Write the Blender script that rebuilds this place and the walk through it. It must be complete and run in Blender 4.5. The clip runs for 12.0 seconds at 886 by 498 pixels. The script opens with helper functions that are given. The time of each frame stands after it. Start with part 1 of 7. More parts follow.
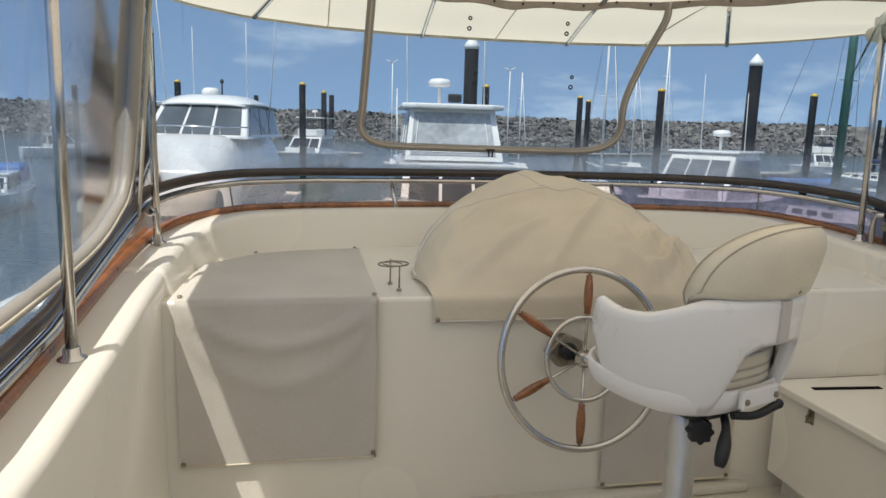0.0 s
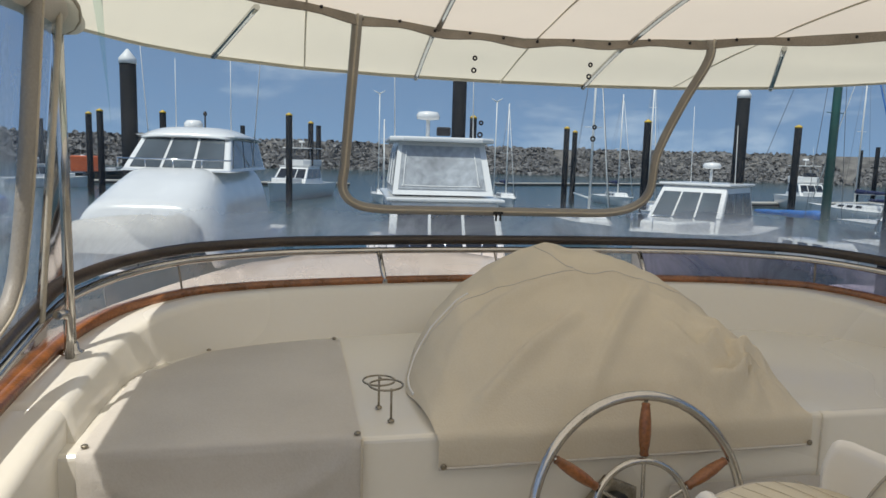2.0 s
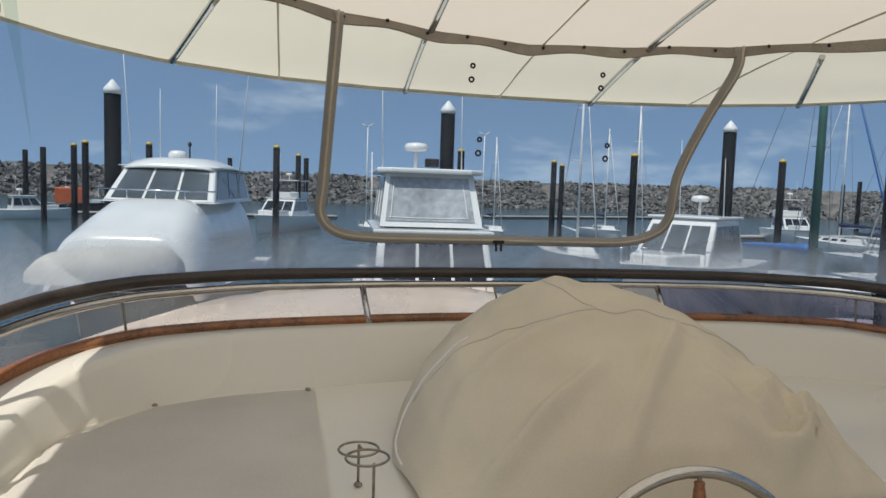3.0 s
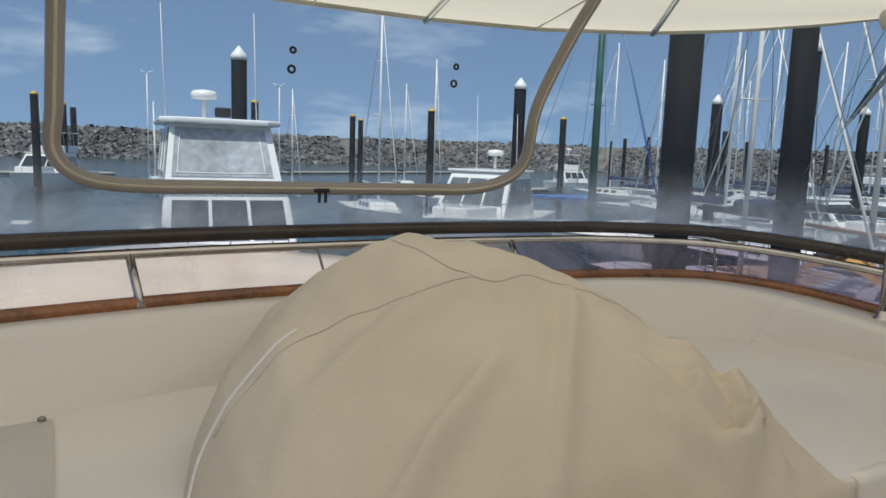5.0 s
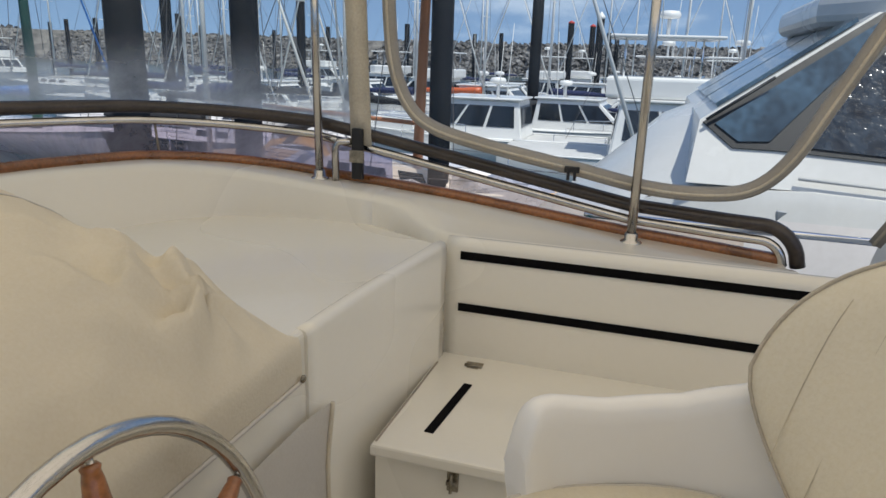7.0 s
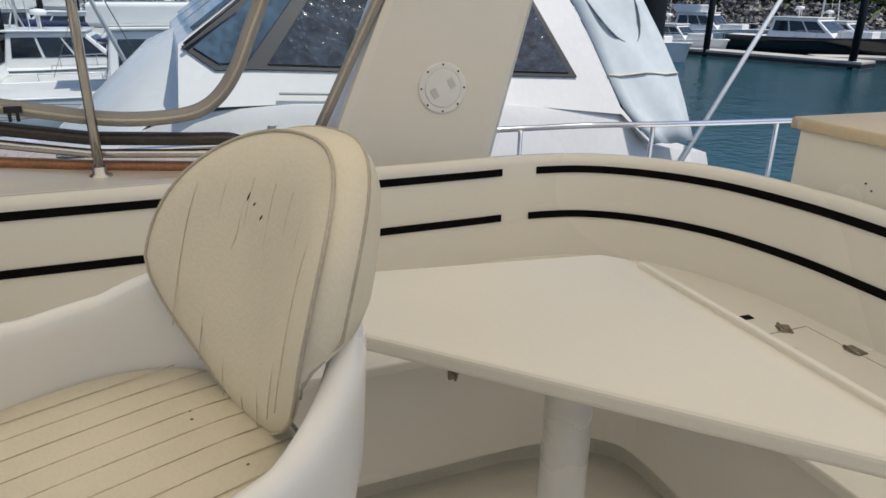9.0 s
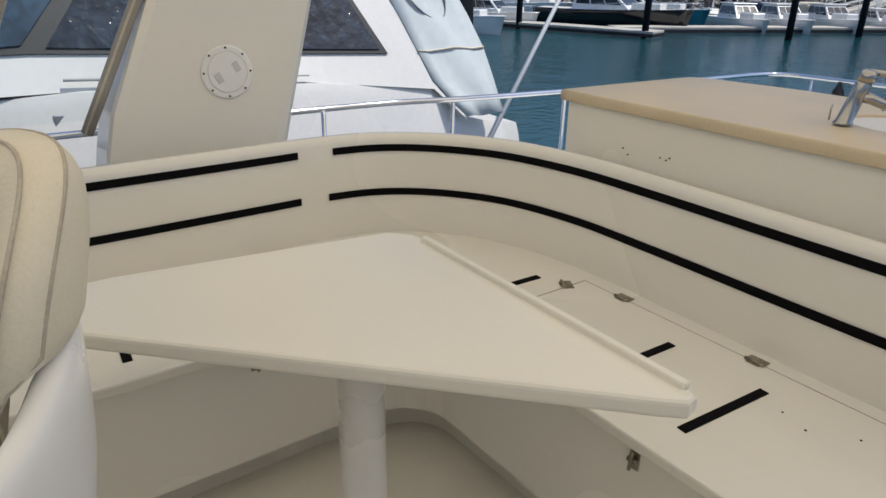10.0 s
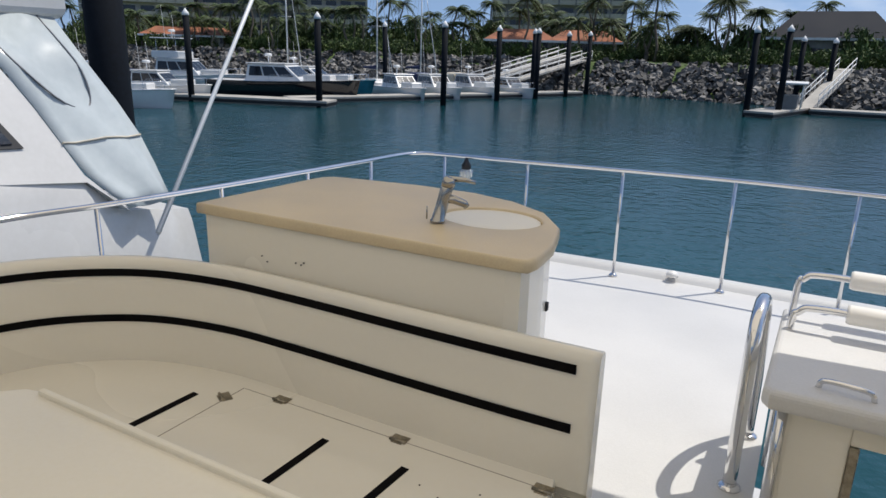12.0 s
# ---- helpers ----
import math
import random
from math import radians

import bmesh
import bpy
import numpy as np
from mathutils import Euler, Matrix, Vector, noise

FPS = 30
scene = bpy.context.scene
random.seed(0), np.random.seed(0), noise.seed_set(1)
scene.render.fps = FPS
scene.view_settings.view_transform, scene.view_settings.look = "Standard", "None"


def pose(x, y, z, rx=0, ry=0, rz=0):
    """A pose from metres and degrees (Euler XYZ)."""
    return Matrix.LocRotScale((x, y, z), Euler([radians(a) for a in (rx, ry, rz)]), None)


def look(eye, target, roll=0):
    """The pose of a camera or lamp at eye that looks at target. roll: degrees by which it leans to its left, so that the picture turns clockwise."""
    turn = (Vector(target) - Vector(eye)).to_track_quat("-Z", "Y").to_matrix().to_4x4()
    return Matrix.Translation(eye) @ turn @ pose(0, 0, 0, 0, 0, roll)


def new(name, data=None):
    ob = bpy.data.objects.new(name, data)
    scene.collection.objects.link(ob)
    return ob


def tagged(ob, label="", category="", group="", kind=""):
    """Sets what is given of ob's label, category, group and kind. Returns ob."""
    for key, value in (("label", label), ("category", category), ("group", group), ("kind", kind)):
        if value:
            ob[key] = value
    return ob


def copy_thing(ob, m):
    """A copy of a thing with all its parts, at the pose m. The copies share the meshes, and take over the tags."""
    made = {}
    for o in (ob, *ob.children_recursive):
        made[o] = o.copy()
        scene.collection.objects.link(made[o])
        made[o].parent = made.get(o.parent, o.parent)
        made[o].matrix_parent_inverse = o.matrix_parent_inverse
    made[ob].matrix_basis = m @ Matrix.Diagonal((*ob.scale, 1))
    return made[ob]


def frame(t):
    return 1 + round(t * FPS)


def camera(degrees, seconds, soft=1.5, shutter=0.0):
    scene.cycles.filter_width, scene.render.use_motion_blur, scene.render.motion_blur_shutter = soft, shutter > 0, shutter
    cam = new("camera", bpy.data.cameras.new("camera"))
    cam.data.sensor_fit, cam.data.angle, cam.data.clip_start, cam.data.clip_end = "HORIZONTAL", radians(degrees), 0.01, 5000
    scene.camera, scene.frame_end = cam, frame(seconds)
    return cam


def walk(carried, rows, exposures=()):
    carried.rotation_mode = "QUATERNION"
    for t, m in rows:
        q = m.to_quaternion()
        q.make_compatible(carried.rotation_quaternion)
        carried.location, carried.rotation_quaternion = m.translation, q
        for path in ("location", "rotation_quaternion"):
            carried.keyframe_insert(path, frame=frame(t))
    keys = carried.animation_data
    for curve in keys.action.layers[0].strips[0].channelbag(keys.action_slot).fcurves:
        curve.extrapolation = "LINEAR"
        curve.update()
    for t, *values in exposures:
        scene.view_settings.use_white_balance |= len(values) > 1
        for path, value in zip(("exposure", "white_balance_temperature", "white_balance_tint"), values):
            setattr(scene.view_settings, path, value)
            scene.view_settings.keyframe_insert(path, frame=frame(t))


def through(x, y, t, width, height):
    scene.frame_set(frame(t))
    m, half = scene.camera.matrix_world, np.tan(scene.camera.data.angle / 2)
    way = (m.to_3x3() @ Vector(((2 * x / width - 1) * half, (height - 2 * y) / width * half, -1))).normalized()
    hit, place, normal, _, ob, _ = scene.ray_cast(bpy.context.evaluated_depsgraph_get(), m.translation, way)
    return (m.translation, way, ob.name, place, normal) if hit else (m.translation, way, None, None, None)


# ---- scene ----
cam = camera(66.1, 12.0)
PATH = [
    (0, (0.032, 0.38, 1.327), (0.412, 2.313, 0.98), 1.7),
    (0.5, (0.074, 0.508, 1.352), (0.482, 2.431, 0.984), 1.7),
    (1, (0.034, 0.659, 1.394), (0.442, 2.581, 1.016), 1.8),
    (1.5, (0.01, 0.799, 1.431), (0.417, 2.728, 1.096), 1.8),
    (2, (0.094, 0.983, 1.451), (0.511, 2.921, 1.188), 1.7),
    (2.5, (0.141, 1.155, 1.447), (0.564, 3.101, 1.254), 1.8),
    (2.7, (0.135, 1.224, 1.432), (0.561, 3.171, 1.26), 1.8),
    (4.3, (0.296, 1.782, 1.352), (1.055, 3.622, 1.154), 1.8),
    (4.5, (0.296, 1.817, 1.345), (1.103, 3.634, 1.127), 1.9),
    (5, (0.261, 1.911, 1.342), (1.251, 3.627, 1.067), 2.0),
    (5.5, (0.276, 1.967, 1.335), (1.541, 3.484, 1.018), 1.8),
    (6, (0.363, 1.975, 1.317), (1.87, 3.23, 0.924), 1.7),
    (6.5, (0.472, 1.947, 1.284), (2.163, 2.91, 0.82), 1.7),
    (7, (0.461, 1.95, 1.282), (2.299, 2.522, 0.742), 1.9),
    (7.5, (0.42, 1.967, 1.27), (2.33, 2.085, 0.688), 2.4),
    (7.7, (0.412, 1.973, 1.254), (2.323, 1.918, 0.666), 2.6),
    (9.3, (0.301, 1.752, 1.304), (1.98, 0.949, 0.573), 0.7),
    (9.5, (0.289, 1.742, 1.31), (1.92, 0.855, 0.568), 0.9),
    (10, (0.253, 1.687, 1.31), (1.75, 0.601, 0.548), 1.0),
    (10.5, (0.218, 1.65, 1.317), (1.564, 0.389, 0.544), 1.2),
    (11, (0.17, 1.628, 1.335), (1.37, 0.231, 0.554), 1.5),
    (11.5, (0.116, 1.62, 1.409), (1.178, 0.109, 0.641), 1.6),
    (12, (0.106, 1.607, 1.455), (1.014, -0.083, 0.889), 1.6),
]
walk(cam, [(t, look(eye, target, roll)) for t, eye, target, roll in PATH], [(0, 0.32), (1.5, 0.18), (2.5, 0.0), (4.5, 0.08), (5.5, 0.24), (7.5, 0.33), (10, 0.34), (12, 0.16)])

# sun from port and aft, high; light travels to starboard, forward and down
SUN_WAY = Vector((0.32, 0.35, -1.0)).normalized()
sun = new("sun", bpy.data.lights.new("sun", "SUN"))
sun.data.energy, sun.data.angle, sun.data.color = 3.1, radians(0.55), (1.0, 0.955, 0.88)
sun.matrix_world = look((0, 0, 30), Vector((0, 0, 30)) + SUN_WAY)

world = bpy.data.worlds.new("sky")
scene.world = world
world.use_nodes = True
wn, wl = world.node_tree.nodes, world.node_tree.links
sky = wn.new("ShaderNodeTexSky")
sky.sky_type, sky.sun_disc = "NISHITA", False
sky.sun_elevation = math.asin(-SUN_WAY.z)
sky.sun_rotation = math.atan2(-SUN_WAY.x, -SUN_WAY.y)
sky.air_density, sky.dust_density, sky.ozone_density = 1.0, 0.6, 2.0
# soft scattered clouds low in the sky
tc = wn.new("ShaderNodeTexCoord")
mp = wn.new("ShaderNodeMapping")
mp.inputs["Scale"].default_value = (1.6, 1.6, 5.0)
nz = wn.new("ShaderNodeTexNoise")
nz.inputs["Scale"].default_value, nz.inputs["Detail"].default_value, nz.inputs["Roughness"].default_value = 2.2, 8.0, 0.6
rp = wn.new("ShaderNodeValToRGB")
rp.color_ramp.elements[0].position, rp.color_ramp.elements[1].position = 0.56, 0.80
rp.color_ramp.elements[1].color = (0.55, 0.55, 0.55, 1)
mx = wn.new("ShaderNodeMix")
mx.data_type = "RGBA"
mx.inputs[7].default_value = (6.5, 6.9, 7.4, 1)
bg = wn["Background"]
bg.inputs["Strength"].default_value = 0.13
# the blue of a clear tropical sky reaches far down: the sky is read a little above the horizon
up = wn.new("ShaderNodeVectorMath")
up.inputs[1].default_value = (0, 0, 0.32)
nm = wn.new("ShaderNodeVectorMath")
nm.operation = "NORMALIZE"
wl.new(tc.outputs["Generated"], up.inputs[0])
wl.new(up.outputs[0], nm.inputs[0])
wl.new(nm.outputs[0], sky.inputs["Vector"])
wl.new(tc.outputs["Generated"], mp.inputs["Vector"])
wl.new(mp.outputs["Vector"], nz.inputs["Vector"])
wl.new(nz.outputs["Fac"], rp.inputs["Fac"])
wl.new(rp.outputs["Color"], mx.inputs[0])
haze = wn.new("ShaderNodeMix")
haze.data_type, haze.blend_type = "RGBA", "MULTIPLY"
haze.inputs[0].default_value = 1.0
haze.inputs[7].default_value = (1.03, 1.0, 0.955, 1)
wl.new(sky.outputs["Color"], haze.inputs[6])
wl.new(haze.outputs[2], mx.inputs[6])
wl.new(mx.outputs[2], bg.inputs["Color"])

# ---- materials ----
def mat(name, col, rough=0.5, metal=0.0, var=0.08, scale=4.0, fine=60.0, bump=0.05, dark=None, coat=0.0, stains=0.0, spec=0.5, detail=6.0):
    """A surface with broad blotches, fine grain and a little relief; dark: colour of the blotches."""
    m = bpy.data.materials.new(name)
    m.use_nodes = True
    n, l = m.node_tree.nodes, m.node_tree.links
    p = n["Principled BSDF"]
    p.inputs["Roughness"].default_value, p.inputs["Metallic"].default_value = rough, metal
    p.inputs["Coat Weight"].default_value = coat
    p.inputs["Coat Roughness"].default_value = 0.08
    p.inputs["Specular IOR Level"].default_value = spec
    t = n.new("ShaderNodeTexCoord")
    a, b = n.new("ShaderNodeTexNoise"), n.new("ShaderNodeTexNoise")
    a.inputs["Scale"].default_value, a.inputs["Detail"].default_value = scale, detail
    b.inputs["Scale"].default_value, b.inputs["Detail"].default_value = fine, 3.0
    l.new(t.outputs["Object"], a.inputs["Vector"])
    l.new(t.outputs["Object"], b.inputs["Vector"])
    ramp = n.new("ShaderNodeValToRGB")
    d = dark if dark else tuple(c * (1 - 2.2 * var) for c in col)
    ramp.color_ramp.elements[0].position, ramp.color_ramp.elements[1].position = 0.32, 0.62
    ramp.color_ramp.elements[0].color, ramp.color_ramp.elements[1].color = (*d, 1), (*col, 1)
    l.new(a.outputs["Fac"], ramp.inputs["Fac"])
    mixn = n.new("ShaderNodeMix")
    mixn.data_type, mixn.blend_type = "RGBA", "OVERLAY"
    mixn.inputs[0].default_value = min(1.0, var * 2.5)
    l.new(ramp.outputs["Color"], mixn.inputs[6])
    l.new(b.outputs["Fac"], mixn.inputs[7])
    l.new(mixn.outputs[2], p.inputs["Base Color"])
    rr = n.new("ShaderNodeMapRange")
    rr.inputs["To Min"].default_value, rr.inputs["To Max"].default_value = max(0.02, rough - 0.12), min(1.0, rough + 0.12)
    l.new(a.outputs["Fac"], rr.inputs["Value"])
    l.new(rr.outputs["Result"], p.inputs["Roughness"])
    if bump:
        bp = n.new("ShaderNodeBump")
        bp.inputs["Strength"].default_value, bp.inputs["Distance"].default_value = bump, 0.01
        l.new(b.outputs["Fac"], bp.inputs["Height"])
        l.new(bp.outputs["Normal"], p.inputs["Normal"])
    return m


def clear(name, tint, haze, rough=0.1, hazecol=(0.72, 0.80, 0.86), scale=3.0, ior=1.12, foot_glare=0.0):
    """Thin clear sheet: tinted see-through, smudged with a little dust, with a faint shine; pale glare can be painted
    at its foot.
    """
    m = bpy.data.materials.new(name)
    m.use_nodes = True
    n, l = m.node_tree.nodes, m.node_tree.links
    out = n["Material Output"]
    n.remove(n["Principled BSDF"])
    tr, df, gl = n.new("ShaderNodeBsdfTransparent"), n.new("ShaderNodeBsdfDiffuse"), n.new("ShaderNodeBsdfGlossy")
    tr.inputs["Color"].default_value = (*tint, 1)
    df.inputs["Color"].default_value = (*hazecol, 1)
    gl.inputs["Roughness"].default_value = rough
    t, a = n.new("ShaderNodeTexCoord"), n.new("ShaderNodeTexNoise")
    a.inputs["Scale"].default_value, a.inputs["Detail"].default_value, a.inputs["Roughness"].default_value = scale, 8.0, 0.65
    a.inputs["Distortion"].default_value = 0.6
    l.new(t.outputs["Object"], a.inputs["Vector"])
    r = n.new("ShaderNodeMapRange")
    r.inputs["From Min"].default_value, r.inputs["From Max"].default_value = 0.35, 0.75
    r.inputs["To Min"].default_value, r.inputs["To Max"].default_value = haze * 0.3, haze * 2.0
    l.new(a.outputs["Fac"], r.inputs["Value"])
    m1, m2, f = n.new("ShaderNodeMixShader"), n.new("ShaderNodeMixShader"), n.new("ShaderNodeFresnel")
    f.inputs["IOR"].default_value = ior
    if foot_glare:
        # pale glare at the sheet's foot, painted in as a patchy whiter film
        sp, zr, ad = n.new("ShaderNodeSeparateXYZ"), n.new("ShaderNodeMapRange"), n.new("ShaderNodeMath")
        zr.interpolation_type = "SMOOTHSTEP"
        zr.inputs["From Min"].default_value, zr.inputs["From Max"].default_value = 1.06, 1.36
        zr.inputs["To Min"].default_value, zr.inputs["To Max"].default_value = foot_glare, 0.0
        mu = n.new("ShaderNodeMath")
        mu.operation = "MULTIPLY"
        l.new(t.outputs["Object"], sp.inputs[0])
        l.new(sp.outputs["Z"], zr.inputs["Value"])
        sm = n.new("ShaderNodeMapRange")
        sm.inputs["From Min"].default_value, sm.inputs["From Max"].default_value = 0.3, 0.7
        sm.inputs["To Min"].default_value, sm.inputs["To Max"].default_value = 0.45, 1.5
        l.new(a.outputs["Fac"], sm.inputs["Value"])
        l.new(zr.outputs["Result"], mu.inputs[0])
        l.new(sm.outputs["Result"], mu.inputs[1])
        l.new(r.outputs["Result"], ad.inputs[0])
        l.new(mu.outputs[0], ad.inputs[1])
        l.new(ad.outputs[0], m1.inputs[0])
    else:
        l.new(r.outputs["Result"], m1.inputs[0])
    l.new(tr.outputs[0], m1.inputs[1])
    tl, dm = n.new("ShaderNodeBsdfTranslucent"), n.new("ShaderNodeMixShader")
    tl.inputs["Color"].default_value = (*hazecol, 1)
    dm.inputs[0].default_value = 0.6
    l.new(df.outputs[0], dm.inputs[1])
    l.new(tl.outputs[0], dm.inputs[2])
    l.new(dm.outputs[0], m1.inputs[2])
    l.new(f.outputs[0], m2.inputs[0])
    l.new(m1.outputs[0], m2.inputs[1])
    l.new(gl.outputs[0], m2.inputs[2])
    l.new(m2.outputs[0], out.inputs["Surface"])
    return m


def cloth(name, col, through, rough=0.9, weave=900.0):
    """Canvas that lets some of the light through."""
    m = mat(name, col, rough, 0, 0.05, 3.0, 180.0, 0.12)
    n, l = m.node_tree.nodes, m.node_tree.links
    p, out = n["Principled BSDF"], n["Material Output"]
    tl, ms = n.new("ShaderNodeBsdfTranslucent"), n.new("ShaderNodeMixShader")
    tl.inputs["Color"].default_value = (*col, 1)
    ms.inputs[0].default_value = through
    l.new(p.outputs[0], ms.inputs[1])
    l.new(tl.outputs[0], ms.inputs[2])
    l.new(ms.outputs[0], out.inputs["Surface"])
    return m


GEL = mat("cream_gelcoat", (0.825, 0.785, 0.69), 0.25, 0, 0.02, 1.1, 55.0, 0.010, coat=0.4, detail=1.0)
GEL_DECK = mat("white_deck_gelcoat", (0.62, 0.61, 0.59), 0.45, 0, 0.04, 1.5, 140.0, 0.10)
FLOORM = mat("cream_floor_gelcoat", (0.72, 0.68, 0.58), 0.5, 0, 0.06, 2.0, 160.0, 0.15)
TABLEM = mat("cream_table_top", (0.83, 0.785, 0.675), 0.35, 0, 0.03, 1.5, 90.0, 0.03, detail=1.5)
CHROMED = mat("brushed_tap_chrome", (0.42, 0.41, 0.39), 0.2, 1.0, 0.05, 8.0, 200.0, 0.0)
TAN = mat("tan_worktop", (0.66, 0.545, 0.365), 0.4, 0, 0.06, 3.0, 220.0, 0.05)
CANVAS = cloth("cream_cover_canvas", (0.75, 0.675, 0.535), 0.15)
CANVAS_GREY = cloth("pale_grey_cover_canvas", (0.66, 0.62, 0.56), 0.12)
CANOPY = cloth("cream_canopy_cloth", (0.86, 0.76, 0.60), 0.64)
HEM = mat("taupe_hem_webbing", (0.33, 0.29, 0.24), 0.8, 0, 0.12, 8.0, 200.0, 0.25)
FRAMEM = mat("taupe_curtain_binding", (0.35, 0.325, 0.285), 0.42, 0, 0.05, 6.0, 150.0, 0.2)
CREAMBAND = mat("cream_curtain_band", (0.62, 0.56, 0.45), 0.7, 0, 0.10, 6.0, 150.0, 0.2)
DARKRAIL = mat("dark_brown_rail_track", (0.05, 0.036, 0.028), 0.35, 0, 0.2, 8.0, 90.0, 0.1, coat=0.3)
STEEL = mat("stainless_steel", (0.62, 0.60, 0.57), 0.18, 1.0, 0.08, 8.0, 200.0, 0.02)
CHROME = mat("polished_chrome", (0.75, 0.75, 0.76), 0.07, 1.0, 0.03, 6.0, 100.0, 0.0)
TEAK = mat("varnished_teak", (0.33, 0.12, 0.035), 0.3, 0, 0.25, 9.0, 120.0, 0.1, coat=0.6)
BLACKSTRIP = mat("black_hook_strip", (0.005, 0.0045, 0.005), 0.95, 0, 0.1, 20.0, 400.0, 0.3, spec=0.1)
BLACK = mat("black_plastic", (0.015, 0.015, 0.017), 0.5, 0, 0.1, 20.0, 200.0, 0.05)
SHELL = mat("white_moulded_shell", (0.84, 0.82, 0.78), 0.3, 0, 0.02, 3.0, 60.0, 0.01, coat=0.2)
VINYLPAD = mat("cream_seat_vinyl", (0.74, 0.67, 0.52), 0.5, 0, 0.05, 5.0, 220.0, 0.12)
STITCH = mat("faded_stitching", (0.64, 0.57, 0.43), 0.8, 0, 0.1, 20.0, 200.0, 0.1)
PIPING = mat("taupe_piping", (0.50, 0.44, 0.345), 0.6, 0, 0.1, 20.0, 200.0, 0.1)
ALU = mat("brushed_aluminium", (0.66, 0.66, 0.65), 0.35, 1.0, 0.06, 10.0, 300.0, 0.05)
BRASSY = mat("tarnished_steel_fitting", (0.38, 0.34, 0.27), 0.4, 1.0, 0.2, 40.0, 300.0, 0.2)
CLEAR = clear("clear_curtain_vinyl", (0.90, 0.96, 0.945), 0.036, hazecol=(0.84, 0.88, 0.91), foot_glare=0.60)
CLEAR_SIDE = clear("clear_side_curtain_vinyl", (0.91, 0.96, 0.96), 0.03)
WINDOWSMOKE = mat("smoky_curtain_vinyl", (0.40, 0.42, 0.44), 0.25, 0, 0.2, 0.8, 6.0, 0.0, detail=2.0)
CLEAR_HAZY = clear("hazy_old_curtain_vinyl", (0.74, 0.82, 0.87), 0.32, 0.12, (0.70, 0.78, 0.83), 2.2, 1.04)
# haze film of both tinted acrylics is raised to stand in for reflections
TINT_ROSE = clear("rose_tinted_acrylic", (1.0, 0.87, 0.74), 0.22, 0.08, (0.95, 0.79, 0.68), ior=1.06)
TINT_VIOLET = clear("violet_tinted_acrylic", (0.50, 0.45, 0.54), 0.34, 0.08, (0.68, 0.63, 0.70))
NBHULL = mat("off_white_gelcoat", (0.67, 0.655, 0.625), 0.25, 0, 0.04, 0.8, 20.0, 0.0, coat=0.3)
WHITEHULL = mat("white_hull_paint", (0.79, 0.785, 0.765), 0.22, 0, 0.03, 0.8, 20.0, 0.0, coat=0.4)
DARKHULL = mat("black_hull_paint", (0.012, 0.012, 0.016), 0.15, 0, 0.1, 1.0, 20.0, 0.0, coat=0.5)
TEALHULL = mat("teal_hull_paint", (0.03, 0.20, 0.27), 0.2, 0, 0.1, 1.0, 20.0, 0.0, coat=0.5)
REDHULL = mat("orange_hull_paint", (0.62, 0.13, 0.04), 0.4, 0, 0.1, 1.0, 20.0, 0.0)
NAVY = mat("navy_canvas", (0.02, 0.03, 0.09), 0.85, 0, 0.15, 2.0, 60.0, 0.2)
BLUECANVAS = mat("bright_blue_tarp", (0.03, 0.16, 0.48), 0.6, 0, 0.15, 2.0, 60.0, 0.2)
DARKCANVAS = mat("charcoal_canvas", (0.02, 0.022, 0.026), 0.85, 0, 0.15, 2.0, 60.0, 0.2)
ORANGECANVAS = mat("ochre_canvas", (0.55, 0.32, 0.09), 0.85, 0, 0.15, 2.0, 60.0, 0.2)
TEAKDECK = mat("weathered_tan_deck", (0.55, 0.38, 0.21), 0.7, 0, 0.12, 2.0, 60.0, 0.1)
WINDOWM = mat("dark_tinted_glass", (0.012, 0.016, 0.022), 0.06, 0, 0.1, 1.0, 20.0, 0.0, coat=0.3)
WINDOWSKY = mat("blue_reflecting_glass", (0.05, 0.09, 0.13), 0.05, 0, 0.3, 3.0, 20.0, 0.0, coat=0.5)
# mottled cloud reflections on dark glass, put into its colour and relief
WINDOWCLOUD = mat("dark_glass_mottled_reflections", (0.020, 0.030, 0.042), 0.10, 0, 0.5, 9.0, 16.0, 1.0, coat=0.6)
WINDOWGREY = mat("grey_window_glass", (0.10, 0.12, 0.135), 0.08, 0, 0.2, 1.2, 20.0, 0.0)
SMOKEVINYL = mat("milky_curtain_vinyl", (0.52, 0.565, 0.57), 0.2, 0, 0.05, 0.9, 12.0, 0.03, detail=2.0)
PILEM = mat("black_pile_sleeve", (0.005, 0.008, 0.013), 0.8, 0, 0.2, 0.6, 14.0, 0.1, spec=0.2)
CAPW = mat("white_pile_cap", (0.80, 0.80, 0.78), 0.5, 0, 0.05, 2.0, 30.0, 0.0)
CAPY = mat("yellow_pile_cap", (0.70, 0.45, 0.04), 0.5, 0, 0.1, 2.0, 30.0, 0.0)
CAPR = mat("red_pile_cap", (0.55, 0.05, 0.04), 0.5, 0, 0.1, 2.0, 30.0, 0.0)
ROCK = mat("grey_armour_rock", (0.19, 0.185, 0.18), 0.9, 0, 0.25, 0.25, 3.0, 0.4, dark=(0.09, 0.088, 0.088))
ROCKDARK = mat("dark_wet_rock", (0.23, 0.215, 0.195), 0.85, 0, 0.25, 0.35, 3.0, 0.4, dark=(0.06, 0.057, 0.055))
PONTOON = mat("concrete_pontoon", (0.48, 0.45, 0.40), 0.85, 0, 0.12, 0.8, 12.0, 0.15)
MASTW = mat("white_mast_paint", (0.78, 0.78, 0.76), 0.35, 0, 0.04, 1.0, 20.0, 0.0)
MASTG = mat("green_mast_paint", (0.03, 0.12, 0.10), 0.5, 0, 0.15, 1.0, 20.0, 0.0)
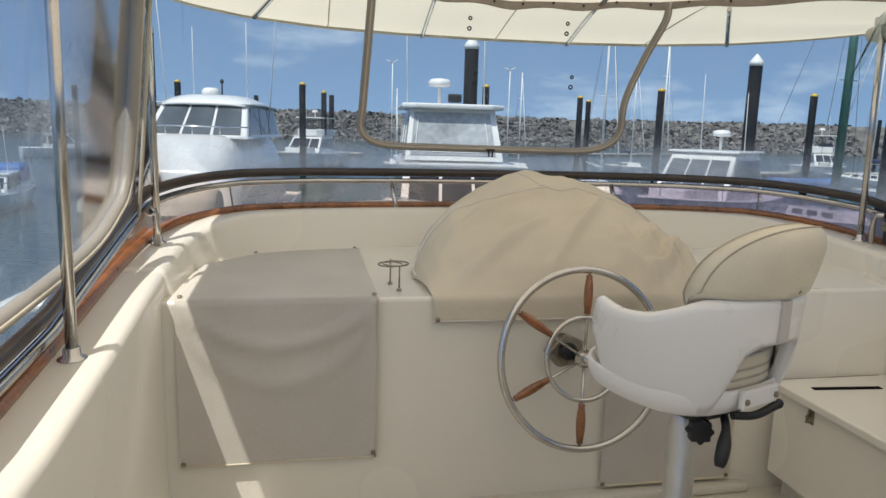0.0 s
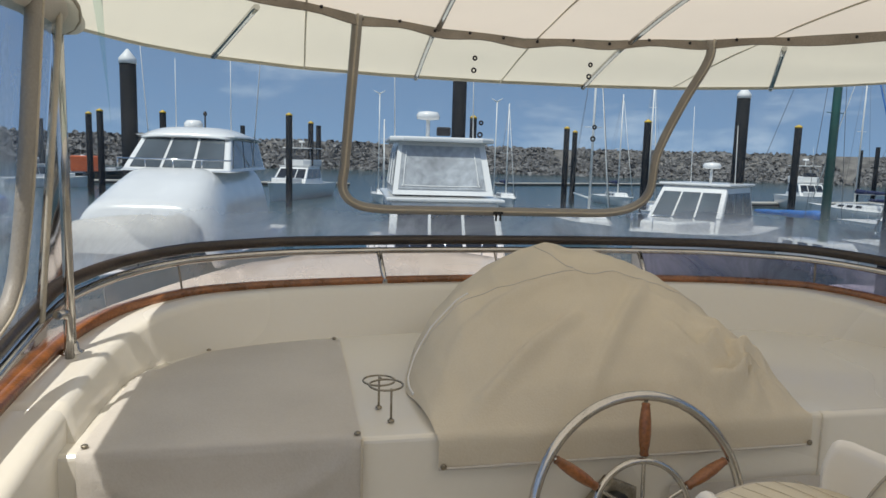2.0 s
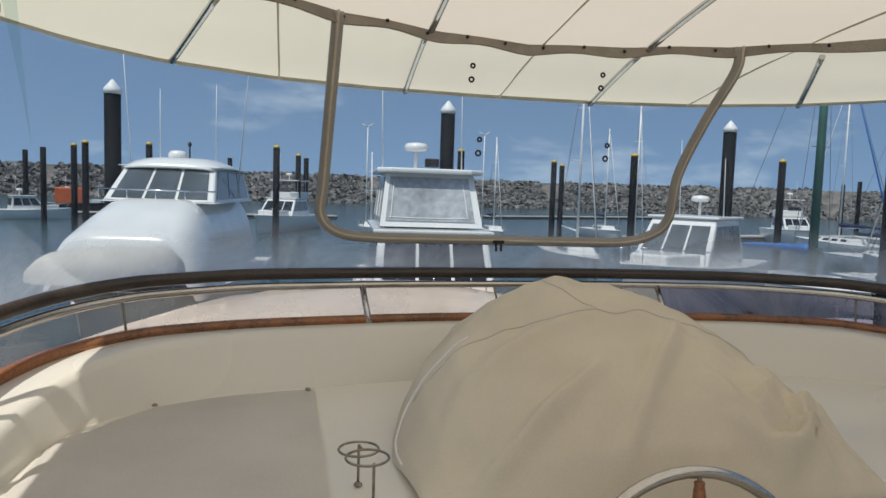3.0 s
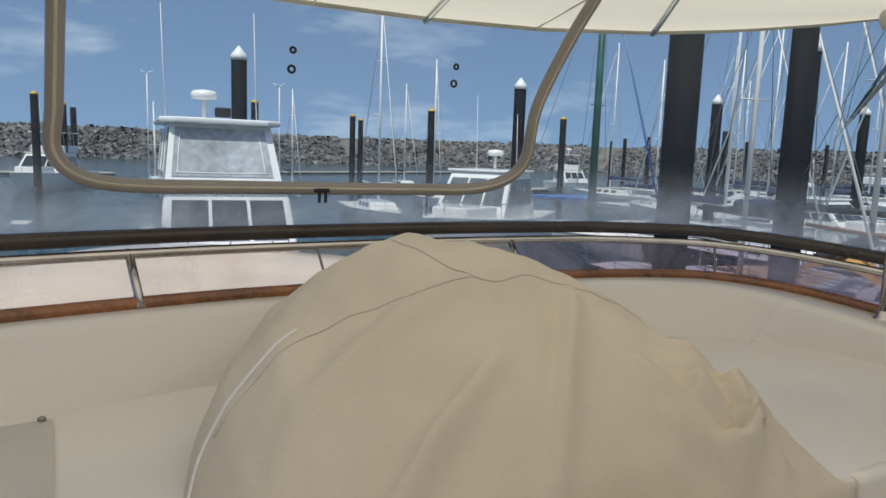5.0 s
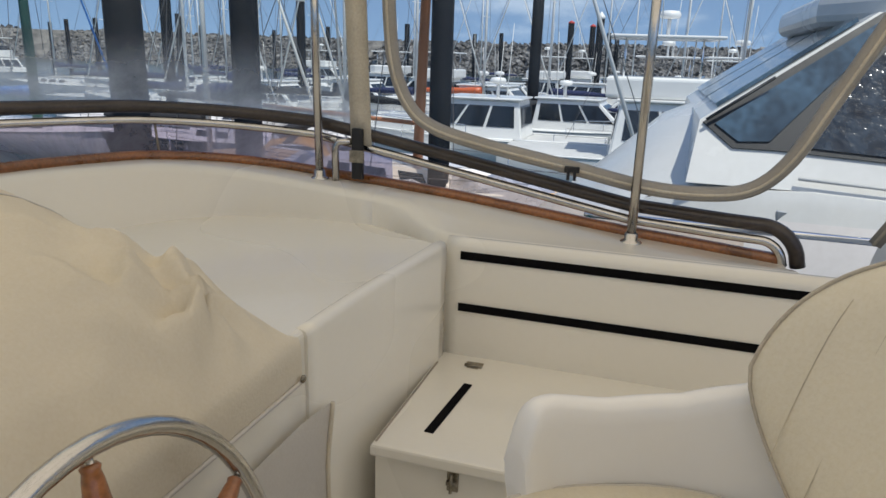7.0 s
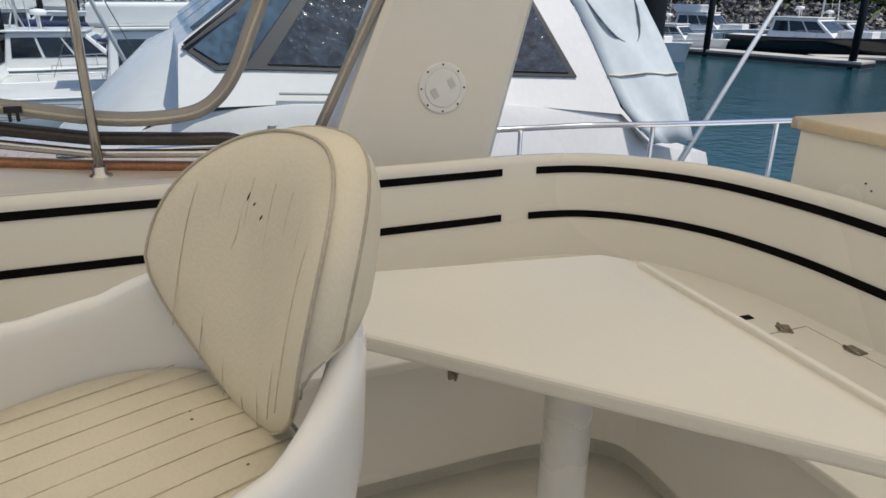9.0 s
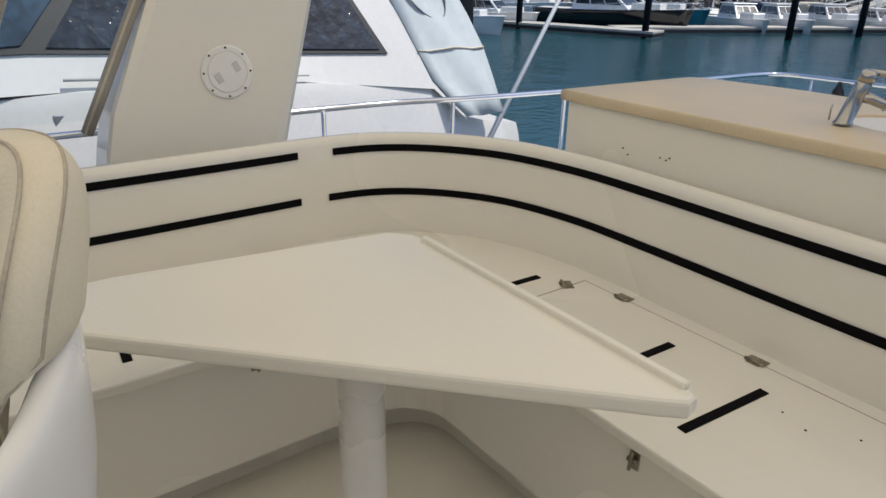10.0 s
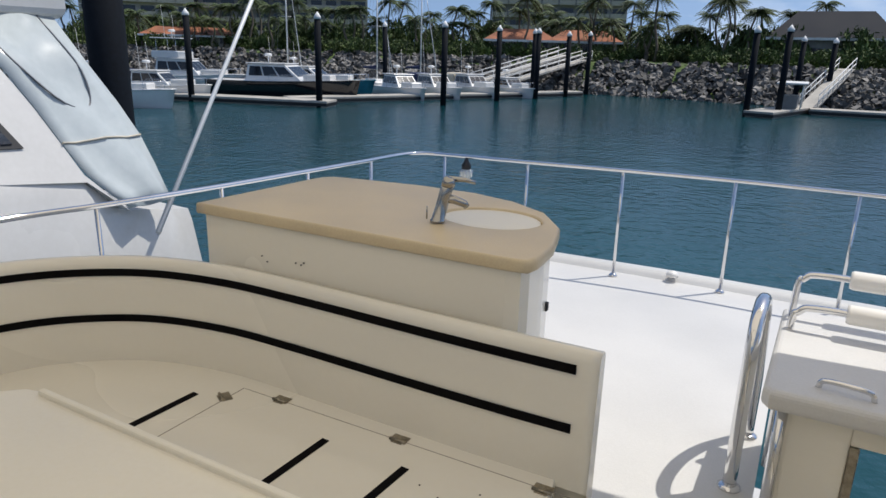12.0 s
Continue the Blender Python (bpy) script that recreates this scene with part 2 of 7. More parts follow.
MASTB = mat("varnished_spruce_mast", (0.36, 0.14, 0.06), 0.4, 0, 0.15, 1.0, 20.0, 0.0)
WIRE = mat("grey_rigging_wire", (0.25, 0.25, 0.26), 0.4, 0.6, 0.1, 1.0, 20.0, 0.0)
ROPE = mat("white_rope", (0.72, 0.71, 0.68), 0.9, 0, 0.1, 10.0, 200.0, 0.4)
GRASSM = mat("shore_grass", (0.10, 0.15, 0.04), 0.95, 0, 0.25, 0.15, 3.0, 0.3)
TRUNK = mat("palm_trunk_bark", (0.20, 0.16, 0.12), 0.9, 0, 0.2, 1.5, 12.0, 0.4)
PALM = mat("palm_leaf_green", (0.085, 0.125, 0.032), 0.6, 0, 0.3, 0.6, 8.0, 0.2)
BUSH = mat("bush_leaf_green", (0.09, 0.135, 0.03), 0.7, 0, 0.3, 0.5, 8.0, 0.2)
ROOFD = mat("dark_metal_roof", (0.022, 0.024, 0.030), 0.9, 0, 0.1, 0.3, 6.0, 0.1)
RENDERW = mat("cream_building_render", (0.50, 0.46, 0.40), 0.85, 0, 0.1, 0.1, 2.0, 0.1)
RENDERG = mat("grey_building_render", (0.30, 0.29, 0.28), 0.85, 0, 0.1, 0.1, 2.0, 0.1)
ROOFT = mat("terracotta_roof", (0.42, 0.16, 0.08), 0.85, 0, 0.2, 0.3, 4.0, 0.2)
ROOFG = mat("grey_metal_roof", (0.12, 0.13, 0.14), 0.5, 0.2, 0.1, 0.3, 4.0, 0.05)


def water_material():
    m = bpy.data.materials.new("harbour_water")
    m.use_nodes = True
    n, l = m.node_tree.nodes, m.node_tree.links
    p = n["Principled BSDF"]
    p.inputs["Roughness"].default_value, p.inputs["IOR"].default_value = 0.12, 1.33
    t = n.new("ShaderNodeTexCoord")
    a, b, c = n.new("ShaderNodeTexNoise"), n.new("ShaderNodeTexNoise"), n.new("ShaderNodeTexNoise")
    for q, s, d in ((a, 2.2, 4.0), (b, 0.5, 3.0), (c, 0.035, 4.0)):
        q.inputs["Scale"].default_value, q.inputs["Detail"].default_value = s, d
        l.new(t.outputs["Object"], q.inputs["Vector"])
    ramp = n.new("ShaderNodeValToRGB")
    ramp.color_ramp.elements[0].position, ramp.color_ramp.elements[1].position = 0.35, 0.7
    ramp.color_ramp.elements[0].color, ramp.color_ramp.elements[1].color = (0.004, 0.035, 0.046, 1), (0.010, 0.062, 0.074, 1)
    l.new(c.outputs["Fac"], ramp.inputs["Fac"])
    l.new(ramp.outputs["Color"], p.inputs["Base Color"])
    add = n.new("ShaderNodeMath")
    add.operation = "ADD"
    l.new(a.outputs["Fac"], add.inputs[0])
    l.new(b.outputs["Fac"], add.inputs[1])
    bp = n.new("ShaderNodeBump")
    bp.inputs["Strength"].default_value, bp.inputs["Distance"].default_value = 0.55, 0.12
    l.new(add.outputs[0], bp.inputs["Height"])
    l.new(bp.outputs["Normal"], p.inputs["Normal"])
    return m


WATER = water_material()


# ---- mesh helpers ----
def smooth(bm, on=True):
    for f in bm.faces:
        f.smooth = on
    return bm


def obj(name, bm, material, parent=None, label="", at=None):
    me = bpy.data.meshes.new(name)
    bmesh.ops.recalc_face_normals(bm, faces=bm.faces)
    bm.to_mesh(me)
    bm.free()
    me.materials.append(material)
    ob = new(name, me)
    if parent is not None:
        ob.parent = parent
    if at is not None:
        ob.matrix_basis = at
    if label:
        ob["label"] = label
    return ob


def part(name, bm, material, parent, label=""):
    return obj(name, bm, material, parent, label)


def same(name, ob, parent, at):
    """Another piece on the same mesh as ob."""
    o = new(name, ob.data)
    o.parent, o.matrix_basis = parent, at
    return o


def thing(name, label, category, at=None, group="", kind=""):
    e = new(name)
    e.empty_display_size = 0.1
    if at is not None:
        e.matrix_basis = at
    return tagged(e, label, category, group, kind)


def merge(*bms):
    out = bmesh.new()
    for b in bms:
        me = bpy.data.meshes.new("tmp")
        b.to_mesh(me)
        out.from_mesh(me)
        bpy.data.meshes.remove(me)
        b.free()
    return out


def box(x0, x1, y0, y1, z0, z1, bevel=0.0, seg=2):
    bm = bmesh.new()
    bmesh.ops.create_cube(bm, size=1, matrix=Matrix.Translation(((x0 + x1) / 2, (y0 + y1) / 2, (z0 + z1) / 2)) @ Matrix.Diagonal((x1 - x0, y1 - y0, z1 - z0, 1)))
    if bevel:
        bmesh.ops.bevel(bm, geom=bm.edges[:], offset=bevel, segments=seg, profile=0.5, affect="EDGES")
    return bm


def moved(bm, m):
    bmesh.ops.transform(bm, matrix=m, verts=bm.verts)
    return bm


def loft(rows, wrap=False, cap=False, sm=True):
    """Quads between rows of equally many points; wrap closes each row, cap closes the ends."""
    bm = bmesh.new()
    vs = [[bm.verts.new(p) for p in r] for r in rows]
    n = len(rows[0])
    for a, b in zip(vs, vs[1:]):
        for i in range(n if wrap else n - 1):
            j = (i + 1) % n
            bm.faces.new((a[i], a[j], b[j], b[i]))
    for f in bm.faces:
        f.smooth = sm
    if cap:
        bm.faces.new(vs[0])
        bm.faces.new(vs[-1])
    bmesh.ops.remove_doubles(bm, verts=bm.verts, dist=1e-5)
    return bm


def thick(bm, t):
    bmesh.ops.recalc_face_normals(bm, faces=bm.faces)
    bmesh.ops.solidify(bm, geom=bm.faces[:], thickness=t)
    return bm


def tube(pts, r, seg=10, closed=False, squash=None):
    """A round bar along a line of points; r may be one radius or one for each point."""
    pts = [Vector(p) for p in pts]
    n = len(pts)
    rad = [float(q) for q in r] if isinstance(r, (list, tuple)) else [float(r)] * n
    rows, up = [], None
    for i in range(n):
        if closed:
            d = (pts[(i + 1) % n] - pts[i - 1]).normalized()
        else:
            d = (pts[min(i + 1, n - 1)] - pts[max(i - 1, 0)]).normalized()
        if up is None:
            up = d.orthogonal().normalized()
        up = (up - d * up.dot(d))
        up = up.normalized() if up.length > 1e-6 else d.orthogonal().normalized()
        side = d.cross(up)
        rows.append([pts[i] + rad[i] * (math.cos(2 * math.pi * k / seg) * up + math.sin(2 * math.pi * k / seg) * side) for k in range(seg)])
    if closed:
        rows.append(rows[0])
        return loft(rows, wrap=True)
    return loft(rows, wrap=True, cap=True)


def ribbon(pts, normals, w, t):
    """A flat band along points: w wide along the given normals, t thick."""
    pts = [Vector(p) for p in pts]
    rows = []
    for i, p in enumerate(pts):
        d = (pts[min(i + 1, len(pts) - 1)] - pts[max(i - 1, 0)]).normalized()
        a = Vector(normals[i]).normalized()
        b = d.cross(a).normalized()
        rows.append([p + a * sx * w / 2 + b * sy * t / 2 for sx, sy in ((-1, -1), (1, -1), (1, 1), (-1, 1))])
    return loft(rows, wrap=True, cap=True, sm=False)


def lathe(profile, seg=24):
    """Turns (radius, z) points about z."""
    rows = [[(r * math.cos(2 * math.pi * k / seg), r * math.sin(2 * math.pi * k / seg), z) for k in range(seg)] for r, z in profile]
    return loft(rows, wrap=True, cap=True)


def slab(poly, z0, z1, bevel=0.0, seg=2):
    bm = bmesh.new()
    f = bm.faces.new([bm.verts.new((x, y, z0)) for x, y in poly])
    g = bmesh.ops.extrude_face_region(bm, geom=[f])
    bmesh.ops.translate(bm, verts=[v for v in g["geom"] if isinstance(v, bmesh.types.BMVert)], vec=(0, 0, z1 - z0))
    bmesh.ops.recalc_face_normals(bm, faces=bm.faces)
    if bevel:
        ed = [e for e in bm.edges if abs(e.verts[0].co.z - e.verts[1].co.z) < 1e-6]
        bmesh.ops.bevel(bm, geom=ed, offset=bevel, segments=seg, profile=0.5, affect="EDGES")
    return bm


def smoothline(pts, n):
    """n points on a soft curve through pts (Catmull-Rom, evenly by index)."""
    pts = [Vector(p) for p in pts]
    ext = [2 * pts[0] - pts[1]] + pts + [2 * pts[-1] - pts[-2]]
    out = []
    for k in range(n):
        u = k / (n - 1) * (len(pts) - 1)
        i = min(int(u), len(pts) - 2)
        t = u - i
        a, b, c, d = ext[i:i + 4]
        out.append(0.5 * ((2 * b) + (c - a) * t + (2 * a - 5 * b + 4 * c - d) * t * t + (3 * b - a - 3 * c + d) * t ** 3))
    return out


def panel(quad, u0, u1, v0, v1, off, t):
    """A thin plate lying on a four-cornered face (corners a b c d, a-b along u, a-d along v)."""
    a, b, c, d = [Vector(p) for p in quad]
    nrm = (b - a).cross(d - a).normalized()
    pt = lambda u, v: (a * (1 - u) + b * u) * (1 - v) + (d * (1 - u) + c * u) * v
    lo = [pt(u, v) + nrm * off for u, v in ((u0, v0), (u1, v0), (u1, v1), (u0, v1))]
    return loft([lo, [p + nrm * t for p in lo]], wrap=True, cap=True, sm=False)


def lerp(x, xs, ys):
    return float(np.interp(x, xs, ys))

# ---- the boat: deck, coamings, canopy and curtains ----
X0 = 0.98  # centre line
HALF = [(0, 3.70), (0.35, 3.695), (0.7, 3.655), (1.0, 3.595), (1.26, 3.48), (1.42, 3.33), (1.50, 3.15), (1.53, 2.95), (1.53, 2.5), (1.525, 2.0), (1.52, 1.58)]
ZY, ZT = [1.5, 2.03, 2.56, 3.0, 3.5, 3.7], [0.745, 0.79, 0.85, 0.885, 0.945, 0.945]
RZ = [0.86, 0.88, 0.98, 1.065, 1.105, 1.105]


def trim_z(y):
    return lerp(y, ZY, ZT)


def rail_z(y):
    return lerp(y, [1.72, 2.02, 2.57, 3.05, 3.5, 3.7], RZ)


def plan_line(n, aft_port, aft_star):
    """The curved line of the wooden trim, from port aft round the front to starboard aft."""
    right = smoothline([(x, y, 0) for x, y in HALF], 60)
    left = [Vector((-p.x, p.y, 0)) for p in reversed(right[1:])]
    pts = left + right
    pts = [Vector((-1.52, aft_port, 0))] + pts if aft_port < 1.5 else pts
    pts = [Vector((p.x + X0, p.y, trim_z(p.y))) for p in pts]
    d = [0.0]
    for a, b in zip(pts, pts[1:]):
        d.append(d[-1] + (b - a).length)
    out = []
    for k in range(n):
        s = d[-1] * k / (n - 1)
        out.append(Vector([lerp(s, d, [p[i] for p in pts]) for i in range(3)]))
    return out


LINE = plan_line(161, -0.6, 1.58)


def inward(pts):
    out = []
    for i in range(len(pts)):
        d = pts[min(i + 1, len(pts) - 1)] - pts[max(i - 1, 0)]
        out.append(Vector((d.y, -d.x, 0)).normalized())
    return out


NRM = inward(LINE)
front_w = lambda p: lerp(abs(p.x - X0), [0.9, 1.45], [1.0, 0.0])


def section(i, foot_in, foot_z):
    p, n = LINE[i], NRM[i]
    led = 0.035 + (0.075 if p.x > X0 else 0.058) * (1 - front_w(p))
    if foot_in == 0.24:
        q = Vector((p.x, p.y, 0))
        at = lambda d, z: q + n * d + Vector((0, 0, z))
        k = min(1.0, max(0.0, (2.72 - p.y) / 0.26))
        k = k * k * (3 - 2 * k)
        flat = section(i, 0.148, 0.755)
        side_ = [at(-0.13, p.z - 1.5), at(-0.13, p.z - 0.05), at(-0.10, p.z - 0.01), at(0, p.z), at(0.05, p.z), at(0.12, 0.4 * p.z + 0.6 * 0.788), at(0.20, 0.790), at(0.235, 0.790), at(0.24, 0.60)]
        return [a.lerp(b, k) for a, b in zip(flat, side_)]
    return [p - n * 0.13 + Vector((0, 0, -1.5)), p - n * 0.13 + Vector((0, 0, -0.05)), p - n * 0.10 + Vector((0, 0, -0.01)), p, p + n * led, p + n * (led + 0.02) + Vector((0, 0, -0.006)),
            p + n * (led + 0.03) + Vector((0, 0, -0.025)), Vector((*(p + n * (foot_in - 0.012)).xy, foot_z + 0.03)), Vector((*(p + n * foot_in).xy, foot_z))]


fr = [i for i in range(161) if LINE[i].y >= (2.75 if LINE[i].x > X0 else 2.6)]
pt = [i for i in range(161) if LINE[i].x < X0 and LINE[i].y <= LINE[fr[0]].y]
sb = [i for i in range(161) if LINE[i].x > X0 and LINE[i].y <= LINE[fr[-1]].y]
for nm, ids, fi, fz, lab in (("wall_front", fr, 0.148, 0.755, "cream moulded fibreglass coaming curving round the helm front"),
                             ("wall_port", pt, 0.135, -0.01, "cream fibreglass side coaming, sunlit along its top"),
                             ("wall_starboard", sb, 0.24, 0.40, "cream fibreglass side coaming behind the settee")):
    tagged(obj(nm, loft([section(i, fi, fz) for i in ids], cap=(nm == "wall_front")), GEL), lab, "wall", kind="structure")

# wooden trim, dark track and steel rail round the windscreen
tr = [LINE[i] for i in range(161)]
rows = []
for p, n in zip(tr, NRM):
    rows.append([p - n * 0.045 + Vector((0, 0, -0.004)), p - n * 0.045 + Vector((0, 0, 0.022)), p - n * 0.02 + Vector((0, 0, 0.026)), p - n * 0.004 + Vector((0, 0, 0.020)), p - n * 0.002 + Vector((0, 0, -0.004))])
tagged(obj("trim", loft(rows, wrap=True, cap=True), TEAK), "varnished teak trim strip along the coaming top", "trim", kind="structure")


def rail_pt(i, up=0.0):
    p, n = LINE[i], NRM[i]
    out = 0.02 + 0.11 * front_w(p)
    return Vector((*(p - n * out).xy, rail_z(p.y) + up))


def rail_run(drop, push):
    pts = [rail_pt(i, -drop) for i in range(161) if LINE[i].y > 1.72 or LINE[i].x < X0]
    pts = [p + n * push for p, n in zip(pts, inward(pts))]
    e = pts[-1]
    r = 0.11 - drop
    arc = [Vector((e.x, 1.655 - r * math.sin(a), e.z - 0.004 - r * (1 - math.cos(a)))) for a in np.linspace(0, 1.45, 9)]
    return [p for p in pts if p.y > 1.70 or p.x < X0] + arc + [Vector((e.x, arc[-1].y - 0.004, 0.745))]


hr = thing("windscreen_rail", "dark brown track over a stainless rail round the helm", "railing", pose(X0, 3.6, 0.9))
hr.matrix_basis = Matrix.Identity(4)
part("track", tube(rail_run(0.0, 0.0), 0.021, 10), DARKRAIL, hr, "dark brown curtain track")
part("rail", tube(rail_run(0.042, 0.012), 0.0135, 10), STEEL, hr, "stainless steel tube")
near_i = lambda x, side=1: min(fr, key=lambda i: abs(LINE[i].x - x))
for x in (0.425, 1.565):
    i = near_i(x)
    part("post", tube([LINE[i] + NRM[i] * 0.0 + Vector((0, 0, 0.0)), rail_pt(i, -0.045) + NRM[i] * 0.015], 0.0115, 8), STEEL, hr, "short stainless post")
for side in (-1, 1):
    c = [p for p in LINE if (p.x - X0) * side > 0 and p.y < 2.98][-1 if side < 0 else 0]
    b = Vector((c.x - side * 0.035, 2.955, trim_z(2.955)))
    part("post", tube([b, b + Vector((0, 0, 0.11)), b + Vector((side * 0.004, -0.01, 0.128)), b + Vector((side * 0.01, -0.05, 0.130))], 0.0125, 8), STEEL, hr, "bent stainless post")

# tinted strips under the rail
xs = [-0.28, 0.425, 0.93, 1.565, 2.24]
cuts = [fr[0]] + [near_i(x) for x in xs] + [fr[-1]]
ws = thing("windscreen", "low tinted acrylic windscreen strips under the steel rail", "windscreen")
names = [TINT_ROSE, TINT_ROSE, TINT_ROSE, TINT_ROSE, TINT_VIOLET, TINT_VIOLET]
for k, (a, b) in enumerate(zip(cuts, cuts[1:])):
    pane = part("pane", loft([[LINE[i] - NRM[i] * 0.03 + Vector((0, 0, 0.02)), rail_pt(i, -0.03)] for i in range(a, b + 1)]), names[k], ws)
    pane.visible_shadow = False
    if 0 < k:
        part("seam", tube([LINE[a] - NRM[a] * 0.025 + Vector((0, 0, 0.02)), rail_pt(a, -0.03)], 0.004, 6), HEM, ws)
for ids, m in ((pt, TINT_VIOLET), (sb, TINT_ROSE)):
    pane = part("pane", loft([[LINE[i] - NRM[i] * 0.03 + Vector((0, 0, 0.02)), rail_pt(i, -0.03)] for i in ids if LINE[i].y > 1.68 or LINE[i].x < X0]), m, ws)
    pane.visible_shadow = False


# canopy
def canopy_front(dx):
    return lerp(abs(dx), [0, 0.5, 0.9, 1.25, 1.44, 1.56, 1.62, 1.65], [4.17, 4.14, 4.04, 3.83, 3.60, 3.34, 3.05, 2.7])


def canopy_z(x, y):
    dx = abs(x - X0)
    f = max(0.0, canopy_front(dx) - y)
    g = 1 - (1 - min(1.0, f / 1.7)) ** 2
    return 1.825 + 0.24 * g * max(0.0, 1 - (dx / 1.67) ** 2.4)


AFT = -1.15
bim = thing("canopy", "cream cloth canopy on steel bows over the helm", "canopy")
rows = []
for i in range(41):
    u = -1 + i / 20
    dx = 1.65 * math.sin(u * math.pi / 2) if abs(u) < 1 else 1.65 * u
    yf = canopy_front(dx)
    rows.append([(X0 + dx, AFT + (yf - AFT) * (1 - (1 - j / 30) ** 1.5), canopy_z(X0 + dx, AFT + (yf - AFT) * (1 - (1 - j / 30) ** 1.5)) - 0.012 * math.sin(math.pi * min(1, (j / 30) * 6 % 1)) * (1 if 0 < j < 30 else 0)) for j in range(31)])
part("cloth", loft(rows), CANOPY, bim, "cream canopy cloth glowing in the sun")
edge = [Vector((X0 + dx, canopy_front(dx), 1.825)) for dx in np.linspace(-1.65, 1.65, 70)]
edge = [Vector((X0 - 1.65, y, 1.825)) for y in np.linspace(AFT, 2.68, 20)] + edge + [Vector((X0 + 1.65, y, 1.825)) for y in np.linspace(2.68, AFT, 20)]
part("edge_binding", tube(edge, 0.013, 8), CREAMBAND, bim, "stitched edge rope")


def hem_pt(dx):
    yf = lerp(abs(dx), [0, 0.36, 0.67, 0.9, 1.07, 1.22, 1.36, 1.43], [3.665, 3.60, 3.47, 3.30, 3.10, 2.90, 2.70, 2.58])
    return Vector((X0 + dx, yf, canopy_z(X0 + dx, yf) - 0.012))


hem = [hem_pt(dx) for dx in np.linspace(-1.43, 1.43, 61)]
hem = [p + Vector((0, 0, -0.012 - 0.006 * math.sin(i * 0.9))) for i, p in enumerate(hem)]
part("curtain_hem", ribbon(hem, [(0, 0.35, 1)] * len(hem), 0.042, 0.006), HEM, bim, "taupe webbing hem with black snaps")
snap = None
for k in range(4, 58, 3):
    b = lathe([(0.006, 0), (0.006, 0.003), (0.003, 0.005)], 10)
    at = Matrix.Translation(hem[k] + Vector((0, -0.006, 0.004))) @ pose(0, 0, 0, 90, 0, 0)
    if snap is None:
        snap = obj("snap", b, BLACK, bim, "black snap", at)
    else:
        b.free()
        same("snap", snap, bim, at)
# steel bows under the cloth: radial ribs and cross bows
for xa, ya, xb_, yb_ in ((-0.225, 3.80, -0.034, 3.30), (0.620, 4.13, 0.600, 3.62), (1.437, 4.13, 1.390, 3.63), (2.215, 3.80, 1.936, 3.37)):
    part("rib", tube([(xa + (xb_ - xa) * k, ya + (yb_ - ya) * k, canopy_z(xa + (xb_ - xa) * k, ya + (yb_ - ya) * k) - 0.020) for k in np.linspace(0, 1, 9)], 0.011, 8), STEEL, bim, "steel rib")
for xa, xb_ in ((0.606, 0.55), (1.385, 1.26)):
    part("rib", tube([(xa + (xb_ - xa) * k, 3.56 - 1.40 * k, canopy_z(xa + (xb_ - xa) * k, 3.56 - 1.40 * k) - 0.028) for k in np.linspace(0, 1, 12)], 0.011, 8), STEEL, bim, "steel rib")
for x in (0.12, 1.03, 1.85):
    yf = canopy_front(x - X0) - 0.01
    part("cloth_seam", tube([(x, yf + (2.0 - yf) * k, canopy_z(x, yf + (2.0 - yf) * k) - 0.010) for k in np.linspace(0, 1, 24)], 0.0035, 5), CREAMBAND, bim, "sewn cloth seam")
for y in (2.15, 0.6, -0.9):
    part("bow", tube([(X0 + dx, y, canopy_z(X0 + dx, y) - 0.03) for dx in np.linspace(-1.6, 1.6, 24)], 0.0125, 8), STEEL, bim, "steel cross bow")

# stanchions that carry the canopy
def stanchion(x, y, z0, lean):
    s = thing("stanchion", "polished steel canopy post on the coaming", "post", pose(x, y, z0), group="canopy posts")
    part("post", tube([(0, 0, 0.004), (lean[0], lean[1], 1.88 - z0)], 0.0135, 12), STEEL, s)
    part("base_flange", lathe([(0.032, 0.0), (0.032, 0.006), (0.02, 0.012), (0.0185, 0.03), (0.016, 0.032)], 18), STEEL, s)
    part("top_clamp", moved(box(-0.02, 0.02, -0.03, 0.03, -0.02, 0.02, 0.006), Matrix.Translation((lean[0], lean[1], 1.84 - z0))), ALU, s, "grey clamp")
    return s


for x, y, lean in ((-0.523, 3.0, (0.0, 0.0)), (-0.504, 1.995, (0.01, 0.0)), (2.468, 3.01, (-0.03, 0.0)), (2.44, 2.0, (-0.02, 0.0))):
    stanchion(x, y, trim_z(y) - 0.004, lean)


# clear curtains
def vin(i, v):
    """A point on the front curtain: along the trim line and up from the track (0) to the canopy hem (1)."""
    a = rail_pt(i, 0.012)
    h = hem_pt(max(-1.43, min(1.43, (LINE[i].x - X0) * 0.97)))
    if abs(LINE[i].x - X0) > 1.4:
        h = Vector((LINE[i].x - 0.06 * (1 if LINE[i].x > X0 else -1), min(LINE[i].y, 2.9), 1.84))
    return a.lerp(h, v)


def vin_x(x, z):
    i = near_i(x)
    p0, p1 = vin(i, 0), vin(i, 1)
    return vin(i, (z - p0.z) / (p1.z - p0.z))


fi = [i for i in fr if LINE[i].y > 2.86]
cf = thing("front_curtain", "clear vinyl front curtain, dusty, glare painted along its foot, with a zipped window frame", "curtain")
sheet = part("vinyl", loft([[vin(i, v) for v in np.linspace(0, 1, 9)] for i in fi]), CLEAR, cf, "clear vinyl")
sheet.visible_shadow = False


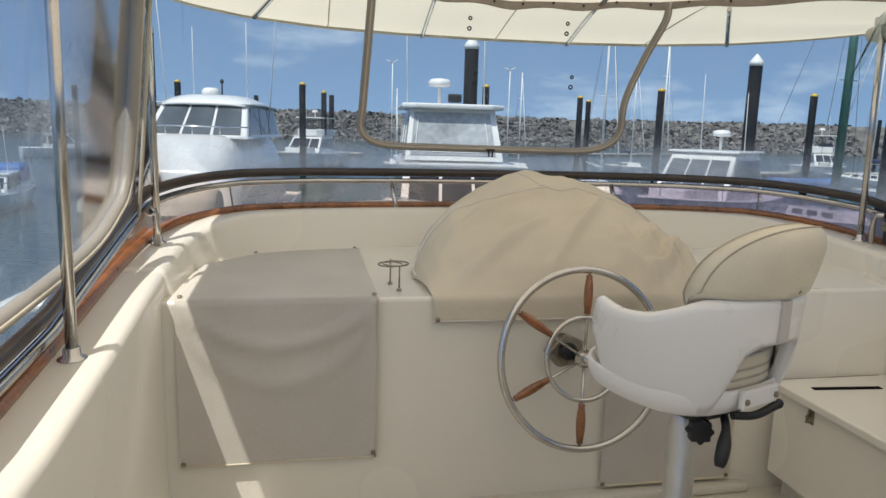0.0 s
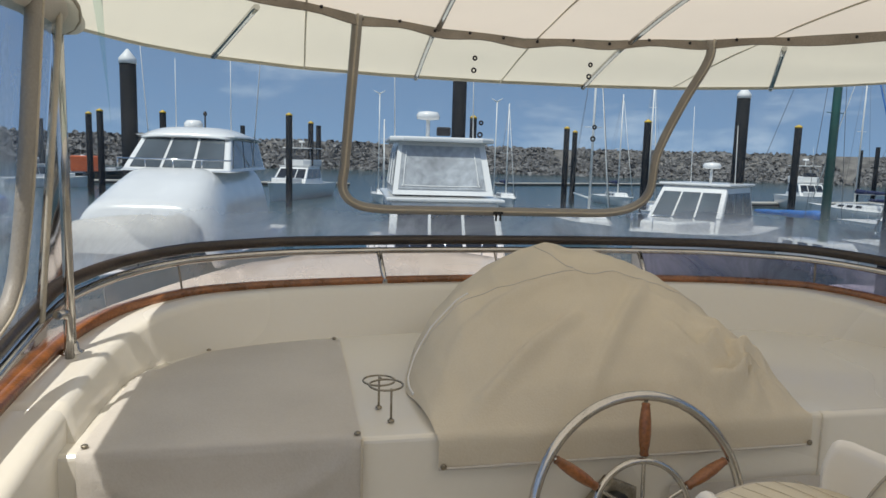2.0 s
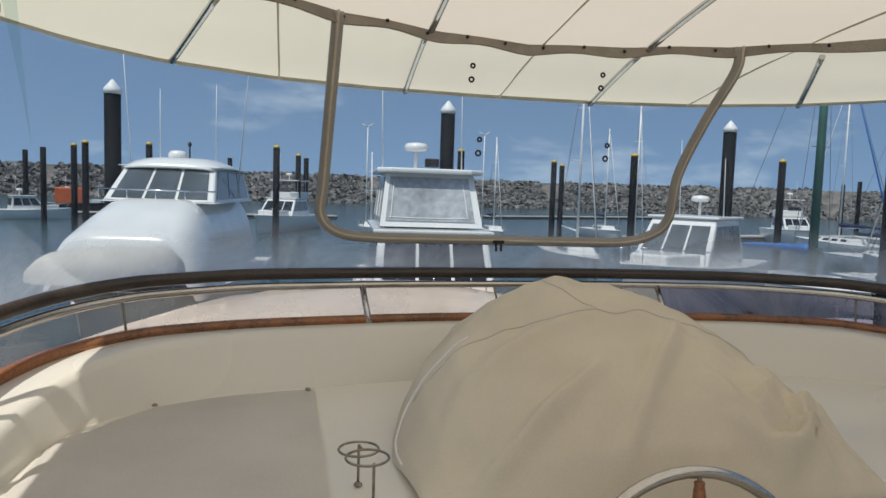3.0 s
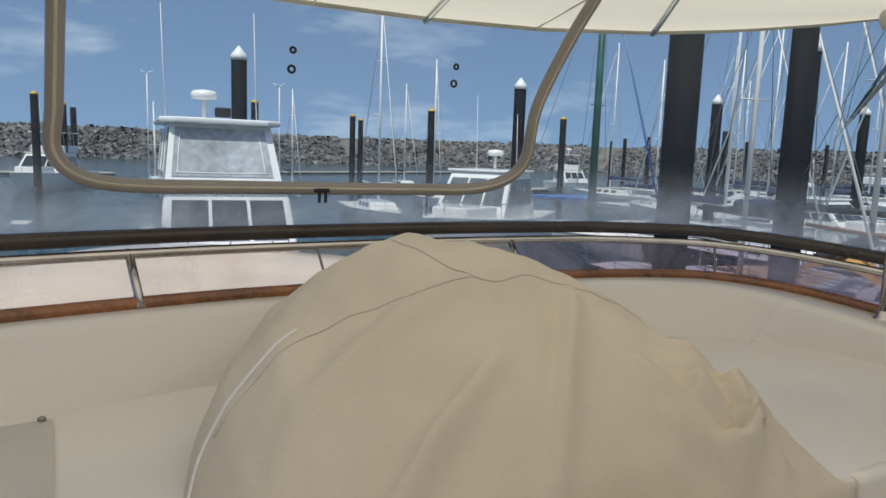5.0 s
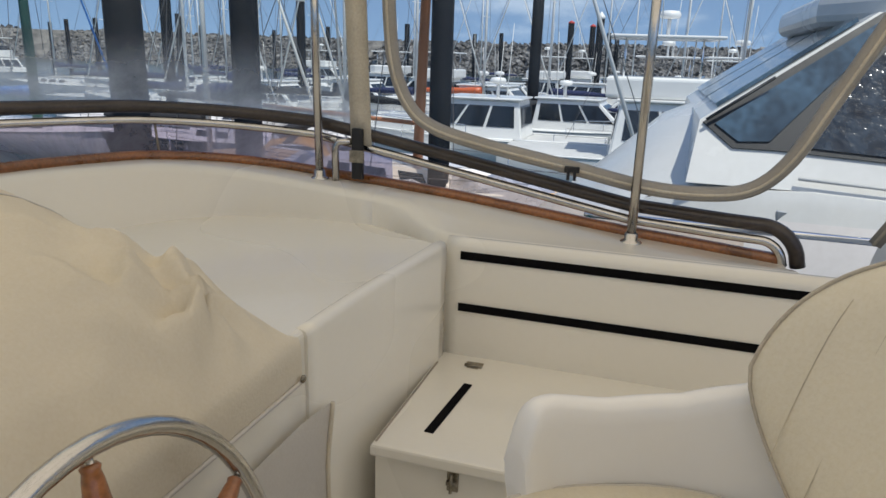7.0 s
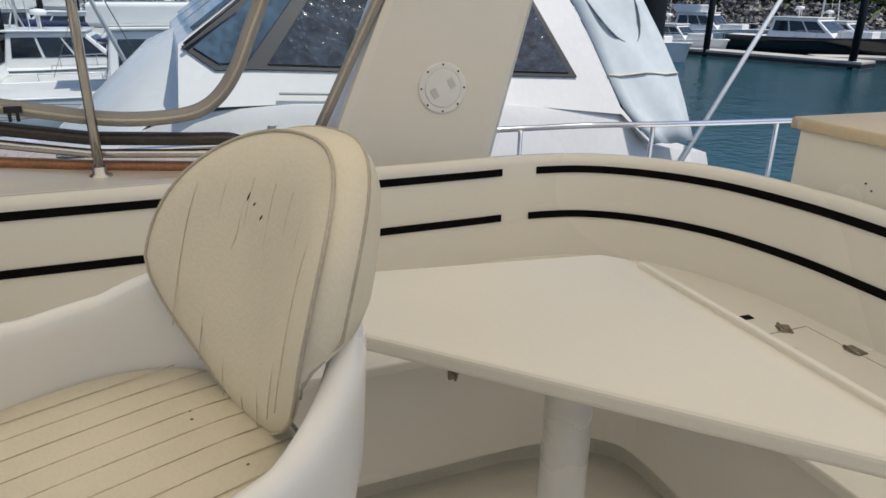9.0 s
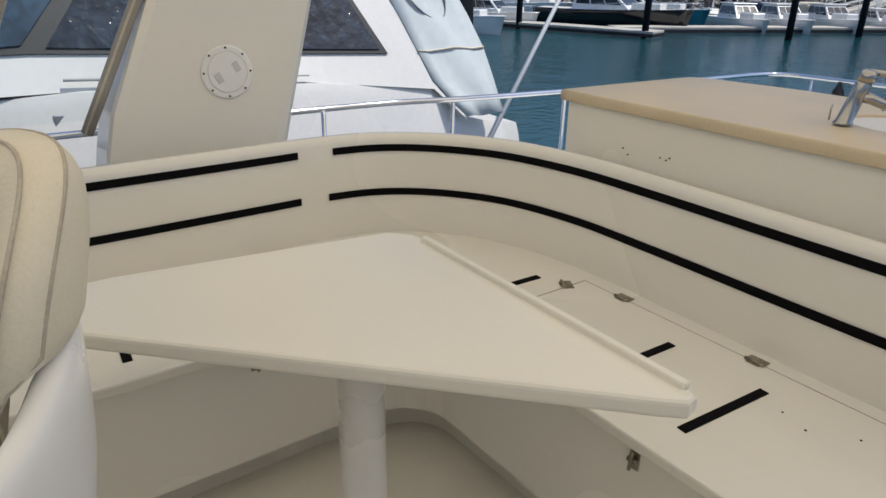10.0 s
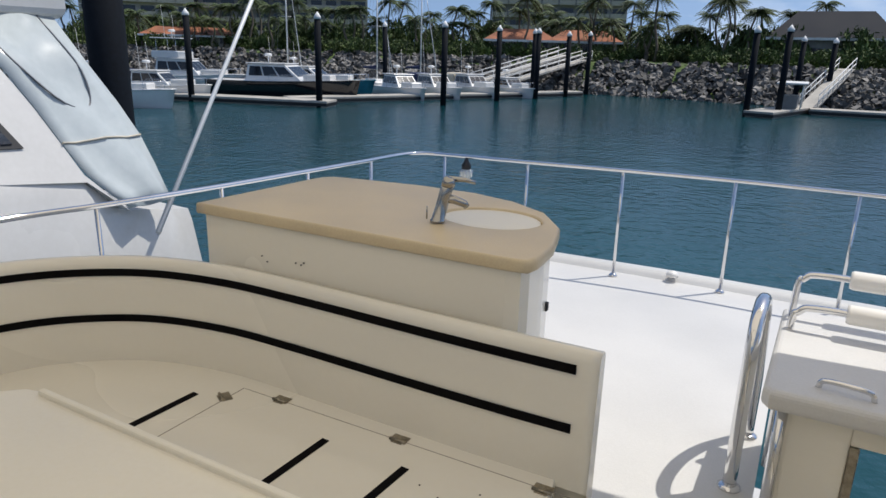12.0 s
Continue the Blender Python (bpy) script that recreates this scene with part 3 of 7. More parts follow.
def bind(parent, pts, w, m=FRAMEM, t=0.008, label="taupe zip binding"):
    """A padded binding with two raised edges along a line."""
    pts = smoothline(pts, len(pts) * 5)
    a = part("zip_frame", tube(pts, [w] * len(pts), 8), m, parent, label)
    inside = Vector((0, -w * 0.9, 0)) if parent.name.startswith("front") else Vector(((-1 if pts[0].x > X0 else 1) * w * 0.9, 0, 0))
    part("zip", tube([Vector(p) + inside for p in pts], 0.0045, 6), CREAMBAND, parent, "pale zip teeth")
    return a


uf = [(0.29, 1.86), (0.29, 1.6), (0.29, 1.42), (0.30, 1.32), (0.34, 1.262), (0.42, 1.24), (0.65, 1.235), (0.93, 1.233), (1.25, 1.232), (1.43, 1.236), (1.527, 1.267), (1.575, 1.337), (1.612, 1.5), (1.65, 1.7), (1.676, 1.86)]
bind(cf, [vin(near_i(0.285), 1)] + [vin_x(x, z) + Vector((0, -0.008, 0)) for x, z in uf] + [vin(near_i(1.68), 1)], 0.019)
zp = vin_x(0.934, 1.228)
part("zip_pull", merge(moved(box(-0.022, 0.022, -0.006, 0.006, -0.006, 0.006, 0.003), Matrix.Translation(zp + Vector((0, -0.03, 0)))),
                       moved(box(-0.014, -0.005, -0.003, 0.003, -0.035, 0.0, 0.002), Matrix.Translation(zp + Vector((0, -0.034, 0)))),
                       moved(box(0.005, 0.014, -0.003, 0.003, -0.035, 0.0, 0.002), Matrix.Translation(zp + Vector((0, -0.034, 0))))), BLACK, cf, "black zip pulls")
for x in (0.805, 1.312):
    for z, r in ((1.552, 0.009), (1.60, 0.007), (1.845, 0.007), (1.80, 0.008)):
        q = vin_x(x if z < 1.7 else x - 0.06, z)
        bmr = tube([Vector((r * math.cos(a), 0, r * math.sin(a))) for a in np.linspace(0, 2 * math.pi, 14, endpoint=False)], 0.0035, 6, closed=True)
        obj("eyelet", bmr, BLACK, cf, "black eyelet", Matrix.Translation(q + Vector((0, -0.005, 0))))


def side_curtain(side, aft0, aft1, m):
    c = thing("side_curtain", "clear vinyl side curtain with a taupe zipped window frame", "curtain", group="side curtains")
    xb, xt = X0 + side * 1.545, X0 + side * 1.47
    P = lambda u, v: Vector((xb + (xt - xb) * v, (2.88 + (aft0 - 2.88) * u) * (1 - v) + (2.88 + (aft1 - 2.88) * u) * v, (max(rail_z(2.88 + (aft0 - 2.88) * u), 0.86) + 0.012) * (1 - v) + 1.84 * v))
    sh = part("vinyl", loft([[P(u, v) + Vector((side * 0.01 * math.sin(9 * u) * math.sin(math.pi * v), 0, 0)) for v in np.linspace(0, 1, 9)] for u in np.linspace(0, 1, 21)]), m, c, "clear vinyl")
    sh.visible_shadow = False
    rows = [[P(0, v) + Vector((-side * 0.012, d, 0)) for d in ((-0.035, 0.035) if side > 0 else (-0.012, 0.012))] for v in np.linspace(-0.08, 1, 8)]
    part("corner_band", thick(loft(rows), 0.008), CREAMBAND, c, "cream corner band")
    out_ = (-0.060, 0.006) if side > 0 else (0.01, 0.0)
    part("aft_binding", tube([P(1, v) + Vector((out_[0], out_[1], 0)) for v in np.linspace(-0.03, 1, 8)], 0.018, 8), FRAMEM, c, "taupe edge binding")
    part("edge_zip", tube([P(1, v) + Vector((out_[0] - side * 0.016, out_[1] + 0.008, 0)) for v in np.linspace(-0.03, 1, 8)], 0.0045, 6), CREAMBAND, c, "pale zip teeth")
    return c, P


cs, PS = side_curtain(1, 1.36, 0.88, CLEAR_SIDE)
uy = [(2.76, 1.82), (2.76, 1.6), (2.76, 1.4), (2.745, 1.25), (2.70, 1.14), (2.62, 1.075), (2.45, 1.03), (2.2, 0.985), (1.97, 0.942), (1.80, 0.938), (1.69, 0.965), (1.61, 1.05), (1.54, 1.2), (1.45, 1.4), (1.34, 1.65), (1.26, 1.82)]
bind(cs, [(2.485 - 0.07 * (z - 0.9), y, z) for y, z in uy], 0.022)
part("zip_pull", merge(moved(box(-0.008, 0.004, -0.022, 0.022, -0.012, 0.006, 0.003), Matrix.Translation((2.452, 2.185, 0.985))),
                       moved(box(-0.004, 0.003, -0.014, -0.005, -0.035, 0.0, 0.002), Matrix.Translation((2.447, 2.185, 0.985))),
                       moved(box(-0.004, 0.003, 0.005, 0.014, -0.035, 0.0, 0.002), Matrix.Translation((2.447, 2.185, 0.985)))), BLACK, cs, "black zip pulls")
for z, r in ((1.50, 0.012), (1.545, 0.009)):
    bmr = tube([Vector((0, r * math.cos(a), r * math.sin(a))) for a in np.linspace(0, 2 * math.pi, 14, endpoint=False)], 0.004, 6, closed=True)
    obj("eyelet", bmr, BLACK, cs, "black eyelet", Matrix.Translation((2.445, 2.12, z)))
cp, PP = side_curtain(-1, -0.5, -0.6, CLEAR_HAZY)
bind(cp, [PP(u, v) + Vector((0.012, 0, 0)) for u, v in ((0.045, 0.95), (0.045, 0.5), (0.05, 0.25), (0.06, 0.13), (0.09, 0.07), (0.2, 0.05), (0.5, 0.05), (0.8, 0.05), (0.95, 0.08))], 0.02)

# floors and hull of this boat
tagged(obj("floor", slab([(-0.45, -0.05), (2.35, -0.05), (2.35, 2.75), (-0.45, 2.75)], -0.06, 0.0), FLOORM), "cream non-slip fibreglass cockpit floor", "floor", kind="structure")
HX0, HX1, HY0, HY1 = -0.62, 0.10, -1.64, -0.46  # ladder opening
deck = merge(slab([(HX1, -2.93), (2.72, -2.93), (2.98, -0.054), (HX1, -0.054)], -0.06, -0.004), slab([(-1.0, -2.93), (HX0, -2.93), (HX0, -0.054), (-1.0, -0.054)], -0.06, -0.004),
             slab([(HX0, -2.93), (HX1, -2.93), (HX1, HY0), (HX0, HY0)], -0.06, -0.004), slab([(HX0, HY1), (HX1, HY1), (HX1, -0.054), (HX0, -0.054)], -0.06, -0.004))
tagged(obj("deck", deck, GEL_DECK), "white non-slip boat deck in full sun", "deck", kind="structure")
lip = [Vector((3.12, 2.4, 0.0)), Vector((3.06, 0.6, 0)), Vector((2.98, -0.5, 0)), Vector((2.80, -2.3, 0)), Vector((2.70, -2.80, 0)), Vector((2.45, -2.97, 0)), Vector((0.9, -3.03, 0)), Vector((-1.0, -3.0, 0))]
rows = []
for p, n in zip(lip, inward(lip)):
    rows.append([p - n * 0.05 + Vector((0, 0, -0.35)), p - n * 0.05 + Vector((0, 0, 0.02)), p - n * 0.03 + Vector((0, 0, 0.035)), p + n * 0.05 + Vector((0, 0, 0.035)), p + n * 0.075 + Vector((0, 0, 0.012)), p + n * 0.10 + Vector((0, 0, -0.01))])
tagged(obj("deck_edge", loft(rows), GEL_DECK), "white raised moulding round the boat deck edge", "trim", kind="structure")
side = slab([(2.40, -0.054), (2.98, -0.054), (3.12, 2.4), (2.62, 2.4)], -0.10, -0.02)
tagged(obj("side_deck", side, GEL_DECK), "narrow white side deck outside the settee", "deck", kind="structure")
tagged(obj("cabin_side", merge(slab([(-0.85, -0.3), (2.8, -0.3), (2.75, 3.9), (-0.8, 3.9)], -2.6, -0.11)), WHITEHULL), "white cabin side below the flybridge", "hull", kind="structure")
# brow in front of the windscreen
rows = []
for v in np.linspace(0, 1, 7):
    rows.append([(X0 + dx * (1 - 0.42 * v * v), 3.84 - 0.16 * min(abs(dx), 1.9) ** 2 + v * 4.0, 0.64 - 0.10 * v - 0.012 * abs(dx) ** 2) for dx in np.linspace(-2.2, 2.2, 41)])
tagged(obj("brow", thick(loft(rows), 0.03), GEL), "sunlit cream cabin brow ahead of the windscreen", "roof", kind="structure")
hl = []
for u in np.linspace(0, 1, 24):
    y = -3.5 + u * 13.6
    b = 2.2 * (1 - max(0, (u - 0.45) / 0.55) ** 2.2)
    sh = -1.6 + 0.8 * u * u
    hl.append([(X0 - b, y, sh), (X0 - b * 0.94, y, -2.6), (X0 - b * 0.8, y, -3.7), (X0, y, -4.0), (X0 + b * 0.8, y, -3.7), (X0 + b * 0.94, y, -2.6), (X0 + b, y, sh)])
tagged(obj("hull", loft(hl), WHITEHULL), "white hull of the motor yacht", "hull", kind="structure")
dk = [[(r[0][0], r[0][1], r[0][2] - 0.1), (r[-1][0], r[-1][1], r[-1][2] - 0.1)] for r in hl]
tagged(obj("lower_deck", loft(dk, sm=False), GEL_DECK), "white lower deck of the motor yacht", "deck", kind="structure")

# rolled-up curtains under the canopy's sides
for side in (-1, 1):
    ru = thing("rolled_curtain", "rolled cream curtain strapped under the canopy edge", "curtain", pose(X0 + side * 1.50, 2.0, 1.80), group="rolled curtains")
    pts = [(0.004 * math.sin(7 * k), -2.2 + 3.32 * k, 0.006 * math.sin(11 * k)) for k in np.linspace(0, 1, 30)]
    part("roll", tube(pts, [0.030 if k in (0, 29) else 0.048 + 0.004 * math.sin(k * 2.1) for k in range(30)], 12), CANVAS_GREY, ru)
    for y in (1.0, 0.2, -0.8):
        part("strap", tube([(0.052 * math.cos(a), y, 0.052 * math.sin(a)) for a in np.linspace(0, 6.283, 16, endpoint=False)], 0.006, 6, closed=True), HEM, ru, "taupe strap")

# small light under the canopy cloth, and the strap at the starboard windscreen corner
cz = canopy_z(1.03, 3.08) - 0.016
cl_ = thing("canopy_light", "slim courtesy light with a dark lens under the canopy", "light", pose(1.03, 3.08, cz, 6, 0, 0))
part("housing", box(-0.085, 0.085, -0.035, 0.035, -0.028, 0.0, 0.008), BRASSY, cl_)
part("lens", box(-0.062, 0.062, -0.020, 0.020, -0.034, -0.027, 0.003), BLACK, cl_, "dark lens")
stp = thing("corner_strap", "dark webbing strap at the windscreen corner", "strap", pose(2.49, 2.88, trim_z(2.88)))
part("strap", box(-0.012, 0.0, -0.02, 0.02, 0.015, rail_z(2.88) - trim_z(2.88) + 0.02, 0.003), BLACK, stp)
part("buckle", box(-0.018, -0.010, -0.026, 0.026, 0.07, 0.11, 0.003), BRASSY, stp, "small steel buckle")

# ---- helm console and what is on it ----
def inner_line(off, y_from):
    """The coaming's foot, from starboard round to port, as plan points."""
    return [((LINE[i] + NRM[i] * off).x, (LINE[i] + NRM[i] * off).y) for i in reversed(fr) if (LINE[i] + NRM[i] * off).y > y_from]


con = thing("helm_console", "cream moulded helm console across the cockpit front", "console")
front = [(-0.52, 2.56), (1.53, 2.56), (1.80, 2.535), (2.17, 2.487), (2.23, 2.487)]
part("body", smooth(slab(front + inner_line(0.13, 2.62)[::2], 0.0, 0.772, 0.014, 3), False), GEL, con)
rows = []
for k in range(17):
    u = k / 16
    x = 1.54 + u * 0.65
    y = lerp(x, [1.53, 1.80, 2.17], [2.553, 2.528, 2.479])
    zt = 0.772 + 0.024 * u
    rows.append([(x, y, 0.0), (x, y, zt - 0.014), (x, y + 0.004, zt - 0.004), (x, y + 0.014, zt), (x, y + 0.026, zt), (x, y + 0.036, zt - 0.005), (x, y + 0.04, 0.75)])
part("wing_panel", loft(rows, cap=True), GEL, con, "cream wing panel beside the settee")
part("toe_cove", merge(box(-0.36, 1.66, 2.50, 2.566, 0.0, 0.035, 0.012)), FLOORM, con)

# canvas over the port locker: hangs down the front, lies on the top
cv = thing("locker_cover", "pale grey canvas cover draped over the port locker", "cover")
rows = []
rnd = random.Random(4)
for i in range(33):
    u = i / 32
    x = -0.385 + u * 0.63
    yb = lerp(u, [0, 0.15, 0.3, 0.6, 1.0], [3.02, 3.22, 3.34, 3.42, 3.46])
    row = []
    for j in range(25):
        z = 0.225 + 0.555 * j / 24
        sag = (0.020 * math.exp(-((z - (0.775 - 0.15 * (4 * u * (1 - u)) ** 0.8)) / 0.022) ** 2) + 0.014 * math.exp(-((z - (0.765 - 0.27 * (4 * u * (1 - u)) ** 0.7)) / 0.03) ** 2)) * (4 * u * (1 - u)) ** 0.3 * (1 if 0 < i < 32 else 0)
        fold = 0.004 * noise.noise((x * 5, z * 3, 1)) + 0.0025 * noise.noise((x * 14, z * 5, 5))
        row.append((x + 0.004 * noise.noise((z * 4, 0, 3)), 2.546 - abs(fold) - sag - 0.004, z))
    for j in range(1, 22):
        v = j / 21
        y = 2.548 + v * (yb - 2.548)
        row.append((x, y, 0.7795 + 0.0025 * abs(noise.noise((x * 6, y * 6, 2))) + (0.02 * max(0, 1 - u * 4) * v * max(0, math.sin(u * 30)))))
    rows.append(row)
part("cloth", loft(rows), CANVAS_GREY, cv)
bo = [Vector(r[0]) + Vector((0, -0.002, 0)) for r in rows]
part("hem", tube(bo + [Vector(p) + Vector((0, -0.002, 0)) for p in rows[-1][:25]], 0.0035, 6), CANVAS, cv, "stitched cream hem")
for x, y, z in ((-0.375, 2.538, 0.235), (0.235, 2.538, 0.24), (0.236, 2.566, 0.784), (-0.375, 2.575, 0.784), (0.225, 3.445, 0.784), (-0.2, 3.335, 0.784)):
    at = Matrix.Translation((x, y, z)) @ (pose(0, 0, 0, 90) if z < 0.7 else Matrix.Identity(4))
    obj("snap", lathe([(0.008, 0), (0.008, 0.003), (0.004, 0.006)], 12), BRASSY, cv, "metal snap", at)

cv2 = thing("helm_locker_cover", "pale canvas cover snapped over the locker under the helm", "cover")
rows = []
for i in range(21):
    u = i / 20
    x = 1.07 + u * 0.52
    rows.append([(x, 2.546 - 0.006 * abs(noise.noise((x * 7, z * 4, 9))) - 0.003 - (0.012 * max(0, (u - 0.8) / 0.2) * max(0, (z - 0.45) / 0.15)), z) for z in np.linspace(0.05, 0.60 , 19)])
part("cloth", loft(rows), CANVAS_GREY, cv2)
part("hem", tube([Vector(p) + Vector((0, -0.003, 0)) for p in [r[0] for r in rows]] + [Vector(p) + Vector((0, -0.003, 0)) for p in rows[-1][1:]], 0.005, 6), CANVAS, cv2, "rolled cream hem")
for x, z in ((1.08, 0.06), (1.58, 0.06)):
    obj("snap", lathe([(0.008, 0), (0.008, 0.003), (0.004, 0.006)], 12), BRASSY, cv2, "metal snap", Matrix.Translation((x, 2.536, z)) @ pose(0, 0, 0, 90))

# soft cover over the instrument pod
PX, PZ = [0.405, 0.43, 0.48, 0.56, 0.70, 0.85, 0.94, 0.98, 1.02, 1.15, 1.26, 1.35, 1.42, 1.465, 1.485, 1.497], [0.0, 0.17, 0.41, 0.64, 0.83, 0.935, 0.972, 1.0, 0.975, 0.935, 0.86, 0.75, 0.60, 0.42, 0.25, 0.0]
PY, PV = [2.548, 2.56, 2.62, 2.72, 2.86, 3.04, 3.20, 3.33, 3.40, 3.44], [0.0, 0.04, 0.30, 0.55, 0.79, 1.0, 1.08, 1.10, 0.8, 0.0]


def cover_z(x, y):
    px = lerp(x - lerp(y, [2.9, 3.1, 3.24, 3.44], [0, 0.04, 0.10, 0.26]) * max(0.0, 1 - (x - 0.4) / 0.58), PX, PZ)
    py = lerp(y, PY, PV)
    h = 0.345 * (px ** 0.9) * py
    h = min(h, 0.345 * px * 1.12)
    w = 0.022 * noise.noise((x * 3.2 + 2.0 * (y - 2.5), y * 1.4, 3.7)) + 0.016 * noise.noise((x * 7 - 4 * y, y * 2.5, 1.7)) + 0.007 * noise.noise((x * 16 - 9 * y, y * 6, 4.2))
    fold = 0.034 * math.exp(-((y - 2.585 - 0.60 * (x - 0.52)) / 0.022) ** 2) * max(0.0, math.sin(math.pi * min(1, max(0, (x - 0.5) / 0.42)))) ** 0.6 + 0.028 * math.exp(-((y - 2.56 - 1.1 * (x - 0.82)) / 0.026) ** 2) * max(0.0, math.sin(math.pi * min(1, max(0, (x - 0.82) / 0.4)))) ** 0.6 + 0.022 * math.exp(-((y - 2.86 - 0.5 * (x - 0.60)) / 0.03) ** 2) * max(0.0, math.sin(math.pi * min(1, max(0, (x - 0.5) / 0.5)))) ** 0.6
    tuft = 0.0
    d = math.hypot(x - 1.34, (y - 2.64) * 0.9)
    if d < 0.26:
        f = 1 - d / 0.26
        tuft = 0.054 * f * abs(noise.noise((x * 17 + 3 * y, y * 11 - 4 * x, 8.1))) + 0.020 * f * math.sin(40 * d + 5 * math.atan2(y - 2.64, x - 1.34)) + 0.040 * f * (1 - abs(noise.noise((x * 9 - 6 * y, y * 13 + 5 * x, 2.3)))) ** 4 + 0.010 * f
    tuft += 0.010 * math.exp(-((y - 3.02 + 0.9 * (x - 1.10)) / 0.030) ** 2) * max(0.0, math.sin(math.pi * min(1, max(0, (x - 1.02) / 0.40)))) ** 0.6
    k = min(1.0, h / 0.08)
    return 0.776 + h + (w + fold + tuft) * k


pod = thing("instrument_cover", "cream canvas cover drawn over the helm instrument pod", "cover")
rows = []
for i in range(121):
    uu = 0.5 - 0.5 * math.cos(math.pi * i / 120)
    foot = lambda y: lerp(y, [2.54, 2.87, 3.0, 3.1, 3.24, 3.44], [0.430, 0.402, 0.420, 0.456, 0.53, 0.72])
    x = 0.434 + 1.06 * uu
    row = [(x, 2.541 - 0.004 * abs(noise.noise((x * 8, z * 9, 0))), z) for z in (0.692, 0.715, 0.74, 0.762)]
    for j in range(96):
        y = 2.548 + 0.892 * (j / 95) ** 1.0
        x = foot(y) + (1.497 - foot(y)) * uu
        row.append((x, y, cover_z(x, y)))
    rows.append(row)
part("cloth", loft(rows), CANVAS, pod)
seam = [(x, 3.035 - 0.10 * abs(x - 0.98), cover_z(x, 3.035 - 0.10 * abs(x - 0.98)) + 0.001) for x in np.linspace(0.47, 1.44, 50)]
part("seam", tube(seam, 0.0016, 6), CANVAS_GREY, pod, "sewn seam")
part("seam", tube([(0.98 - 0.05 * v, 3.035 + 0.30 * v, cover_z(0.98 - 0.05 * v, 3.035 + 0.30 * v) + 0.001) for v in np.linspace(0, 1, 14)], 0.0016, 6), CANVAS_GREY, pod, "sewn seam")
part("hem", tube([(x, 2.536, 0.693) for x in np.linspace(0.434, 1.494, 40)], 0.004, 6), CANVAS_GREY, pod, "stitched hem")
part("piping", tube([(p.x, p.y, cover_z(p.x, p.y) + 0.002) for p in smoothline([(0.412, 2.80, 0), (0.412, 2.88, 0), (0.425, 2.95, 0), (0.46, 3.0, 0), (0.52, 3.02, 0), (0.62, 3.03, 0)], 40)], 0.0035, 6), SHELL, pod, "white piping")
for x in (0.445, 1.484):
    obj("snap", lathe([(0.008, 0), (0.008, 0.003), (0.004, 0.006)], 12), BRASSY, pod, "metal snap", Matrix.Translation((x, 2.533, 0.70)) @ pose(0, 0, 0, 90))

# wire cup holder
cup = thing("cup_holder", "steel wire cup holder with two rings on the console", "cup holder", pose(0.329, 2.651, 0.776))
ring = lambda cx, cy, z, r: tube([(cx + r * math.cos(a), cy + r * math.sin(a), z) for a in np.linspace(0, 2 * math.pi, 28, endpoint=False)], 0.0028, 6, closed=True)
part("ring", ring(-0.01, 0.03, 0.088, 0.044), BRASSY, cup)
part("ring", ring(-0.015, 0.145, 0.062, 0.044), BRASSY, cup)
part("leg", tube([(0, 0, 0), (0, 0, 0.088)], 0.003, 6), BRASSY, cup)
part("leg", tube([(-0.02, 0.10, 0), (-0.02, 0.10, 0.088)], 0.003, 6), BRASSY, cup)
part("crossbar", tube([(-0.02, 0.10, 0.088), (-0.015, 0.075, 0.088), (-0.01, 0.074, 0.088)], 0.003, 6), BRASSY, cup)
for fx, fy in ((0, 0), (-0.02, 0.10)):
    part("foot", moved(lathe([(0.009, 0), (0.009, 0.003), (0.004, 0.008)], 12), Matrix.Translation((fx, fy, 0))), BRASSY, cup)

# steering wheel
whl = thing("steering_wheel", "steel ships wheel with an inner ring and turned teak handles", "steering wheel", pose(0.927, 2.425, 0.585, -12, 0, 5))
circ = lambda r, n=56: [(r * math.cos(a), 0, r * math.sin(a)) for a in np.linspace(0, 2 * math.pi, n, endpoint=False)]
part("outer_rim", tube(circ(0.298), 0.0125, 12, closed=True), STEEL, whl)
part("inner_rim", tube(circ(0.138, 40), 0.0085, 10, closed=True), STEEL, whl)
part("hub", moved(lathe([(0.012, -0.03), (0.03, -0.026), (0.032, 0.0), (0.022, 0.012), (0.02, 0.09)], 20), pose(0, 0, 0, 90)), STEEL, whl)
part("mount", moved(slab([(-0.075, 0.0), (-0.03, -0.055), (0.05, -0.045), (0.06, 0.03), (-0.01, 0.06)], 0.0, 0.05, 0.006), pose(-0.02, 0.125, 0.02, 90, 0, 0)), BRASSY, whl, "grey helm pump plate")
part("pump_boss", moved(lathe([(0.03, 0.0), (0.03, 0.03), (0.02, 0.034)], 18), pose(-0.03, 0.078, 0.02, 90, 0, 0)), BLACK, whl, "dark pump boss")
for k in range(6):
    a = math.radians(84 + 60 * k)
    u = Vector((math.cos(a), 0, math.sin(a)))
    part("spoke", tube([u * 0.015, u * 0.296], 0.005, 8), STEEL, whl)
    prof = [(0.008, 0.148), (0.012, 0.152), (0.0105, 0.162), (0.0135, 0.178), (0.0155, 0.205), (0.0150, 0.235), (0.012, 0.262), (0.010, 0.272), (0.0115, 0.277), (0.008, 0.281)]
    part("handle", moved(lathe(prof, 14), Matrix.Rotation(math.pi / 2 - a, 4, "Y")), TEAK, whl, "turned teak handle")

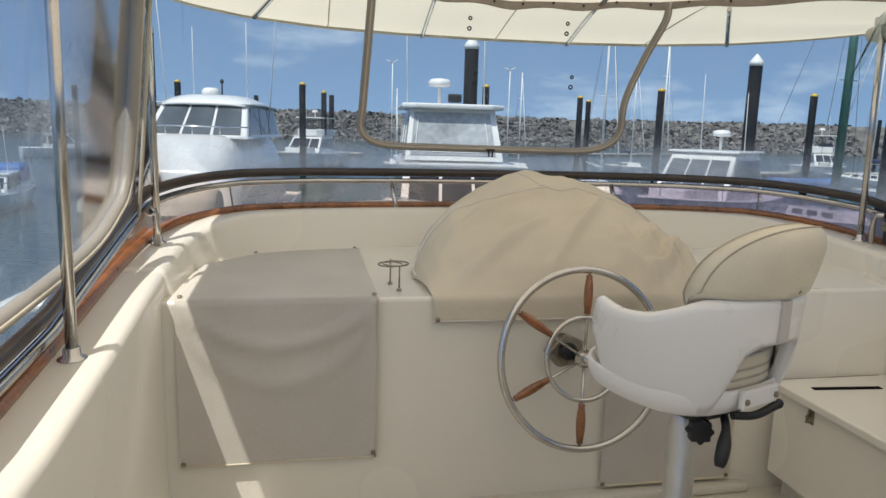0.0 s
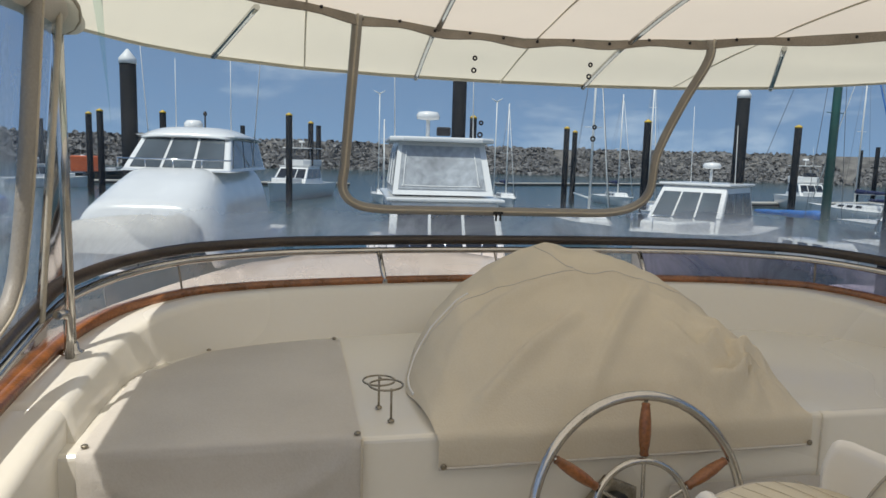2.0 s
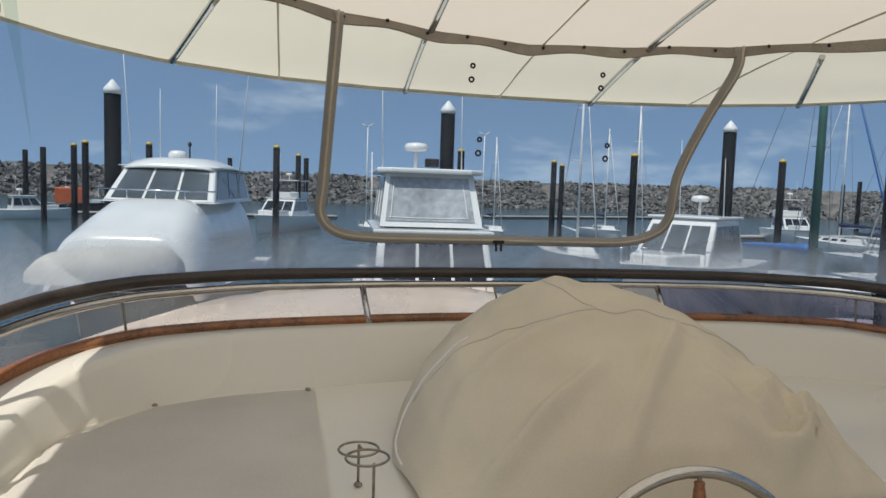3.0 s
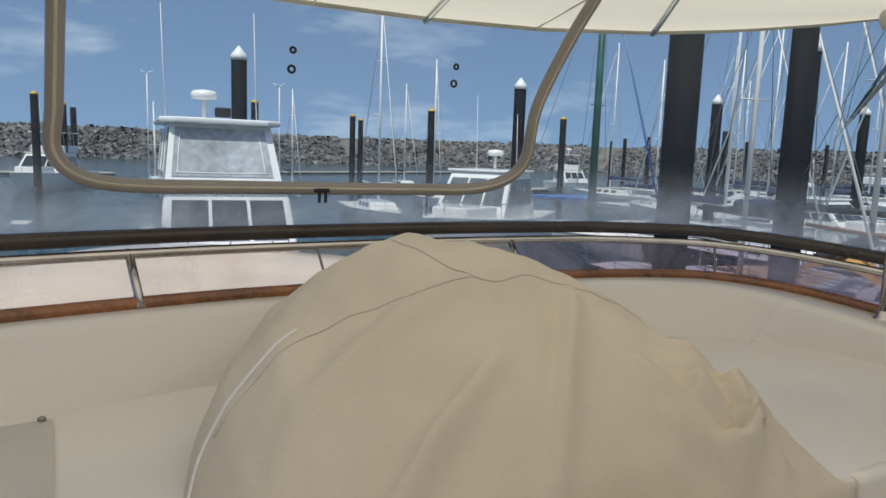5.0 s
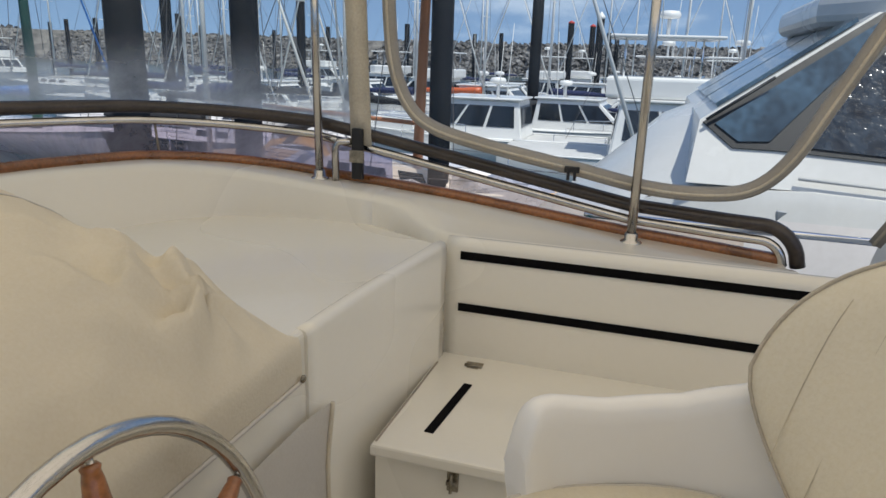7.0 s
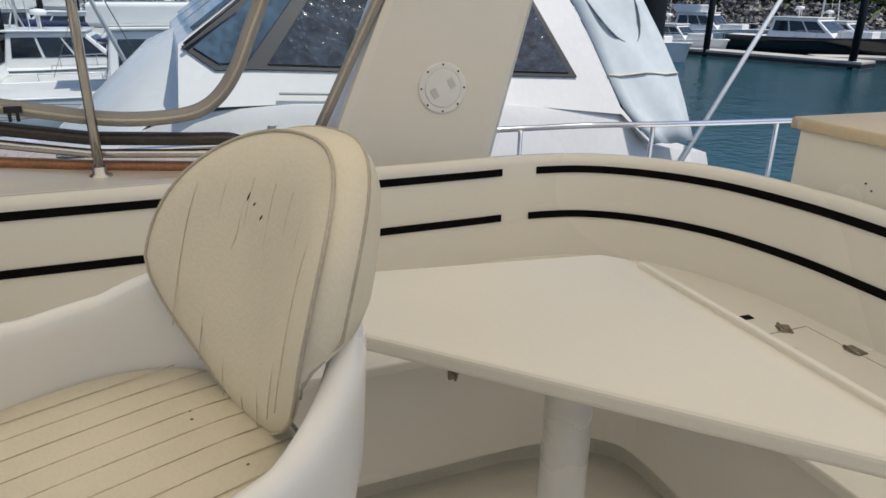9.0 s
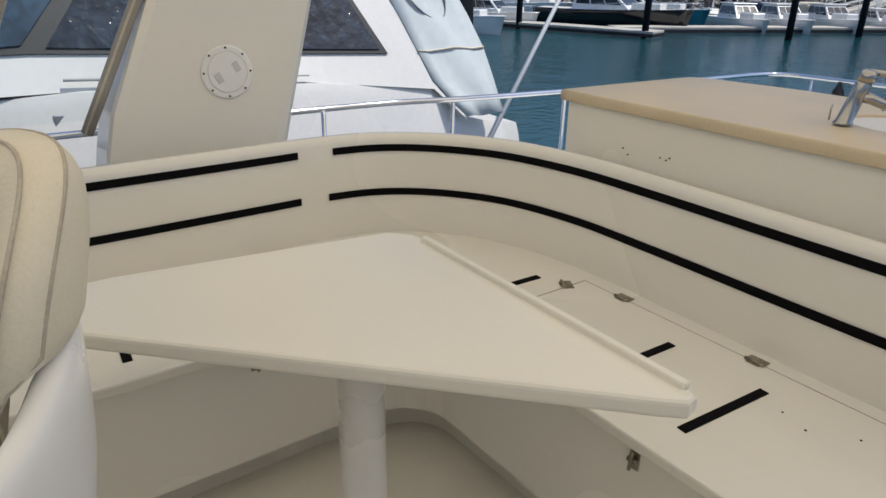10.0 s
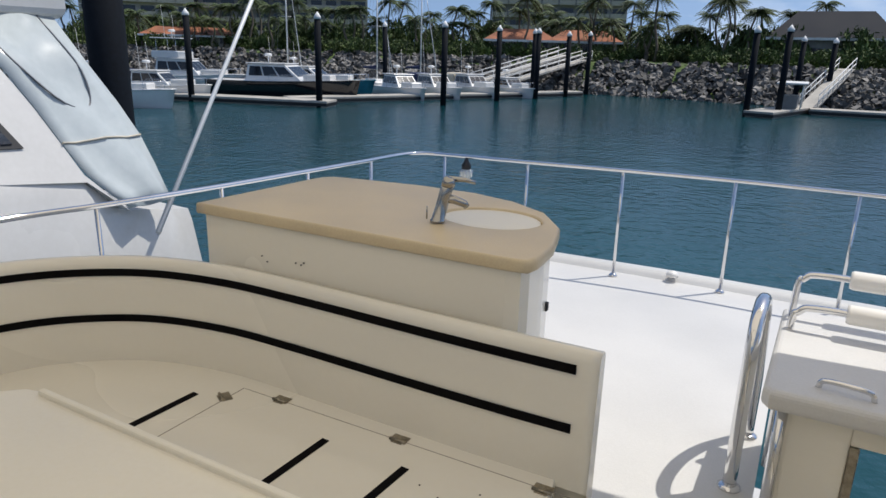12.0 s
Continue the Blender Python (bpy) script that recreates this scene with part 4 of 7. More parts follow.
# helm chair
ch = thing("helm_chair", "white moulded helm chair with worn cream vinyl pads on a pedestal", "chair", pose(0.954, 1.892, 0, 0, 0, 21))
part("pedestal", moved(lathe([(0.15, 0.0), (0.15, 0.012), (0.06, 0.03), (0.038, 0.05), (0.038, 0.60), (0.034, 0.61), (0.030, 0.672)], 28), Matrix.Translation((0.01, -0.02, 0))), ALU, ch, "brushed aluminium column")
part("seat_slide", merge(box(-0.10, 0.10, -0.14, 0.14, 0.668, 0.688, 0.005), box(-0.08, -0.05, -0.17, 0.15, 0.688, 0.704, 0.004), box(0.05, 0.08, -0.17, 0.15, 0.688, 0.704, 0.004)), BLACK, ch, "dark seat slide")
part("rear_bracket", box(-0.055, 0.075, -0.222, -0.204, 0.722, 0.768, 0.006), SHELL, ch, "white bracket under the rear opening")
for x in (-0.045, 0.0625):
    obj("bolt", lathe([(0.0075, 0), (0.0075, 0.003), (0.004, 0.006)], 12), BRASSY, ch, "steel bolt", Matrix.Translation((x, -0.222, 0.742)) @ pose(0, 0, 0, 90))
part("release_bar", tube(smoothline([(-0.06, -0.20, 0.706), (0.0, -0.215, 0.700), (0.06, -0.222, 0.712), (0.085, -0.222, 0.718)], 14), [0.010] * 10 + [0.011, 0.012, 0.012, 0.010], 8), BLACK, ch, "black release bar")
part("lever", tube(smoothline([(-0.035, -0.16, 0.69), (-0.065, -0.19, 0.672), (-0.088, -0.205, 0.640), (-0.112, -0.215, 0.600)], 14), [0.010] * 6 + [0.012, 0.014, 0.0155, 0.016, 0.016, 0.0155, 0.014, 0.010], 10), BLACK, ch, "black adjusting lever")
knob = [(0.029 * (1 + 0.10 * math.cos(8 * a)) * math.cos(a), 0.029 * (1 + 0.10 * math.cos(8 * a)) * math.sin(a)) for a in np.linspace(0, 2 * math.pi, 48, endpoint=False)]
part("knob", moved(slab(knob, 0.0, 0.026, 0.004), pose(-0.085, -0.13, 0.652, 90, 0, -30)), BLACK, ch, "black lobed clamp knob")
UPL = smoothline([(-0.205, 0.115, 0), (-0.232, 0.06, 0), (-0.240, -0.04, 0), (-0.222, -0.12, 0), (-0.170, -0.196, 0), (-0.088, -0.250, 0), (0, -0.268, 0), (0.088, -0.250, 0), (0.170, -0.196, 0), (0.222, -0.12, 0), (0.240, -0.04, 0), (0.232, 0.06, 0), (0.205, 0.115, 0)], 97)
rows = []
for i, p in enumerate(UPL):
    u = abs(i / 48 - 1)  # 1 at the arm tips, 0 at the back
    top = lerp(u, [0, 0.2, 0.36, 0.46, 0.58, 0.74, 0.86, 0.93, 0.97, 1.0], [0.992, 0.990, 0.982, 0.958, 0.936, 0.928, 0.938, 0.938, 0.925, 0.885])
    bot = lerp(u, [0, 0.13, 0.19, 0.23, 0.28, 0.86, 0.93, 1.0], [0.888, 0.884, 0.86, 0.78, 0.715, 0.700, 0.735, 0.80])
    k_ = min(1.0, (0.90 - bot) / 0.2)
    inn_ = Vector((-p.x, -p.y - 0.02, 0)).normalized()
    at = lambda f: p + inn_ * f
    zz = lambda v: bot + (top - bot) * v
    low = 0.046 * k_
    row = [(at(low), bot), (at(low * 0.72), zz(0.10)), (at(low * 0.36), zz(0.28)), (at(low * 0.12), zz(0.5)), (at(0.001), zz(0.75)), (at(-0.001), top - 0.022), (at(0.002), top - 0.009), (at(0.009), top - 0.002), (at(0.017), top),
           (at(0.025), top - 0.002), (at(0.031), top - 0.010), (at(0.033), top - 0.026), (at(0.033), zz(0.72)), (at(0.033 + low * 0.2), zz(0.45)), (at(0.030 + low * 0.6), zz(0.2)), (at(0.026 + low), bot + 0.012)]
    rows.append([q + Vector((0, 0, z)) for q, z in row])
part("shell", loft(rows, wrap=True, cap=True), SHELL, ch, "white moulded arm and back shell")
oval = lambda rx, ry, n=48, e=2.6: [(rx * math.copysign(abs(math.cos(a)) ** (2 / e), math.cos(a)), ry * math.copysign(abs(math.sin(a)) ** (2 / e), math.sin(a))) for a in np.linspace(0, 2 * math.pi, n, endpoint=False)]


def stack(levels, rx, ry, cy=0.0):
    return loft([[(x, y + cy, z) for x, y in oval(rx * k, ry * k)] for k, z in levels], wrap=True, cap=True)


part("seat_pan", stack([(0.62, 0.690), (0.82, 0.694), (0.94, 0.710), (0.99, 0.735), (1.0, 0.758), (0.985, 0.766), (0.955, 0.764), (0.93, 0.752)], 0.222, 0.205), SHELL, ch, "white seat pan with a raised rim")
CR = (0.200, 0.190)
part("seat_cushion", stack([(0.93, 0.752), (0.985, 0.760), (1.0, 0.772), (0.985, 0.782), (1.0, 0.792), (0.985, 0.803), (1.0, 0.814), (1.0, 0.826), (0.985, 0.836), (0.94, 0.843), (0.6, 0.849), (0.2, 0.850)], *CR), VINYLPAD, ch, "stained cream vinyl seat cushion")
for z, k in ((0.762, 0.99), (0.782, 0.99), (0.803, 0.99), (0.835, 0.988)):
    part("cushion_piping", tube([(x, y, z) for x, y in oval(CR[0] * k, CR[1] * k)], 0.0034, 6, closed=True), PIPING if z < 0.83 else CANVAS_GREY, ch, "taupe piping")
for x in np.linspace(-0.15, 0.15, 9):
    ymax = 0.175 * (1 - abs(x / 0.195) ** 2.6) ** (1 / 2.6)
    part("stitching", tube([(x, y, 0.8502 - 0.009 * (max(abs(x) / 0.2, abs(y) / 0.19) ** 4)) for y in np.linspace(-ymax, ymax, 9)], 0.0008, 5), STITCH, ch, "worn stitch line")
for x, y, l in ((0.02, -0.10, 0.0022), (0.036, -0.105, 0.0014), (-0.09, -0.11, 0.0018), (-0.085, -0.02, 0.0015)):
    part("stain", moved(lathe([(l, 0.0), (l * 0.6, 0.0008)], 8), Matrix.Translation((x, y, 0.8495))), BRASSY, ch, "small brown stain")


def pad_face(x, v):
    return -0.205 + 2.5 * x * x - 0.045 * v


def pad_pt(r, a, t):
    """A point of the wrapped back pad: radius and angle in its rounded outline, t through its thickness."""
    c, s_ = math.cos(a), math.sin(a)
    x = 0.176 * math.copysign(abs(c) ** 0.80, c) * r * (1 - 0.46 * max(0.0, -s_) ** 1.1)
    v = math.copysign(abs(s_) ** 0.85, s_) * r
    return Vector((x, pad_face(x, v) + t, 0.990 + (0.158 if v > 0 else 0.160) * v))


def lip(p):
    k = min(1.0, max(0.0, (p.z - 0.972) / 0.022))
    return k * k * (3 - 2 * k)


AN = np.linspace(0, 2 * math.pi, 72, endpoint=False)
RR = [0.02, 0.2, 0.4, 0.6, 0.74, 0.84, 0.91, 0.96, 0.99, 1.0]
fa = [[pad_pt(r, a, 0.026 * (1 - r ** 6)) for a in AN] for r in RR]
bk = [[pad_pt(r, a, -0.004 - (0.034 + 0.034 * (1 - r ** 8)) * lip(pad_pt(r, a, 0))) for a in AN] for r in RR]
part("back_pad", loft(fa + list(reversed(bk)), wrap=True, cap=True), VINYLPAD, ch, "worn cream vinyl back pad wrapped over the shell")
part("pad_piping", tube([p + Vector((0, 0.001, 0)) for p in fa[-1]], 0.0022, 6, closed=True), PIPING, ch, "taupe piping")
part("pad_piping", tube([pad_pt(0.995, a, -0.004 - 0.036 * lip(pad_pt(1, a, 0))) for a in np.linspace(-0.2, 3.35, 44)], 0.0020, 6), PIPING, ch, "taupe piping")
on_pad = lambda x, z: pad_face(x, (z - 0.985) / 0.165) + 0.026 * (1 - min(1, math.hypot(x / 0.197, (z - 0.985) / 0.165)) ** 6)
for x in np.linspace(-0.16, 0.16, 9):
    line = []
    for z in np.linspace(0.85, 1.10, 16):
        v = (z - 0.985) / 0.165
        if math.hypot(x / (0.185 * (1 - 0.35 * max(0, -v))), v) < 0.9:
            line.append((x, on_pad(x, z) + 0.0003, z))
    if len(line) > 3:
        part("stitching", tube(line, 0.0006, 5), STITCH, ch, "worn stitch line")
for x, z, l in ((0.067, 0.972, 0.008), (0.040, 1.084, 0.010), (0.028, 1.075, 0.004), (0.012, 1.065, 0.006)):
    part("crack", tube([(x + 0.003 * k, on_pad(x, z - l * k) + 0.0006, z - l * k) for k in (0, 0.5, 1)], [0.0005, 0.0014, 0.0006], 5), BLACK, ch, "dark crack in the vinyl")
part("split", tube([(0.067 - 0.027 * k + 0.003 * math.sin(9 * k), on_pad(0.067 - 0.027 * k, 0.972 + 0.11 * k) + 0.0004, 0.972 + 0.11 * k) for k in np.linspace(0, 1, 14)], 0.0007, 5), PIPING, ch, "split seam in the vinyl")
obj("button", lathe([(0.0085, 0), (0.0085, 0.004), (0.004, 0.008)], 12), BRASSY, ch, "steel stud", Matrix.Translation((0.009, -0.2735, 1.006)) @ pose(0, 0, 0, 90))
# grey strip paints in the shade of the shell's recessed centre channel
part("back_strut", box(-0.030, 0.004, -0.2715, -0.262, 0.89, 0.985, 0.002), CANVAS_GREY, ch, "recessed channel down the shell back, its shade put in as grey")

# ---- settee, table, arch ----
BACK = smoothline([(2.212, 2.487, 0), (2.212, 2.1, 0), (2.212, 1.7, 0), (2.212, 1.3, 0), (2.214, 0.95, 0), (2.214, 0.76, 0), (2.178, 0.565, 0), (2.065, 0.405, 0), (1.875, 0.275, 0), (1.62, 0.213, 0), (1.35, 0.205, 0), (1.0, 0.211, 0), (0.7, 0.214, 0), (0.45, 0.210, 0)], 120)
BN = [Vector((-n.x, -n.y, 0)) * -1 for n in inward(BACK)]
se = thing("settee", "cream moulded corner settee without cushions, black hook strips on its back", "settee")
rows = []
for p, n in zip(BACK, BN):
    o = lambda d, z: p - n * d + Vector((0, 0, z))
    rows.append([o(0, 0.44), o(0.004, 0.60), o(0.010, 0.775), o(0.016, 0.792), o(0.024, 0.800), o(0.040, 0.800), o(0.050, 0.792), o(0.054, 0.775), o(0.054, 0.0)])
part("backrest", loft(rows, cap=True), GEL, se, "cream moulded backrest")
inn = [(1.685, 2.484), (1.69, 1.0)] + [(1.69 - 0.16 * (1 - math.cos(a)), 0.89 - 0.16 * math.sin(a)) for a in np.linspace(0.0, math.pi / 2, 9)] + [(0.445, 0.728)]
outl = [(p.x + n.x * -0.004, p.y + n.y * -0.004) for p, n in zip(BACK[::4], BN[::4])]
part("seat", slab(inn + list(reversed([(x, y) for x, y in outl])) , 0.428, 0.458, 0.006), GEL, se, "cream seat boards")
off = lambda q, d: [(x + (d if i < 2 else d * 0.7 if i < 11 else 0.0), y - (0 if i < 2 else d * 0.7 if i < 11 else d)) for i, (x, y) in enumerate(q)]
body = off(inn, 0.03)
part("base", slab(body + list(reversed(outl)), 0.10, 0.4275), GEL, se, "cream locker front")
toe = off(inn, 0.10)
part("toe_kick", slab(toe + list(reversed(outl)), 0.0, 0.0995), FLOORM, se, "recessed toe kick")
for jb in ((1.4925, 1.4955, 0.262, 0.725, 0.4575, 0.4586), (0.46, 1.49, 0.2615, 0.2635, 0.4575, 0.4586), (1.70, 2.14, 2.4745, 2.4795, 0.452, 0.4595)):
    part("joint", box(*jb), HEM, se, "dark joint between seat lids")


def strip(pts, w, z):
    return ribbon([(p.x, p.y, z) for p in pts], [(0, 0, 1)] * len(pts), w, 0.004)


onb = lambda d: [p + n * d for p, n in zip(BACK, BN)]
for z, d, ya, yb, xe in ((0.754, -0.0065, 0.81, 0.72, 0.479), (0.603, -0.0015, 0.826, 0.745, 0.495)):
    line = onb(d)
    part("hook_strip", strip([p for p in line if 0.815 <= p.y <= 2.455], 0.023, z), BLACKSTRIP, se, "black hook strip")
    part("hook_strip", strip([p for p in line if p.y < yb and p.x > xe], 0.023, z), BLACKSTRIP, se, "black hook strip")
for a, b in (((2.037, 2.359), (1.775, 2.379)), ((1.59, 0.36), (1.60, 0.62)), ((1.11, 0.36), (1.12, 0.62)), ((0.865, 0.36), (0.883, 0.63)), ((0.53, 0.38), (0.55, 0.62)), ((2.03, 1.46), (1.77, 1.48))):
    part("hook_strip", ribbon([(*a, 0.459), (*b, 0.459)], [Vector((a[1] - b[1], b[0] - a[0], 0))] * 2, 0.022, 0.003), BLACKSTRIP, se, "black hook strip")
hin = None
for x, y, rz in ((1.505, 0.335, -30), (1.350, 0.263, 0), (0.945, 0.263, 0), (0.540, 0.270, 0), (2.15, 2.375, 90), (2.16, 0.98, 90)):
    at = pose(x, y, 0.458, 0, 0, rz)
    if hin is None:
        hin = obj("hinge", merge(box(-0.024, 0.024, -0.022, 0.004, 0, 0.003, 0.001), tube([(-0.024, 0.006, 0.004), (0.024, 0.006, 0.004)], 0.0045, 8), box(-0.016, 0.016, 0.006, 0.016, 0, 0.003, 0.001)), BRASSY, se, "small steel hinge", at)
    else:
        same("hinge", hin, se, at)
lat = None
for x, y, rz in ((0.93, 0.699, 0), (1.719, 1.2, 90), (1.716, 2.30, 90)):
    at = pose(x, y, 0.40, 0, 0, rz)
    if lat is None:
        lat = obj("latch", merge(box(-0.013, 0.013, -0.002, 0.006, -0.035, 0.02, 0.002), tube([(-0.012, 0.01, -0.012), (0.012, 0.01, -0.012)], 0.006, 8), tube([(0, 0.012, 0.012), (0, 0.02, -0.03)], 0.004, 6)), BRASSY, se, "over-centre latch", at)
    else:
        same("latch", lat, se, at)
for x, y in ((0.80, 0.40), (0.74, 0.42), (0.66, 0.36)):
    part("screw_hole", moved(lathe([(0.0025, 0), (0.0025, 0.0012)], 8), Matrix.Translation((x, y, 0.458))), BLACK, se)

tb = thing("table", "cream cockpit table on a white pedestal by the settee", "table", pose(1.283, 1.137, 0))
tpoly = [(0.745, 0.872), (1.455, 0.862), (1.50, 0.872), (1.545, 0.915), (1.63, 1.50), (1.625, 1.66), (1.58, 1.71), (1.53, 1.70), (0.742, 0.938), (0.712, 0.905), (0.716, 0.882)]
part("tabletop", slab([(x - 1.283, y - 1.137) for x, y in tpoly], 0.700, 0.735, 0.010, 3), TABLEM, tb)
part("fiddle", moved(box(0.735 - 1.283, 1.45 - 1.283, -0.008, 0.008, 0.73, 0.747, 0.005), Matrix.Translation((0, 0.876 - 1.137, 0)) @ Matrix.Rotation(-0.012, 4, "Z")), TABLEM, tb, "raised edge strip")
part("pedestal", lathe([(0.14, 0.0), (0.14, 0.012), (0.07, 0.03), (0.050, 0.05), (0.046, 0.69), (0.11, 0.699)], 28), SHELL, tb, "white column")

ar = thing("arch_leg", "white fibreglass arch leg with a round inspection plate", "arch", pose(2.5, 1.0, 0.0))
rows = []
for z, ya, yb in ((-0.05, 0.98, 1.50), (0.78, 0.765, 1.34), (0.9, 0.735, 1.31), (1.24, 0.645, 1.165), (1.6, 0.55, 1.0), (1.95, 0.45, 0.84)):
    a, b = ya - 1.0, yb - 1.0
    rows.append([(-0.08, a + 0.02, z), (-0.085, a + 0.05, z), (-0.085, b - 0.03, z), (-0.075, b - 0.005, z), (-0.05, b, z), (0.10, b, z), (0.13, b - 0.03, z), (0.13, a + 0.03, z), (0.10, a, z), (-0.06, a, z)])
part("leg", loft(rows, wrap=True, cap=True, sm=False), GEL, ar)
pl = Matrix.Translation((-0.086, -0.035, 1.0)) @ Matrix.Rotation(-math.pi / 2, 4, "Y")
plate = obj("inspection_plate", smooth(merge(lathe([(0.082, 0.0), (0.082, 0.003), (0.078, 0.005), (0.064, 0.005), (0.063, 0.003), (0.061, 0.003), (0.060, 0.007), (0.001, 0.007)], 40)), False), SHELL, ar, "round white screw plate", pl)
for s in (-1, 1):
    part("finger_grip", moved(box(-0.016, 0.016, -0.010, 0.010, 0.0068, 0.0085, 0.001), Matrix.Rotation(0.5, 4, "Z") @ Matrix.Translation((0, s * 0.033, 0))), GEL_DECK, plate)
for k in range(8):
    a = k * math.pi / 4
    part("screw", moved(lathe([(0.0035, 0.004), (0.0035, 0.0062)], 8), Matrix.Translation((0.074 * math.cos(a), 0.074 * math.sin(a), 0))), BLACK, plate)

# ---- wet bar, rails and ladder hatch on the boat deck ----
bar = thing("wet_bar", "cream wet bar with a tan worktop and round sink lid", "cabinet", pose(1.2, -0.15, -0.004))
outer = [(1.765, 0.152), (1.73, -0.42), (1.69, -0.46), (1.35, -0.505), (1.12, -0.50), (0.95, -0.45), (0.80, -0.35), (0.70, -0.20), (0.655, -0.02), (0.648, 0.12), (0.66, 0.152)]


def resample(q, n):
    q = [Vector((*p, 0)) for p in q] + [Vector((*q[0], 0))]
    d = [0.0]
    for a, b in zip(q, q[1:]):
        d.append(d[-1] + (b - a).length)
    return [Vector((lerp(d[-1] * k / n, d, [p.x for p in q]), lerp(d[-1] * k / n, d, [p.y for p in q]), 0)) for k in range(n)]


ol = [p - Vector((1.2, -0.15, 0)) for p in resample(outer, 72)]
sc = Vector((0.915 - 1.2, -0.20 + 0.15, 0))
ang = [math.atan2(p.y - sc.y, p.x - sc.x) for p in ol]
il = [sc + Vector((0.155 * math.cos(a), 0.125 * math.sin(a), 0)) for a in ang]
cen = Vector((0.0, 0.0, 0))
lv = lambda q, z, k=1.0: [cen + (p - cen) * k + Vector((0, 0, z)) for p in q]
top = loft([lv(ol, 0.944, 0.975), lv(ol, 0.945, 0.995), lv(ol, 0.949), lv(ol, 0.968), lv(ol, 0.975, 0.996), lv(ol, 0.978, 0.988), lv(ol, 0.978, 0.975), [sc + (p - sc) * 1.06 + Vector((0, 0, 0.978)) for p in il], [p + Vector((0, 0, 0.977)) for p in il], [p + Vector((0, 0, 0.960)) for p in il]], wrap=True)
part("worktop", top, TAN, bar, "tan worktop with rounded edge")
part("sink_lid", loft([[sc + (p - sc) * 0.985 + Vector((0, 0, 0.955)) for p in il], [sc + (p - sc) * 0.965 + Vector((0, 0, 0.972)) for p in il], [sc + (p - sc) * 0.93 + Vector((0, 0, 0.973)) for p in il], [sc + (p - sc) * 0.5 + Vector((0, 0, 0.973)) for p in il]], wrap=True, cap=True), TABLEM, bar, "sunken sink lid")
part("body", loft([lv(ol, 0.004, 0.955), lv(ol, 0.945, 0.955)], wrap=True, cap=True, sm=False), GEL, bar, "cream cabinet body")
for x, z in ((1.51, 0.845), (1.49, 0.83), (1.38, 0.845), (1.36, 0.842), (1.35, 0.85)):
    part("screw_hole", moved(lathe([(0.0024, 0), (0.0024, 0.003)], 8), Matrix.Translation((x - 1.2, 0.291, z)) @ pose(0, 0, 0, -90)), BLACK, bar)
part("door_catch", box(-0.497, -0.480, -0.008, 0.008, 0.742, 0.768, 0.002), BLACK, bar, "dark door catch")

tap = thing("mixer_tap", "chrome single-lever mixer tap on the wet bar", "tap", pose(1.02, -0.055, 0.978) @ Matrix.Diagonal((0.74, 0.74, 0.74, 1)))
part("body", moved(lathe([(0.030, 0.0), (0.030, 0.006), (0.026, 0.010), (0.0245, 0.10), (0.0255, 0.135), (0.022, 0.142)], 24), Matrix.Shear("XY", 4, (-0.22, -0.12))), CHROMED, tap)
part("spout", tube([(-0.02, -0.012, 0.095), (-0.055, -0.035, 0.085), (-0.088, -0.055, 0.07), (-0.095, -0.06, 0.058)], [0.019, 0.017, 0.015, 0.013], 14), CHROMED, tap)
part("lever", merge(moved(lathe([(0.025, 0.0), (0.027, 0.02), (0.022, 0.034), (0.01, 0.040)], 20), pose(-0.032, -0.018, 0.138, -6, -14, 0)), tube([(-0.035, -0.02, 0.168), (-0.09, -0.05, 0.165), (-0.125, -0.07, 0.155)], [0.012, 0.009, 0.008], 10)), CHROMED, tap, "chrome lever handle")
part("pop_up_rod", tube([(0.035, 0.022, 0.01), (0.035, 0.022, 0.06)], 0.003, 6), CHROMED, tap)

rl = thing("deck_rail", "chromed steel guard rail round the boat deck edge", "railing")
rp_ = smoothline([(3.10, 2.2, 0.715), (3.06, 1.0, 0.72), (3.01, 0.08, 0.723), (2.92, -0.34, 0.723), (2.82, -0.95, 0.723), (2.75, -1.57, 0.723), (2.69, -2.15, 0.723), (2.665, -2.45, 0.723), (2.60, -2.62, 0.723), (2.42, -2.69, 0.722), (1.81, -2.74, 0.722), (1.17, -2.82, 0.722), (0.51, -2.88, 0.722), (-0.17, -2.88, 0.722), (-0.95, -2.86, 0.722)], 90)
part("top_rail", tube(rp_, 0.0135, 10), CHROME, rl)
for x, y in ((3.02, 0.35), (2.93, -0.30), (2.82, -0.95), (2.75, -1.57), (2.69, -2.15), (2.42, -2.69), (1.81, -2.76), (1.17, -2.83), (0.49, -2.88), (-0.17, -2.88), (-0.85, -2.87)):
    part("post", tube([(x, y, -0.005), (x, y, 0.715)], 0.011, 8), CHROME, rl)
    part("foot", moved(lathe([(0.03, 0.0), (0.03, 0.006), (0.014, 0.02)], 14), Matrix.Translation((x, y, -0.002))), CHROME, rl)

fl = thing("life_ring_light", "clear rail light hanging at the aft rail", "light", pose(2.25, -2.70, 0.60))
part("lens", lathe([(0.0, -0.045), (0.03, -0.035), (0.042, -0.01), (0.042, 0.02), (0.03, 0.035)], 16), SMOKEVINYL, fl, "clear ribbed lens")
part("cap", lathe([(0.032, 0.035), (0.035, 0.06), (0.02, 0.085), (0.008, 0.115)], 16), BLACK, fl)
part("rib", merge(*[tube([(0.043 * math.cos(a), 0.043 * math.sin(a), -0.02), (0.043 * math.cos(a), 0.043 * math.sin(a), 0.03)], 0.003, 5) for a in np.linspace(0, 6.28, 10, endpoint=False)]), CHROME, fl)

